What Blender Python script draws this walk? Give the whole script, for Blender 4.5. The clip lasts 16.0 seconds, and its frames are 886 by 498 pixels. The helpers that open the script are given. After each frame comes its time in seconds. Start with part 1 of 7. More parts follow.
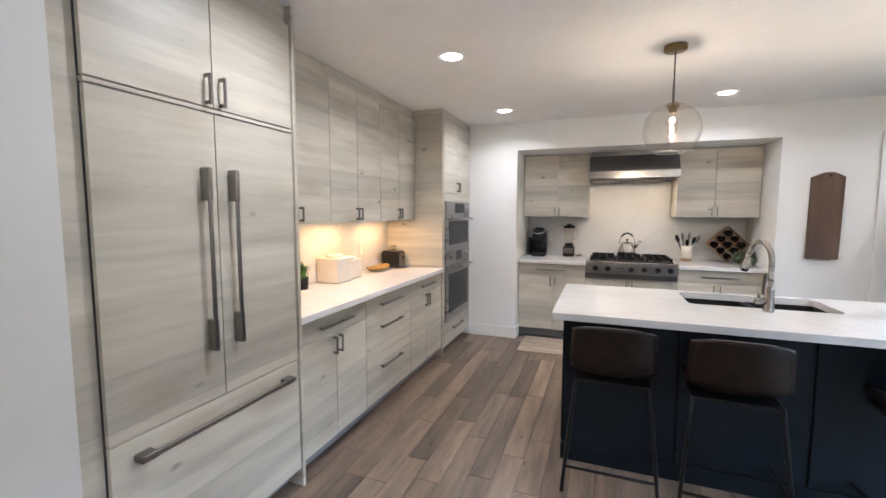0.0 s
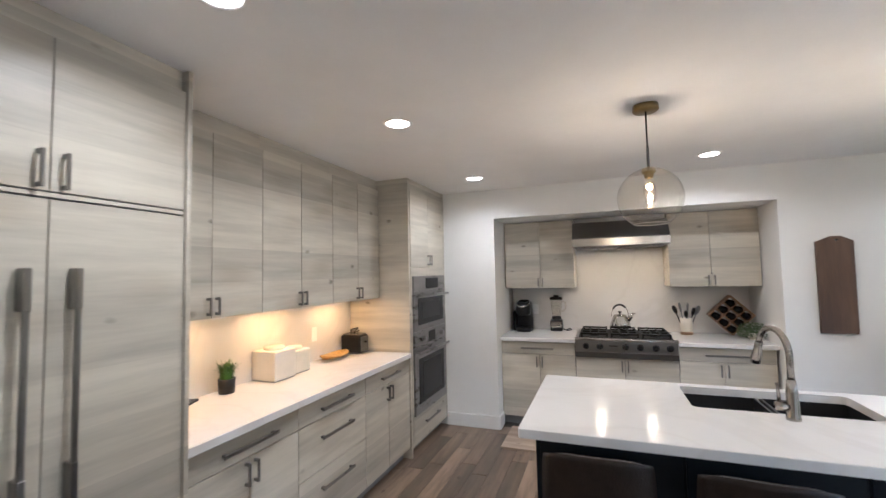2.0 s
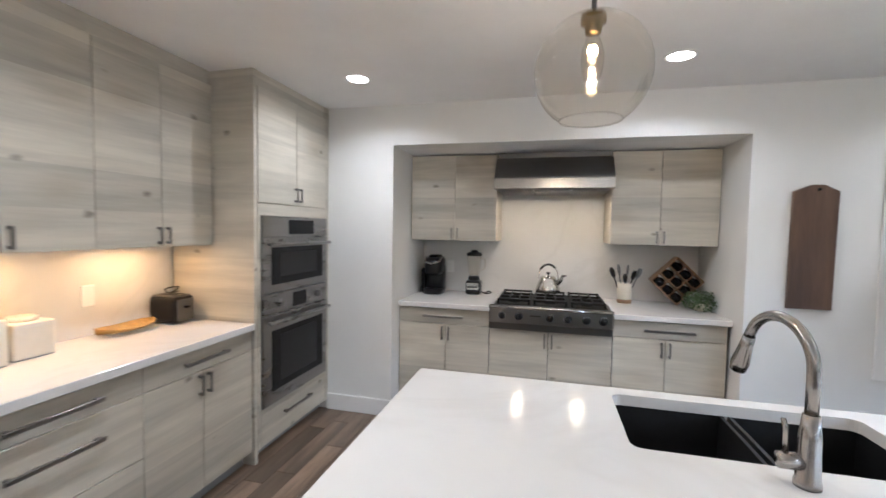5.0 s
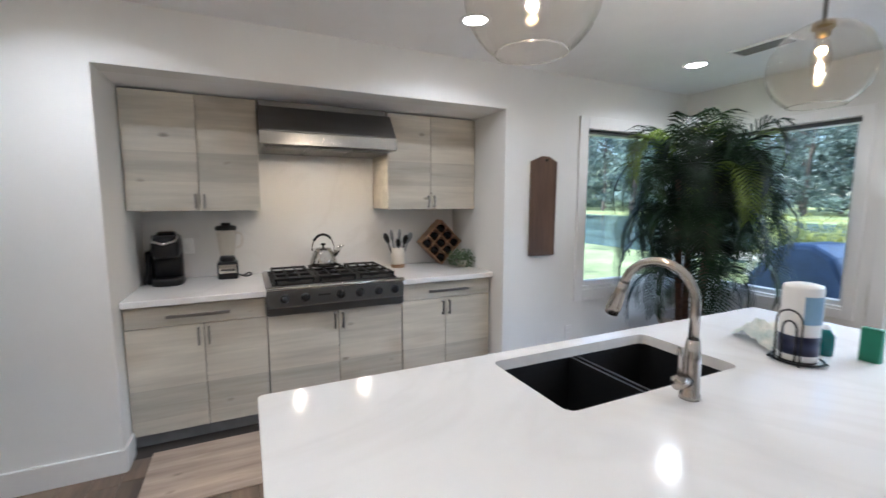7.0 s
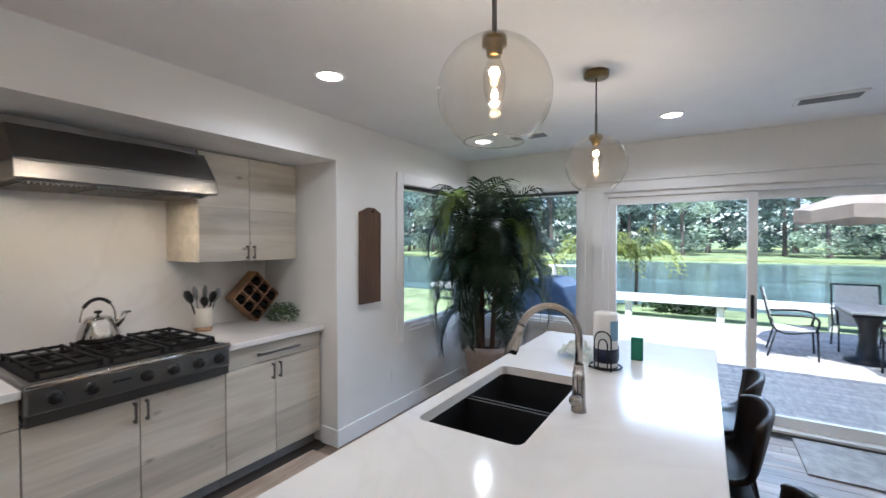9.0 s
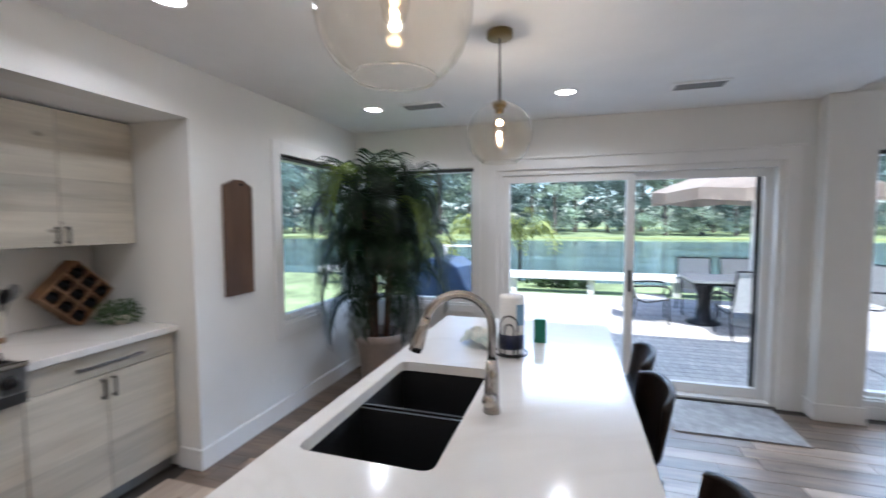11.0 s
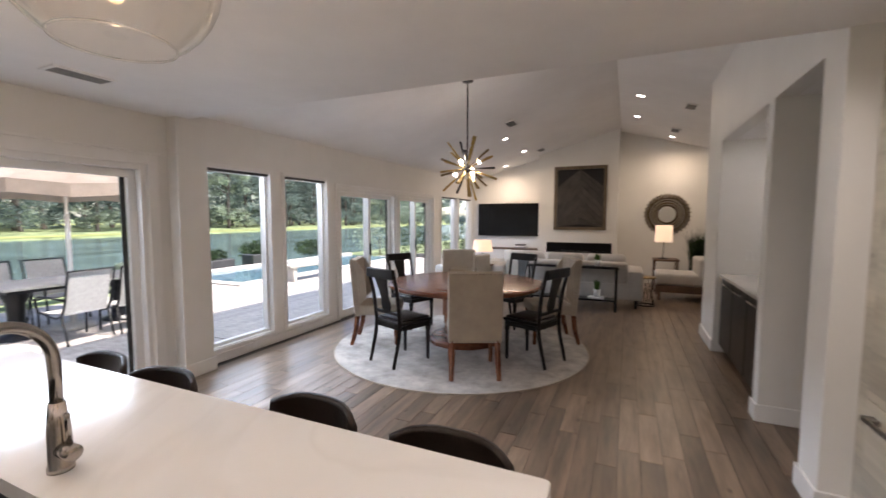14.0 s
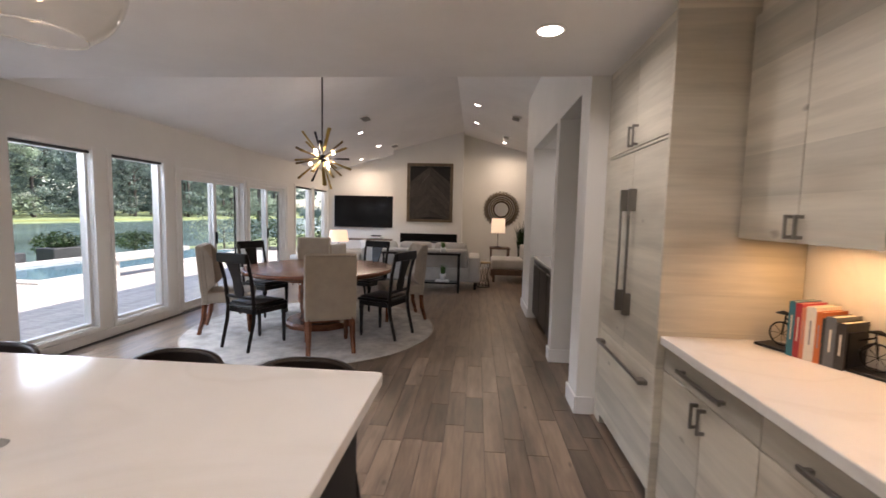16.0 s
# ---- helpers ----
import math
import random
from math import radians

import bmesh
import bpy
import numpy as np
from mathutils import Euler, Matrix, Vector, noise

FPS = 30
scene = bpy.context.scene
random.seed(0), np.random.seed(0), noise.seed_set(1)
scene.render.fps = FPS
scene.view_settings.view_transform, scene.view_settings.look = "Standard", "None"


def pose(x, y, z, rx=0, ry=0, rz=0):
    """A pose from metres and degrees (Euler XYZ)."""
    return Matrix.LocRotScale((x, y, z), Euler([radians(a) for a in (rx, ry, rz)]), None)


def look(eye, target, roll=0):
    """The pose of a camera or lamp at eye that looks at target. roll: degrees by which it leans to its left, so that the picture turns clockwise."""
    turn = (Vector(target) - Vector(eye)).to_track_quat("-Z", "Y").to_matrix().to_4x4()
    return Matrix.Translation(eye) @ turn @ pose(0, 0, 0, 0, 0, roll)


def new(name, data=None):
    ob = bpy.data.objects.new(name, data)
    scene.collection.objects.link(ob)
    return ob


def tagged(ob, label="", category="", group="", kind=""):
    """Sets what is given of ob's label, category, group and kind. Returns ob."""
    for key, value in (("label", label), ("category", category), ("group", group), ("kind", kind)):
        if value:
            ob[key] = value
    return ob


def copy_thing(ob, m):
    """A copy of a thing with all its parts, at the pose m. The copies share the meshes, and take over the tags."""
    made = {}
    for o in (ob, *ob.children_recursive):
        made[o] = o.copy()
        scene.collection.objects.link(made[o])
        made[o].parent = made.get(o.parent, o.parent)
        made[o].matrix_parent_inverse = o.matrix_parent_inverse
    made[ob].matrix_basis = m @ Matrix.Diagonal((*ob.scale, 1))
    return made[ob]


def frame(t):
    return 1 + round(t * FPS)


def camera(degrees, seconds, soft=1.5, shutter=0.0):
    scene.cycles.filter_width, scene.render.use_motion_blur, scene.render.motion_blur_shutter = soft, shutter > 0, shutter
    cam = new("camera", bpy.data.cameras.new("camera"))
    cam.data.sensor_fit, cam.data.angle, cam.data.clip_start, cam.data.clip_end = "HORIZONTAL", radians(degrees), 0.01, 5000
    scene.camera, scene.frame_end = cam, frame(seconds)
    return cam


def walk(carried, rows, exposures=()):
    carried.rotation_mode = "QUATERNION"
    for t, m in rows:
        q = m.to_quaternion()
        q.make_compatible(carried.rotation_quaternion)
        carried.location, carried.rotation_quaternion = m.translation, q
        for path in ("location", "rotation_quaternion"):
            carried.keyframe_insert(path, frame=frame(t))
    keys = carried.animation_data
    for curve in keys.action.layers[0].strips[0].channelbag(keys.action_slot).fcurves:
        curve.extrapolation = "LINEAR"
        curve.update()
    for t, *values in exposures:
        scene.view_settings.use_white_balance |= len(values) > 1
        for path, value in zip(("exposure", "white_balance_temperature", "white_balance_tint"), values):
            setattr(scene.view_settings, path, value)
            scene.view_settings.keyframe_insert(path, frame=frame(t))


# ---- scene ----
cam = camera(93.2, 16.0, shutter=0.5)
PATH = [
    (0, (0.086, 0.631, 1.496), (-0.621, 2.493, 1.32), 0.1),
    (0.5, (0.086, 0.662, 1.508), (-0.661, 2.514, 1.409), -0.8),
    (1, (0.139, 0.706, 1.542), (-0.587, 2.569, 1.527), -1.5),
    (1.5, (0.169, 0.869, 1.578), (-0.5, 2.752, 1.662), -1.3),
    (2, (0.216, 1.145, 1.624), (-0.491, 3.012, 1.743), -1.3),
    (2.5, (0.391, 1.389, 1.621), (-0.471, 3.191, 1.714), -0.4),
    (3, (0.455, 1.551, 1.616), (-0.476, 3.321, 1.657), 0.0),
    (5.3, (0.313, 2.444, 1.542), (-0.026, 4.411, 1.405), 1.0),
    (5.5, (0.262, 2.516, 1.54), (0.037, 4.496, 1.368), 1.0),
    (6, (0.098, 2.664, 1.505), (0.273, 4.646, 1.294), 1.1),
    (6.2, (0.036, 2.691, 1.504), (0.357, 4.653, 1.285), 0.3),
    (6.5, (-0.076, 2.742, 1.499), (0.475, 4.653, 1.284), -0.0),
    (7, (-0.178, 2.759, 1.511), (0.67, 4.556, 1.282), 0.1),
    (7.5, (-0.289, 2.771, 1.517), (0.842, 4.408, 1.314), 0.9),
    (8, (-0.431, 2.819, 1.552), (0.934, 4.274, 1.407), 1.5),
    (8.5, (-0.533, 2.93, 1.582), (0.998, 4.215, 1.501), 0.8),
    (8.7, (-0.645, 3.034, 1.58), (0.972, 4.209, 1.529), 0.5),
    (10.8, (-0.399, 3.257, 1.581), (1.455, 4.001, 1.483), -0.8),
    (11, (-0.363, 3.273, 1.564), (1.544, 3.863, 1.437), -0.3),
    (11.5, (-0.297, 3.368, 1.57), (1.695, 3.361, 1.388), -0.3),
    (12, (-0.241, 3.494, 1.544), (1.655, 2.881, 1.377), -0.8),
    (12.5, (-0.29, 3.575, 1.544), (1.393, 2.508, 1.377), 0.3),
    (13, (-0.357, 3.702, 1.553), (1.049, 2.287, 1.402), 1.2),
    (13.5, (-0.366, 3.885, 1.571), (0.729, 2.217, 1.431), 1.0),
    (14, (-0.322, 4.079, 1.578), (0.48, 2.253, 1.428), 0.1),
    (14.5, (-0.351, 4.243, 1.568), (0.264, 2.346, 1.414), 0.8),
    (15, (-0.404, 4.389, 1.551), (0.065, 2.453, 1.373), 1.1),
    (15.2, (-0.414, 4.426, 1.526), (-0.016, 2.473, 1.355), 1.2),
    (15.5, (-0.407, 4.504, 1.465), (-0.132, 2.529, 1.303), 1.3),
    (16, (-0.488, 4.506, 1.499), (-0.335, 2.519, 1.333), 1.3),
]
walk(cam, [(t, look(eye, target, roll)) for t, eye, target, roll in PATH], ((0, 1.8, 5600, 12), (2.5, 1.5, 5600, 12), (6, 1.6, 5400, 10), (8.5, 1.3, 5400, 11), (11, 1.22, 5400, 12), (12, 0.95, 5850, 14), (13, 1.2, 6350, 17), (15, 1.22, 6600, 20), (16, 1.15, 6550, 20)))

# ---- world, sun and lamps ----
world = bpy.data.worlds.new("sky")
scene.world = world
world.use_nodes = True
wn = world.node_tree.nodes
sky = wn.new("ShaderNodeTexSky")
sky.sky_type = "NISHITA"
sky.sun_disc = False
sky.sun_elevation = radians(60)
sky.sun_rotation = radians(-75)
wn["Background"].inputs[1].default_value = 0.15
world.node_tree.links.new(sky.outputs[0], wn["Background"].inputs[0])


def lamp(name, kind, m, power, colour=(1, 1, 1), **kw):
    d = bpy.data.lights.new(name, kind)
    d.energy, d.color = power, colour
    for k, v in kw.items():
        if k == "size":
            d.size = v
        elif k == "size_y":
            d.size_y = v
        elif k == "shape":
            d.shape = v
        elif k == "radius":
            d.shadow_soft_size = v
        elif k == "angle":
            d.angle = v
        elif k == "spread":
            d.spread = v
    ob = new(name, d)
    ob.matrix_world = m
    return ob


WARM, SOFT = (1.0, 0.57, 0.23), (1.0, 0.95, 0.89)
lamp("sun", "SUN", look((-15.5, -4.2, 28), (0, 0, 0)), 5.0, (1.0, 0.95, 0.86), angle=radians(0.5))
CEIL = 2.515
DOWNLIGHTS = [(-0.865, 2.08), (-0.875, 3.32), (-0.875, 4.9), (1.04, 4.92), (2.9, 4.89), (2.905, 3.335)]
for dx, dy in DOWNLIGHTS:
    lamp("downlight_lamp", "AREA", pose(dx, dy, CEIL - 0.012), 2.9, SOFT, shape="DISK", size=0.05, spread=radians(150))
for uy in (2.75, 3.5, 4.2):
    lamp("under_cabinet_lamp", "AREA", pose(-1.88, uy, 1.402), 0.95, WARM, shape="RECTANGLE", size=0.06, size_y=0.4)
for hx in (0.14, 0.64):
    lamp("hood_lamp", "AREA", pose(hx, 6.0, 1.845), 0.8, (1.0, 0.76, 0.50), shape="DISK", size=0.05)
for px in (0.472, 1.79):
    lamp("pendant_lamp", "POINT", pose(px, 3.635, 2.035), 3.6, (1.0, 0.80, 0.58), radius=0.012)
lamp("chandelier_lamp", "POINT", pose(1.48, -0.75, 2.17), 4.5, (1.0, 0.88, 0.74), radius=0.1)
for lx, ly, lz in ((1.9, -5.4, 2.95), (-0.5, -4.1, 3.4), (2.6, -6.5, 2.75), (-1.3, -6.4, 3.15)):
    lamp("living_downlight_lamp", "AREA", pose(lx, ly, lz), 6.5, (1.0, 0.80, 0.57), shape="DISK", size=0.16)
lamp("bar_downlight_lamp", "AREA", pose(-1.68, -0.9, 2.44), 1.2, SOFT, shape="DISK", size=0.13)
# added lamps under the eave stand in for sky light through the glazed wall
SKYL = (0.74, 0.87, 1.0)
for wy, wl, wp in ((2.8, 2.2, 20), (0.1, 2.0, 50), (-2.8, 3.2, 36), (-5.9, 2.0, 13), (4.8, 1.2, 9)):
    lamp("added_eave_lamp", "AREA", look((4.35, wy, 2.5), (-1.4, wy + (1.2 if wy < 1 else 0), 1.6)), wp, SKYL, shape="RECTANGLE", size=wl, size_y=0.4, spread=radians(140))
# unseen lamps added over the deck imitate open sky at the far wall's foot
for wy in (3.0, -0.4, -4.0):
    lamp("added_sky_lamp", "AREA", look((8.6, wy, 3.6), (-1.0, wy + 0.6, 0.7)), 34, SKYL, shape="RECTANGLE", size=3.0, size_y=0.9, spread=radians(120))

# ---- materials ----
def mat(name, colour, rough=0.5, metal=0.0, vary=0.12, scale=6.0, stretch=(1, 1, 1), bump=0.05, fine=60.0,
        colour2=None, piece=0.0, spec=0.5, coat=0.0, roughvary=0.1):
    """A procedural surface: two scales of noise move the colour, the gloss and a fine relief; piece shifts it from part to part."""
    m = bpy.data.materials.new(name)
    m.use_nodes = True
    t = m.node_tree
    n, ln = t.nodes, t.links
    b = n["Principled BSDF"]
    co = n.new("ShaderNodeTexCoord")
    mp = n.new("ShaderNodeMapping")
    mp.inputs["Scale"].default_value = stretch
    ln.new(co.outputs["Object"], mp.inputs[0])
    info = n.new("ShaderNodeObjectInfo")
    if piece:
        off = n.new("ShaderNodeVectorMath")
        off.operation = "SCALE"
        off.inputs[0].default_value = (31.0, 17.0, 43.0)
        ln.new(info.outputs["Random"], off.inputs["Scale"])
        ln.new(off.outputs[0], mp.inputs["Location"])
    big = n.new("ShaderNodeTexNoise")
    big.inputs["Scale"].default_value, big.inputs["Detail"].default_value = scale, 5
    big.inputs["Roughness"].default_value = 0.62
    small = n.new("ShaderNodeTexNoise")
    small.inputs["Scale"].default_value, small.inputs["Detail"].default_value = fine, 3
    ln.new(mp.outputs[0], big.inputs[0])
    ln.new(mp.outputs[0], small.inputs[0])
    ramp = n.new("ShaderNodeValToRGB")
    c2 = colour2 or tuple(c * (1 - vary * 2) for c in colour)
    c1 = tuple(min(1, c * (1 + vary * 0.5)) for c in colour)
    ramp.color_ramp.elements[0].position, ramp.color_ramp.elements[1].position = 0.3, 0.7
    ramp.color_ramp.elements[0].color, ramp.color_ramp.elements[1].color = (*c2, 1), (*c1, 1)
    ln.new(big.outputs[0], ramp.inputs[0])
    hsv = n.new("ShaderNodeHueSaturation")
    ln.new(ramp.outputs[0], hsv.inputs["Color"])
    mix = n.new("ShaderNodeMath")
    mix.operation = "MULTIPLY_ADD"
    mix.inputs[1].default_value, mix.inputs[2].default_value = vary, 1 - vary * 0.5
    ln.new(small.outputs[0], mix.inputs[0])
    last = mix
    if piece:
        add = n.new("ShaderNodeMath")
        add.operation = "MULTIPLY_ADD"
        add.inputs[1].default_value = piece
        ln.new(info.outputs["Random"], add.inputs[0])
        ln.new(mix.outputs[0], add.inputs[2])
        sub = n.new("ShaderNodeMath")
        sub.operation = "SUBTRACT"
        sub.inputs[1].default_value = piece * 0.5
        ln.new(add.outputs[0], sub.inputs[0])
        last = sub
    ln.new(last.outputs[0], hsv.inputs["Value"])
    ln.new(hsv.outputs[0], b.inputs["Base Color"])
    rr = n.new("ShaderNodeMapRange")
    rr.inputs[3].default_value, rr.inputs[4].default_value = max(0.02, rough - roughvary * 0.5), min(1, rough + roughvary * 0.5)
    ln.new(big.outputs[0], rr.inputs[0])
    ln.new(rr.outputs[0], b.inputs["Roughness"])
    b.inputs["Metallic"].default_value = metal
    b.inputs["Specular IOR Level"].default_value = spec
    b.inputs["Coat Weight"].default_value = coat
    if bump:
        bp = n.new("ShaderNodeBump")
        bp.inputs["Strength"].default_value, bp.inputs["Distance"].default_value = min(1, bump * 4), 0.002
        ln.new(small.outputs[0], bp.inputs["Height"])
        ln.new(bp.outputs[0], b.inputs["Normal"])
    return m


def laminate(name, stretch, light, dark, rough=0.42, piece=0.16, knots=True, boards=0.0):
    """Wood grain drawn out along one axis, with cathedral bands and small knots; boards is the height of the stacked boards it shows."""
    m = mat(name, light, rough, vary=0.08, scale=1.6, stretch=stretch, bump=0.03, fine=22, colour2=dark, piece=piece)
    t = m.node_tree
    n, ln = t.nodes, t.links
    mp = n["Mapping"]
    ramp = n["Color Ramp"]
    ramp.color_ramp.elements[0].position, ramp.color_ramp.elements[1].position = 0.28, 0.62
    if boards:
        # the grain shifts from door to door along the boards only, so that the boards run on
        n["Vector Math"].inputs[0].default_value = [37.0 if q == min(stretch) else 0.0 for q in stretch]
    wave = n.new("ShaderNodeTexNoise")
    wave.inputs["Scale"].default_value, wave.inputs["Detail"].default_value, wave.inputs["Distortion"].default_value = 4.5, 8, 0.6
    ln.new(mp.outputs[0], wave.inputs[0])
    r2 = n.new("ShaderNodeValToRGB")
    r2.color_ramp.elements[0].position, r2.color_ramp.elements[1].position = 0.32, 0.58
    r2.color_ramp.elements[0].color, r2.color_ramp.elements[1].color = (0.78, 0.775, 0.76, 1), (1, 1, 1, 1)
    ln.new(wave.outputs[0], r2.inputs[0])

    def times(one, two, share):
        mx = n.new("ShaderNodeMix")
        mx.data_type, mx.blend_type = "RGBA", "MULTIPLY"
        mx.inputs["Factor"].default_value = share
        ln.new(one, mx.inputs["A"])
        ln.new(two, mx.inputs["B"])
        return mx.outputs["Result"]

    out = times(ramp.outputs[0], r2.outputs[0], 0.55 if boards else 0.8)
    if boards:
        sep, div, flo, wn1, rb = (n.new("ShaderNode" + k) for k in ("SeparateXYZ", "Math", "Math", "TexWhiteNoise", "ValToRGB"))
        ln.new(n["Texture Coordinate"].outputs["Object"], sep.inputs[0])
        div.operation, flo.operation, wn1.noise_dimensions = "DIVIDE", "FLOOR", "1D"
        div.inputs[1].default_value = boards
        ln.new(sep.outputs[2], div.inputs[0])
        ln.new(div.outputs[0], flo.inputs[0])
        ln.new(flo.outputs[0], wn1.inputs["W"])
        rb.color_ramp.elements[0].color, rb.color_ramp.elements[1].color = (0.75, 0.755, 0.76, 1), (1, 1, 1, 1)
        ln.new(wn1.outputs["Value"], rb.inputs[0])
        out = times(out, rb.outputs[0], 1.0)
    if knots:
        even = n.new("ShaderNodeVectorMath")
        even.operation = "MULTIPLY"
        even.inputs[1].default_value = [(1.5 if q == min(stretch) else 2.9) / q for q in stretch]
        warp = n.new("ShaderNodeVectorMath")
        warp.operation = "MULTIPLY_ADD"
        warp.inputs[1].default_value = (0.12, 0.12, 0.12)
        ln.new(mp.outputs[0], even.inputs[0])
        ln.new(wave.outputs[1], warp.inputs[0])
        ln.new(even.outputs[0], warp.inputs[2])
        for size, lo, hi, tone in ((2.1, 0.03, 0.11, 0.34), (1.3, 0.05, 0.34, 0.80)):
            vo = n.new("ShaderNodeTexVoronoi")
            vo.inputs["Scale"].default_value = size
            ln.new(warp.outputs[0], vo.inputs["Vector"])
            r3 = n.new("ShaderNodeValToRGB")
            r3.color_ramp.elements[0].position, r3.color_ramp.elements[1].position = lo, hi
            r3.color_ramp.elements[0].color, r3.color_ramp.elements[1].color = (tone, tone * 0.94, tone * 0.88, 1), (1, 1, 1, 1)
            ln.new(vo.outputs["Distance"], r3.inputs[0])
            out = times(out, r3.outputs[0], 0.8)
    ln.new(out, n["Hue/Saturation/Value"].inputs["Color"])
    return m


def veined(m, scale, colour):
    """Faint wandering veins over a polished stone."""
    t = m.node_tree
    n, ln = t.nodes, t.links
    no, ab, rv, mx = (n.new("ShaderNode" + k) for k in ("TexNoise", "Math", "ValToRGB", "Mix"))
    no.inputs["Scale"].default_value, no.inputs["Detail"].default_value, no.inputs["Distortion"].default_value = scale, 4, 1.6
    ln.new(n["Texture Coordinate"].outputs["Object"], no.inputs[0])
    ab.operation = "SUBTRACT"
    ab.inputs[1].default_value = 0.5
    ln.new(no.outputs[0], ab.inputs[0])
    far = n.new("ShaderNodeMath")
    far.operation = "ABSOLUTE"
    ln.new(ab.outputs[0], far.inputs[0])
    rv.color_ramp.elements[0].position, rv.color_ramp.elements[1].position = 0.0, 0.035
    rv.color_ramp.elements[0].color, rv.color_ramp.elements[1].color = (*colour, 1), (1, 1, 1, 1)
    ln.new(far.outputs[0], rv.inputs[0])
    mx.data_type, mx.blend_type = "RGBA", "MULTIPLY"
    mx.inputs["Factor"].default_value = 0.22
    ln.new(n["Color Ramp"].outputs[0], mx.inputs["A"])
    ln.new(rv.outputs[0], mx.inputs["B"])
    ln.new(mx.outputs["Result"], n["Hue/Saturation/Value"].inputs["Color"])
    return m


def glass(name, colour=(1, 1, 1), rough=0.0, ior=1.45):
    m = bpy.data.materials.new(name)
    m.use_nodes = True
    b = m.node_tree.nodes["Principled BSDF"]
    b.inputs["Base Color"].default_value = (*colour, 1)
    b.inputs["Roughness"].default_value = rough
    b.inputs["IOR"].default_value = ior
    b.inputs["Transmission Weight"].default_value = 1
    return m


def thin_glass(name, tint, gloss=0.5):
    """Blown glass as one thin skin: clear, with a gloss that grows towards the rim."""
    m = bpy.data.materials.new(name)
    m.use_nodes = True
    t = m.node_tree
    n, ln = t.nodes, t.links
    tr, gl, lw, mul, mx = (n.new("ShaderNode" + k) for k in ("BsdfTransparent", "BsdfGlossy", "LayerWeight", "Math", "MixShader"))
    tr.inputs[0].default_value = (*tint, 1)
    gl.inputs["Roughness"].default_value = 0.03
    lw.inputs[0].default_value = 0.35
    mul.operation = "MULTIPLY_ADD"
    mul.inputs[1].default_value, mul.inputs[2].default_value = gloss, 0.055
    pw = n.new("ShaderNodeMath")
    pw.operation = "POWER"
    pw.inputs[1].default_value = 2.6
    ln.new(lw.outputs["Facing"], pw.inputs[0])
    ln.new(pw.outputs[0], mul.inputs[0])
    ln.new(mul.outputs[0], mx.inputs[0])
    ln.new(tr.outputs[0], mx.inputs[1])
    ln.new(gl.outputs[0], mx.inputs[2])
    ln.new(mx.outputs[0], n["Material Output"].inputs[0])
    return m


def lets_light_through(m, share):
    """Adds the light that passes through a leaf or a cloth."""
    t = m.node_tree
    n, ln = t.nodes, t.links
    tl, mx = n.new("ShaderNodeBsdfTranslucent"), n.new("ShaderNodeMixShader")
    mx.inputs[0].default_value = share
    ln.new(n["Hue/Saturation/Value"].outputs[0], tl.inputs[0])
    ln.new(n["Principled BSDF"].outputs[0], mx.inputs[1])
    ln.new(tl.outputs[0], mx.inputs[2])
    ln.new(mx.outputs[0], n["Material Output"].inputs[0])
    return m


def glow(name, colour, strength):
    m = bpy.data.materials.new(name)
    m.use_nodes = True
    b = m.node_tree.nodes["Principled BSDF"]
    b.inputs["Base Color"].default_value = (*colour, 1)
    b.inputs["Emission Color"].default_value = (*colour, 1)
    b.inputs["Emission Strength"].default_value = strength
    return m


PAINT = mat("white_wall_paint", (0.80, 0.79, 0.76), 0.6, vary=0.03, scale=1.2, bump=0.05, fine=180)
CEILP = mat("ceiling_paint", (0.86, 0.85, 0.84), 0.7, vary=0.04, scale=1.0, bump=0.12, fine=110)
TRIM = mat("white_trim_paint", (0.82, 0.81, 0.79), 0.38, vary=0.03, scale=2, bump=0.02)
CAB_Y = laminate("pale_grey_oak_laminate_along_y", (4.5, 0.36, 4.5), (0.64, 0.59, 0.49), (0.46, 0.425, 0.355), piece=0.08, boards=0.19)
CAB_X = laminate("pale_grey_oak_laminate_along_x", (0.36, 4.5, 4.5), (0.64, 0.59, 0.49), (0.46, 0.425, 0.355), piece=0.08, boards=0.19)
# dark body colour that paints the shade in gaps between cabinet fronts
CABINET_SEAM = mat("painted_gap_shade", (0.10, 0.10, 0.10), 0.6)
TOE = mat("grey_toe_kick", (0.22, 0.22, 0.22), 0.5)
QUARTZ = veined(mat("white_quartz", (0.73, 0.715, 0.69), 0.13, vary=0.035, scale=1.1, bump=0.0, fine=6, roughvary=0.04, spec=0.28), 0.9, (0.80, 0.78, 0.76))
BLACKISL = mat("dark_navy_cabinet_paint", (0.007, 0.012, 0.018), 0.45, vary=0.15, scale=2, bump=0.02, spec=0.22)
STEEL = mat("brushed_stainless_steel", (0.29, 0.28, 0.27), 0.28, 1.0, vary=0.05, scale=2, stretch=(1, 1, 6), bump=0, fine=18)
DARKSTEEL = mat("dark_brushed_steel", (0.20, 0.195, 0.19), 0.36, 1.0, vary=0.06, scale=2, stretch=(1, 1, 6), bump=0, fine=18)
PULL = mat("dark_nickel_pull", (0.27, 0.255, 0.24), 0.34, 1.0, vary=0.08, scale=4)
CHROME = mat("polished_steel", (0.62, 0.60, 0.57), 0.13, 1.0, vary=0.05, scale=4, bump=0)
BLACKGLASS = mat("black_oven_glass", (0.007, 0.007, 0.008), 0.08, vary=0.1, scale=3, bump=0, spec=0.18)
BLACK = mat("satin_black", (0.010, 0.010, 0.011), 0.36, vary=0.2, scale=6, spec=0.3)
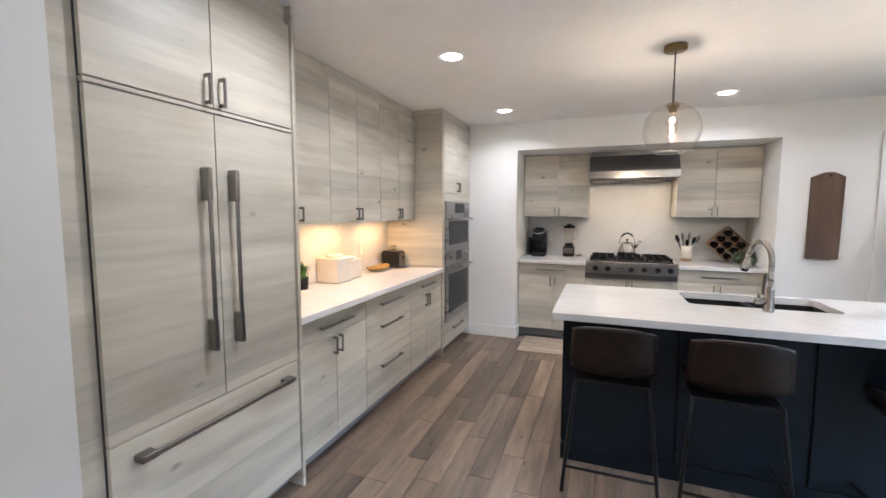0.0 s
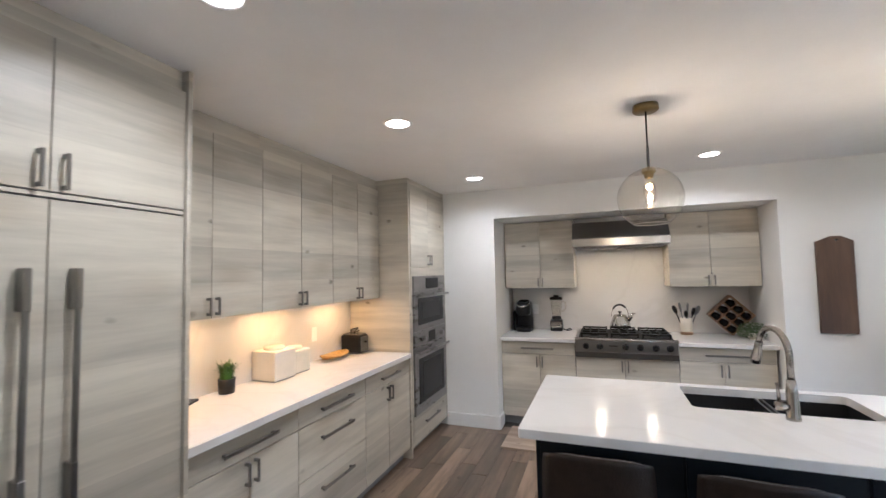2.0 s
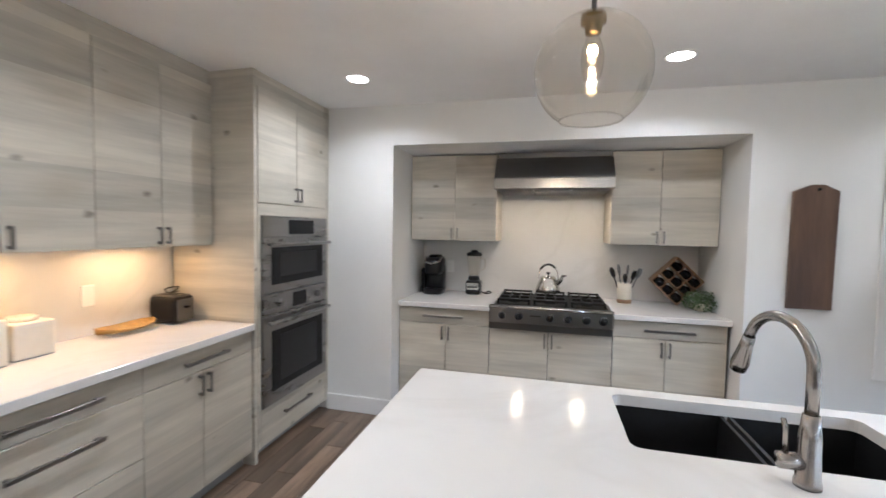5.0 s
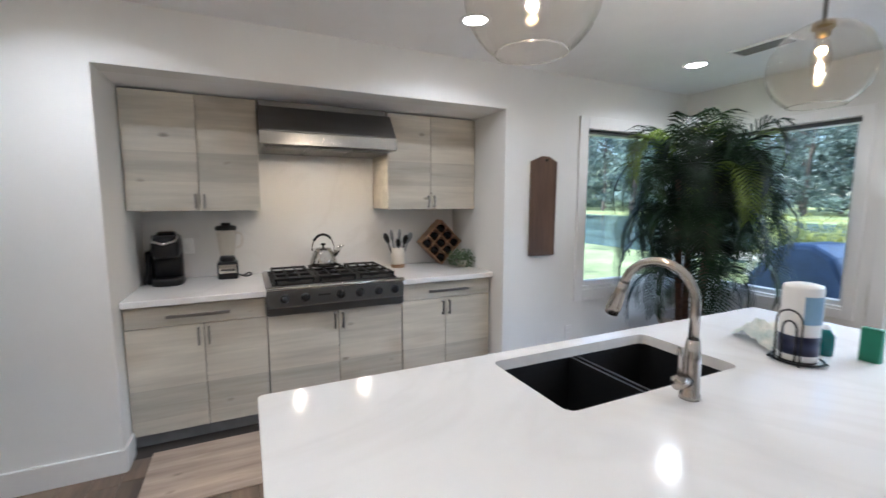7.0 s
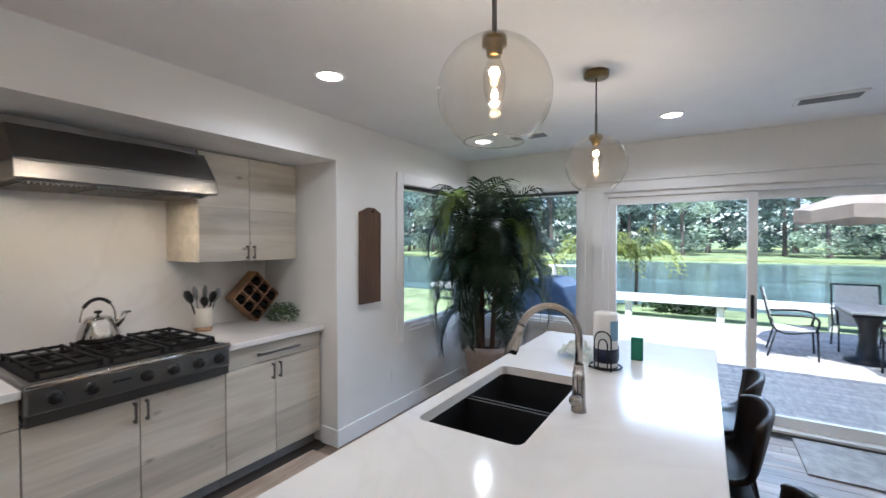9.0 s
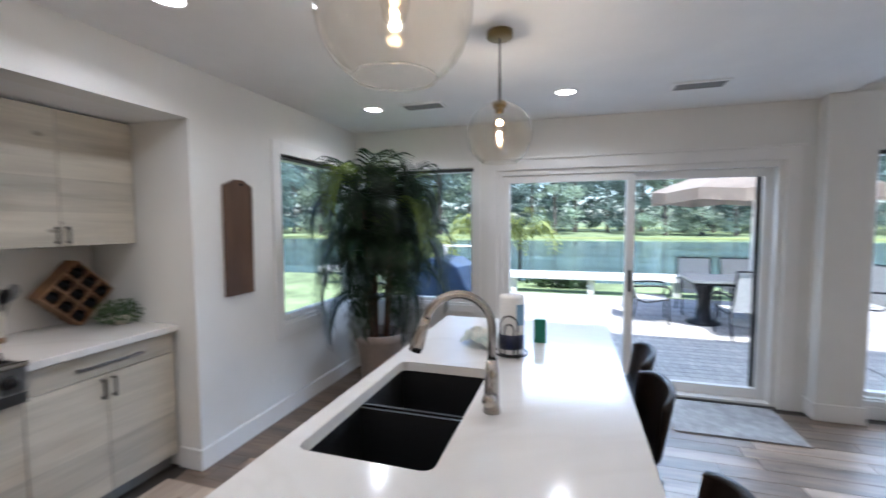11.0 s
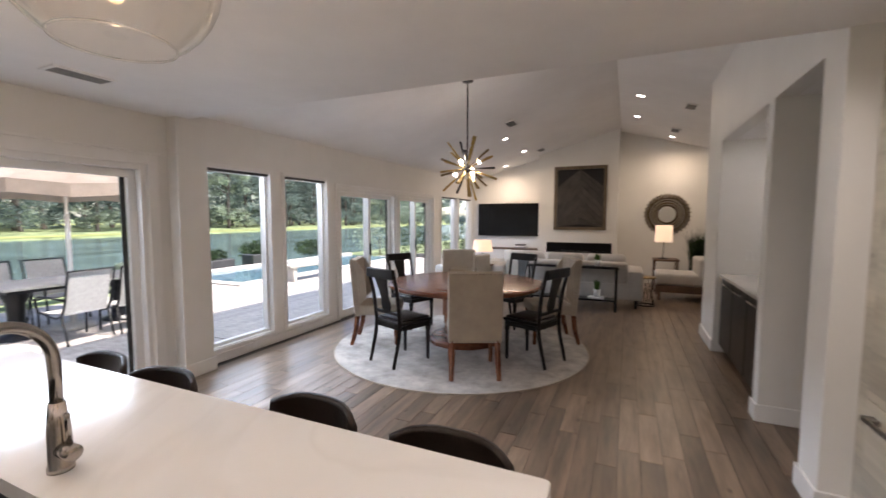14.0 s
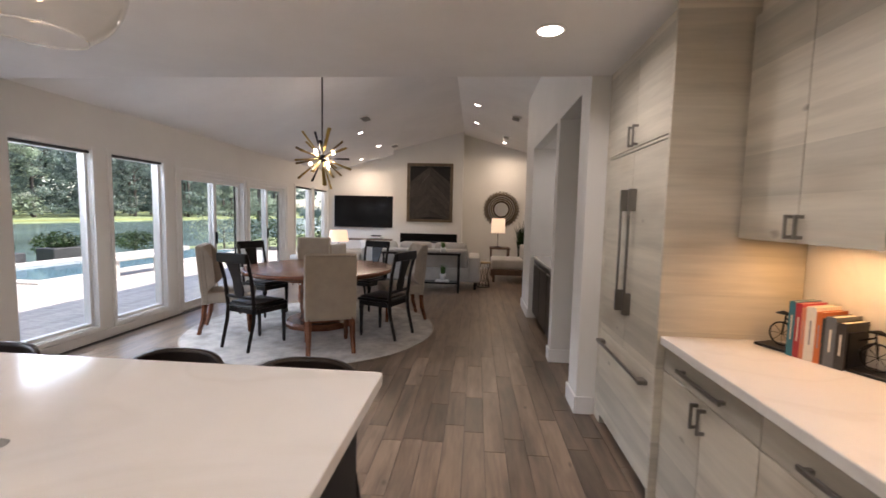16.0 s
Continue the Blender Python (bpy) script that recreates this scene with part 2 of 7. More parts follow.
IRON = mat("cast_iron", (0.012, 0.012, 0.012), 0.6, vary=0.3, scale=12, bump=0.2, spec=0.2)
GRANITE = mat("black_granite_composite", (0.006, 0.006, 0.007), 0.5, vary=0.3, scale=80, bump=0.05)
LEATHER = mat("dark_brown_leather", (0.018, 0.011, 0.008), 0.38, vary=0.35, scale=7, bump=0.16, fine=160, spec=0.3)
BLACKWOOD = mat("black_painted_wood", (0.010, 0.009, 0.009), 0.32, vary=0.3, scale=9, bump=0.04, spec=0.3)
CHERRY = laminate("red_brown_cherry_wood", (0.8, 6, 6), (0.20, 0.075, 0.036), (0.09, 0.03, 0.016), 0.24, 0.1, False)
DARKWOOD = laminate("dark_stained_wood", (5, 5, 0.6), (0.13, 0.072, 0.042), (0.055, 0.03, 0.02), 0.45, 0.1, False)
LINEN = mat("cream_linen", (0.43, 0.37, 0.30), 0.85, vary=0.08, scale=5, bump=0.25, fine=350)
SOFAFAB = mat("pale_grey_upholstery", (0.55, 0.53, 0.50), 0.9, vary=0.08, scale=4, bump=0.25, fine=300)
BRASS = mat("aged_brass", (0.26, 0.19, 0.085), 0.3, 1.0, vary=0.15, scale=6)
GOLD = mat("gold_leaf", (0.55, 0.38, 0.12), 0.35, 1.0, vary=0.2, scale=6)
WGLASS = glass("window_glass", (0.97, 0.985, 0.98), 0.0, 1.01)
CLEAR = thin_glass("clear_blown_glass", (0.972, 0.952, 0.915), 1.0)
BULB = glow("warm_bead_glow", (1.0, 0.62, 0.28), 28)
LEDDISC = glow("downlight_glow", (1.0, 0.90, 0.78), 9)
COLDBULB = glow("chandelier_bulb_glow", (1.0, 0.92, 0.80), 40)
SHADE = glow("lit_linen_shade", (0.95, 0.74, 0.50), 0.32)
MIRROR = mat("mirror_glass", (0.85, 0.86, 0.86), 0.03, 1.0, vary=0.0, bump=0)
PLANK = laminate("brown_oak_plank", (6, 0.7, 6), (0.26, 0.187, 0.132), (0.10, 0.073, 0.055), 0.33, 0.8)
GROUT = mat("floor_bed", (0.05, 0.042, 0.036), 0.7)
RUG = mat("pale_woven_rug", (0.50, 0.47, 0.43), 0.95, vary=0.22, scale=5, bump=0.5, fine=180)
MATFAB = mat("grey_mat", (0.36, 0.34, 0.32), 0.95, vary=0.2, scale=9, bump=0.4, fine=200)

# ---- building helpers ----
ORG = {}


def thing(name, label, category, at=(0, 0, 0), group="", kind="", rz=0):
    """A top-level Empty at the base of a thing; parts are then written in world metres (rz 0) or from its base."""
    ob = new(name)
    ob.empty_display_size = 0.1
    ob.matrix_world = pose(*at, 0, 0, rz)
    ORG[ob.name] = Vector(at)
    return tagged(ob, label, category, group, kind)


def part(name, bm, material, parent, label="", smooth=False, local=False):
    """Links a bmesh as one mesh object under a thing or a part."""
    me = bpy.data.meshes.new(name)
    o = ORG.get(parent.name, Vector()) if parent else Vector()
    if not local and o.length:
        bmesh.ops.translate(bm, verts=bm.verts, vec=-o)
    for f in bm.faces:
        f.smooth = smooth
    bm.to_mesh(me)
    bm.free()
    for m in material if isinstance(material, (list, tuple)) else [material]:
        me.materials.append(m)
    ob = new(name, me)
    ob.parent = parent
    ORG[ob.name] = o
    return tagged(ob, label)


def piece_of(name, me, parent, m):
    """Another object on a mesh already made, for alike pieces."""
    ob = new(name, me)
    ob.parent = parent
    ob.matrix_basis = m
    return ob


def solo(name, bm, material, label="", category="", kind="", group="", smooth=False):
    """A thing or a piece of the setting that is one mesh."""
    ob = part(name, bm, material, None, smooth=smooth)
    return tagged(ob, label, category, group, kind)


def box(x0, x1, y0, y1, z0, z1, bevel=0.0, bm=None, seg=1):
    bm = bm or bmesh.new()
    r = bmesh.ops.create_cube(bm, size=1)
    vs = r["verts"]
    for v in vs:
        v.co = Vector(((x0 + x1) / 2 + v.co.x * (x1 - x0), (y0 + y1) / 2 + v.co.y * (y1 - y0), (z0 + z1) / 2 + v.co.z * (z1 - z0)))
    if bevel:
        es = list({e for v in vs for e in v.link_edges})
        bmesh.ops.bevel(bm, geom=es, offset=bevel, segments=seg, affect="EDGES", profile=0.5)
    return bm


def slab(pts, z0, z1, bm=None, axis="z", bevel=0.0):
    """A flat polygon given thickness along an axis; pts are the other two coordinates in order."""
    bm = bm or bmesh.new()
    def at(p, h):
        return {"z": (p[0], p[1], h), "y": (p[0], h, p[1]), "x": (h, p[0], p[1])}[axis]
    lo = [bm.verts.new(at(p, z0)) for p in pts]
    hi = [bm.verts.new(at(p, z1)) for p in pts]
    n = len(pts)
    fs = [bm.faces.new(lo[::-1]), bm.faces.new(hi)] + [bm.faces.new((lo[i], lo[(i + 1) % n], hi[(i + 1) % n], hi[i])) for i in range(n)]
    bmesh.ops.recalc_face_normals(bm, faces=fs)
    if bevel:
        bmesh.ops.bevel(bm, geom=[e for f in fs[:2] for e in f.edges], offset=bevel, segments=2, affect="EDGES", profile=0.5)
    return bm


def tube(pts, r, seg=8, bm=None, closed=False, flat=1.0):
    """A round bar along a line of points; r is one radius or one a point."""
    bm = bm or bmesh.new()
    pts = [Vector(p) for p in pts]
    n = len(pts)
    rings = []
    up = None
    for i, p in enumerate(pts):
        a = pts[(i - 1) % n] if closed or i else p
        c = pts[(i + 1) % n] if closed or i < n - 1 else p
        d = (c - a).normalized()
        if up is None:
            up = Vector((0, 0, 1)) if abs(d.z) < 0.9 else Vector((1, 0, 0))
        s = d.cross(up).normalized()
        up = s.cross(d).normalized()
        rad = r[i] if isinstance(r, (list, tuple)) else r
        rings.append([bm.verts.new(p + (s * math.cos(k * math.tau / seg) + up * math.sin(k * math.tau / seg) * flat) * rad) for k in range(seg)])
    for i in range(n if closed else n - 1):
        a, c = rings[i], rings[(i + 1) % n]
        for k in range(seg):
            bm.faces.new((a[k], a[(k + 1) % seg], c[(k + 1) % seg], c[k]))
    if not closed:
        bm.faces.new(rings[0][::-1])
        bm.faces.new(rings[-1])
    bmesh.ops.recalc_face_normals(bm, faces=bm.faces)
    return bm


def lathe(profile, x=0, y=0, z=0, seg=24, bm=None):
    """A turned shape round an upright axis from (radius, height) pairs."""
    bm = bm or bmesh.new()
    rings = []
    for r, h in profile:
        if r < 1e-5:
            rings.append([bm.verts.new((x, y, z + h))])
        else:
            rings.append([bm.verts.new((x + r * math.cos(k * math.tau / seg), y + r * math.sin(k * math.tau / seg), z + h)) for k in range(seg)])
    for a, c in zip(rings, rings[1:]):
        for k in range(seg):
            k2 = (k + 1) % seg
            if len(a) == 1 and len(c) == 1:
                continue
            if len(a) == 1:
                bm.faces.new((a[0], c[k2], c[k]))
            elif len(c) == 1:
                bm.faces.new((a[k], a[k2], c[0]))
            else:
                bm.faces.new((a[k], a[k2], c[k2], c[k]))
    bmesh.ops.recalc_face_normals(bm, faces=bm.faces)
    return bm


def curve_pts(pts, n=6):
    """A smooth line through the points (Catmull-Rom)."""
    p = [Vector(q) for q in pts]
    p = [p[0] * 2 - p[1]] + p + [p[-1] * 2 - p[-2]]
    out = []
    for i in range(1, len(p) - 2):
        for k in range(n):
            t = k / n
            out.append(0.5 * ((2 * p[i]) + (p[i + 1] - p[i - 1]) * t + (2 * p[i - 1] - 5 * p[i] + 4 * p[i + 1] - p[i + 2]) * t * t
                              + (3 * p[i] - p[i - 1] - 3 * p[i + 1] + p[i + 2]) * t ** 3))
    return out + [p[-2]]


# ---- the large structure ----
EX, NY, WX = 3.7, 5.5, -2.06      # inner faces of the window wall, the range wall and the cabinet wall
RIDGE_X, RIDGE_Z, EAVE_Z, SY = -0.13, 3.66, 2.60, -7.15
T = 0.16
SL = (RIDGE_Z - EAVE_Z) / (EX - RIDGE_X)


def roof_z(x):
    return RIDGE_Z - SL * abs(x - RIDGE_X)



def wall_with_holes(name, axis, plane, thick, a0, a1, z0, z1, holes, label):
    """An upright wall in strips round its openings; holes are (a0, a1, z0, z1)."""
    bm = bmesh.new()
    cuts = sorted({a0, a1, *[h[0] for h in holes], *[h[1] for h in holes]})
    for c0, c1 in zip(cuts, cuts[1:]):
        mid = (c0 + c1) / 2
        spans = sorted((h[2], h[3]) for h in holes if h[0] < mid < h[1])
        lo = z0
        for s0, s1 in spans + [(z1, z1)]:
            if s0 - lo > 0.001:
                if axis == "x":
                    box(plane, plane + thick, c0, c1, lo, s0, bm=bm)
                else:
                    box(c0, c1, plane, plane + thick, lo, s0, bm=bm)
            lo = s1
    return solo(name, bm, PAINT, label, "wall", "structure")


EAST_HOLES = [(4.21, 5.42, 0.75, 2.095), (1.64, 3.97, 0.0, 2.05), (0.21, 1.06, 0.165, 2.10), (-0.84, -0.04, 0.165, 2.10),
              (-2.86, -1.12, 0.0, 2.02), (-4.50, -2.95, 0.0, 2.02), (-5.92, -4.96, 0.18, 2.07), (-7.02, -6.08, 0.18, 2.07)]
wall_with_holes("wall_east", "x", EX, T, SY, NY + T, -0.15, 2.72, EAST_HOLES, "white painted wall with large windows and sliding doors")
wall_with_holes("wall_north", "y", NY, T, -0.85, EX, 0, CEIL + 0.2, [(2.46, 3.62, 0.765, 2.11), (-0.85, 1.64, 0, 2.2)], "white painted wall beside the range alcove")
bm = box(WX - 0.1, -0.85, NY, NY + T, 0, CEIL + 0.2)
solo("wall_north_beside_ovens", bm, PAINT, "white painted wall beside the wall ovens", "wall", "structure")
# alcove shell
bm = box(-0.97, -0.85, NY + T, 6.52, 0, 2.4)
box(1.64, 1.76, NY + T, 6.52, 0, 2.4, bm=bm)
box(-0.85, 1.64, 6.40, 6.52, 0, 2.4, bm=bm)
solo("alcove_wall", bm, PAINT, "white painted sides and back of the cooking alcove", "wall", "structure")
solo("alcove_ceiling", box(-0.85, 1.64, NY + T, 6.40, 2.2, 2.4), CEILP, "white painted soffit of the cooking alcove", "ceiling", "structure")
# west side: cabinet wall, column, bar niche and the corridor opening
solo("wall_west", box(WX - 0.12, WX, 1.33, NY, 0, CEIL + 0.2), PAINT, "white painted wall behind the tall cabinets", "wall", "structure")
bm = box(-2.06, -1.29, 1.06, 1.33, 0, 3.42)
box(-1.42, -1.29, 0.2, 1.06, 2.46, 3.42, bm=bm)
box(-2.9, -1.29, 0.06, 0.2, 0, 2.95, bm=bm)
box(-1.42, -1.29, -1.68, 0.06, 2.46, 3.42, bm=bm)
box(-2.06, -1.29, -2.52, -1.68, 0, 3.42, bm=bm)
box(-2.06, -1.96, -1.68, 0.06, 0, 2.46, bm=bm)
solo("wall_west_inner", bm, PAINT, "white painted wall with corridor opening and bar niche", "wall", "structure")
bm = box(-4.2, -4.08, -2.40, 5, 0, 2.6)
box(-4.08, -2.06, 1.33, 1.45, 0, 2.6, bm=bm)
box(-4.08, -2.9, 0.06, 0.2, 0, 2.6, bm=bm)
solo("corridor_wall", bm, PAINT, "plain white wall closing the corridor", "wall", "structure")
solo("corridor_ceiling", box(-4.08, -1.42, -1.68, 1.33, 2.465, 2.6), CEILP, "plain white corridor ceiling", "ceiling", "structure")
bm = box(-4.2, -2.06, -2.52, -2.40, 0, 3.0)
box(-4.32, -4.2, SY, -2.40, 0, 2.7, bm=bm)
solo("living_wall_west", bm, PAINT, "plain white living room wall", "wall", "structure")
solo("wall_south", slab([(-4.32, -0.1), (EX + T, -0.1), (EX + T, roof_z(EX + T) + 0.1), (RIDGE_X, RIDGE_Z + 0.1), (-4.32, roof_z(-4.32) + 0.1)], SY - T, SY, axis="y"), PAINT, "white living room end wall", "wall", "structure")
solo("chimney_breast", slab([(-0.11, 0), (1.74, 0), (1.74, roof_z(1.74) + 0.05), (-0.11, roof_z(-0.11) + 0.05)], SY, -6.62, axis="y"), PAINT, "white chimney breast with a linear fireplace", "chimney breast", "structure")
# ceilings
bm = slab([(WX - 0.1, 1.31), (EX + T, 1.31), (EX + T, NY + T), (WX - 0.1, NY + T)], CEIL, CEIL + 0.12)
solo("kitchen_ceiling", bm, CEILP, "flat white kitchen ceiling", "ceiling", "structure")
bm = slab([(EX + T, roof_z(EX + T)), (RIDGE_X, RIDGE_Z), (-4.32, roof_z(-4.32)), (-4.32, roof_z(-4.32) + 0.15), (RIDGE_X, RIDGE_Z + 0.15), (EX + T, roof_z(EX + T) + 0.15)], SY - T, 1.32, axis="y")
solo("vaulted_ceiling", bm, CEILP, "white vaulted living room ceiling with ridge", "ceiling", "structure")
solo("kitchen_header", slab([(EX, 2.52), (EX, 2.6), (RIDGE_X, 3.75), (-2.06, 3.2), (-2.06, 2.52)], 1.325, 1.42, axis="y"), CEILP, "white wall above the kitchen ceiling edge", "wall", "structure")
solo("roof", slab([(4.7, 2.86), (RIDGE_X, 4.0), (-4.6, 2.86), (-4.6, 2.98), (RIDGE_X, 4.12), (4.7, 2.98)], SY - 0.4, 6.8, axis="y"), CEILP, "plain roof over the house", "roof", "structure")
solo("eave", box(EX + T, 4.65, SY - 0.3, 6.6, 2.72, 2.84), TRIM, "white painted eave soffit", "eave", "structure")
# columns and pillar on the window wall
solo("pillar", box(3.56, EX - 0.001, 1.13, 1.44, 0, CEIL, 0.004), PAINT, "white painted pillar between sliding door and windows", "pillar", "structure")

# ---- windows, doors, casings, baseboards ----
DARKSHADE = mat("dark_roller_shade", (0.05, 0.05, 0.05), 0.6)


def pane(parent, axis, plane, a0, a1, z0, z1):
    if axis == "x":
        bm = box(plane, plane + 0.006, a0, a1, z0, z1)
    else:
        bm = box(a0, a1, plane, plane + 0.006, z0, z1)
    ob = part("pane", bm, WGLASS, parent, "clear glass pane")
    ob.visible_shadow = False
    return ob


def frame_bars(axis, p0, p1, a0, a1, z0, z1, w, bm=None, bottom=None, bevel=0.002):
    bm = bm or bmesh.new()
    b = w if bottom is None else bottom
    def put(c0, c1, h0, h1):
        if axis == "x":
            box(p0, p1, c0, c1, h0, h1, bevel, bm)
        else:
            box(c0, c1, p0, p1, h0, h1, bevel, bm)
    put(a0, a0 + w, z0, z1)
    put(a1 - w, a1, z0, z1)
    put(a0 + w, a1 - w, z1 - w, z1)
    if b:
        put(a0 + w, a1 - w, z0, z0 + b)
    return bm


def picture_window(name, axis, plane, a0, a1, z0, z1, label, casing=0.085, shade=True):
    at = (plane, (a0 + a1) / 2, z0) if axis == "x" else ((a0 + a1) / 2, plane, z0)
    w = thing(name, label, "window", at, kind="structure")
    part("window_frame", frame_bars(axis, plane + 0.045, plane + 0.11, a0, a1, z0, z1, 0.035), TRIM, w)
    pane(w, axis, plane + 0.075, a0 + 0.035, a1 - 0.035, z0 + 0.035, z1 - 0.035)
    if casing:
        part("casing", frame_bars(axis, plane - 0.018, plane - 0.001, a0 - casing, a1 + casing, z0 - casing * 1.2, z1 + casing, casing - 0.004), TRIM, w, "white flat casing")
    if shade:
        if axis == "x":
            bm = box(plane + 0.012, plane + 0.042, a0 + 0.004, a1 - 0.004, z1 - 0.03, z1 - 0.003)
        else:
            bm = box(a0 + 0.004, a1 - 0.004, plane + 0.012, plane + 0.042, z1 - 0.03, z1 - 0.003)
        part("shade_rail", bm, DARKSHADE, w, "dark rolled shade at the head")
    return w


picture_window("window_1", "y", NY, 2.46, 3.62, 0.765, 2.11, "white framed corner picture window", 0.1)
picture_window("window_2", "x", EX, 4.21, 5.42, 0.75, 2.095, "white framed corner picture window", 0.07)
picture_window("window_3", "x", EX, 0.21, 1.06, 0.165, 2.10, "tall white framed fixed window", 0.05)
picture_window("window_4", "x", EX, -0.84, -0.04, 0.165, 2.10, "tall white framed fixed window", 0.05)
picture_window("window_5", "x", EX, -5.92, -4.96, 0.18, 2.07, "tall white framed fixed window", 0.05)
picture_window("window_6", "x", EX, -7.02, -6.08, 0.18, 2.07, "tall white framed fixed window", 0.05)


def sliding_door(name, a0, a1, z1, mid, label, casing=0.1):
    d = thing(name, label, "door", (EX, (a0 + a1) / 2, 0), kind="structure")
    part("door_frame", frame_bars("x", EX + 0.01, EX + 0.15, a0, a1, 0.0, z1, 0.045, bottom=0.03), TRIM, d)
    part("casing", frame_bars("x", EX - 0.02, EX - 0.001, a0 - casing, a1 + casing, 0, z1 + casing, casing - 0.006, bottom=0), TRIM, d)
    part("head_moulding", box(EX - 0.035, EX - 0.001, a0 - casing - 0.02, a1 + casing + 0.02, z1 + casing + 0.001, z1 + casing + 0.022, 0.003), TRIM, d)
    for k, (b0, b1, p) in enumerate(((a0 + 0.045, mid + 0.035, EX + 0.085), (mid - 0.035, a1 - 0.045, EX + 0.03))):
        s = part("door_panel", frame_bars("x", p, p + 0.045, b0, b1, 0.032, z1 - 0.047, 0.068, bottom=0.09), TRIM, d, "white sliding panel")
        pane(s, "x", p + 0.02, b0 + 0.068, b1 - 0.068, 0.122, z1 - 0.115)
        if k:
            part("door_handle", box(p - 0.035, p - 0.001, b0 + 0.022, b0 + 0.046, 0.93, 1.13, 0.006), BLACK, s, "black pull handle")
    part("screen_edge", box(EX + 0.132, EX + 0.146, a0 + 0.114, a0 + 0.15, 0.032, z1 - 0.047), DARKSHADE, d, "dark screen frame")
    part("threshold", box(EX - 0.01, EX + T, a0, a1, 0.0, 0.012), DARKSTEEL, d)
    return d


sliding_door("door_1", 1.64, 3.97, 2.05, 2.78, "white framed glass sliding patio door")
sliding_door("door_2", -2.86, -1.12, 2.02, -2.0, "white framed glass sliding patio door", 0.05)
sliding_door("door_3", -4.50, -2.95, 2.02, -3.69, "white framed glass sliding patio door", 0.05)
solo("door_bracket", box(EX - 0.03, EX - 0.021, 3.97, 4.02, 2.0, 2.06, 0.002), TRIM, "small white bracket on the door casing", "bracket", "structure")


def baseboard(x0, x1, y0, y1, h=0.135):
    return solo("baseboard", box(x0, x1, y0, y1, 0.0, h, 0.003), TRIM, "white painted baseboard", "baseboard", "structure")


baseboard(-1.42, -0.838, NY - 0.018, NY - 0.001)
baseboard(-0.849, -0.832, NY - 0.001, 5.67)
baseboard(1.622, EX - 0.02, NY - 0.018, NY - 0.001)
baseboard(1.622, 1.639, NY - 0.001, 5.67)
baseboard(EX - 0.018, EX - 0.001, 4.08, NY - 0.019)
baseboard(EX - 0.018, EX - 0.001, -0.96, 1.128, 0.10)
baseboard(3.542, 3.559, 1.115, 1.455)
baseboard(3.559, EX - 0.001, 1.114, 1.129)
baseboard(3.559, EX - 0.001, 1.441, 1.456)
baseboard(-1.289, -1.272, 1.045, 1.346)
baseboard(-1.405, -1.289, 1.331, 1.346)
baseboard(-1.289, -1.272, 0.046, 0.215)
baseboard(-2.85, -1.289, 0.201, 0.215)
baseboard(-1.289, -1.272, -2.53, -1.67)
baseboard(-2.05, -1.289, -2.535, -2.521)
baseboard(-4.19, -0.07, SY + 0.001, SY + 0.016)
baseboard(1.82, EX - 0.02, SY + 0.001, SY + 0.016)
# beam edge where the flat ceiling ends, and outlets
for ox, oz, pl, ax in ((2.32, 0.38, NY, "y"), (-0.57, 1.17, 6.39, "y")):
    o = thing("wall_outlet", "white wall outlet plate", "outlet", (ox, pl, oz), "outlets")
    part("plate", box(ox - 0.036, ox + 0.036, pl - 0.006, pl - 0.0005, oz - 0.058, oz + 0.058, 0.002), TRIM, o)
    for dz in (-0.02, 0.02):
        part("socket", box(ox - 0.015, ox + 0.015, pl - 0.008, pl - 0.006, oz + dz - 0.013, oz + dz + 0.013, 0.001), PAINT, o)
o = thing("wall_outlet", "white wall outlet plate on the backsplash", "outlet", (-2.05, 4.05, 1.15), "outlets")
part("plate", box(-2.05, -2.044, 4.015, 4.085, 1.09, 1.205, 0.002), TRIM, o)

# ---- kitchen: cabinets ----
def on_front(axis, plane, a0, a1, d0, d1, z0, z1, bevel=0.0, bm=None):
    """A box on a cabinet front: a along the wall, d outward from the plane. Axis x faces +x, axis y faces -y."""
    if axis == "x":
        return box(plane + d0, plane + d1, a0, a1, z0, z1, bevel, bm)
    return box(a0, a1, plane - d1, plane - d0, z0, z1, bevel, bm)


def pull(parent, axis, plane, a, z, length, upright, thick=0.011, out=0.034):
    """A square bar pull on two posts."""
    h = length / 2
    bm = bmesh.new()
    if upright:
        on_front(axis, plane, a - thick / 2, a + thick / 2, out - 0.012, out, z - h, z + h, 0.002, bm)
        for s in (-1, 1):
            on_front(axis, plane, a - thick / 2 + 0.001, a + thick / 2 - 0.001, 0, out - 0.011, z + s * (h - 0.008) - 0.007, z + s * (h - 0.008) + 0.007, 0, bm)
    else:
        on_front(axis, plane, a - h, a + h, out - 0.012, out, z - thick * 0.8, z + thick * 0.8, 0.002, bm)
        for s in (-1, 1):
            on_front(axis, plane, a + s * (h - 0.02) - 0.008, a + s * (h - 0.02) + 0.008, 0, out - 0.011, z - thick * 0.6, z + thick * 0.6, 0, bm)
    return part("handle", bm, PULL, parent, "dark brushed nickel bar handle")


GAP = 0.0022


def front(parent, name, axis, plane, a0, a1, z0, z1, material, handle=None):
    """A door or drawer front with its handle: (a, z, length, upright)."""
    ob = part(name, on_front(axis, plane, a0 + GAP, a1 - GAP, -0.019, 0, z0 + GAP, z1 - GAP, 0.0012), material, parent)
    if handle:
        pull(ob, axis, plane, *handle)
    return ob


def carcass(parent, axis, plane, a0, a1, z0, z1, depth, material):
    return part("body", on_front(axis, plane, a0, a1, -depth, -0.021, z0, z1), material, parent)


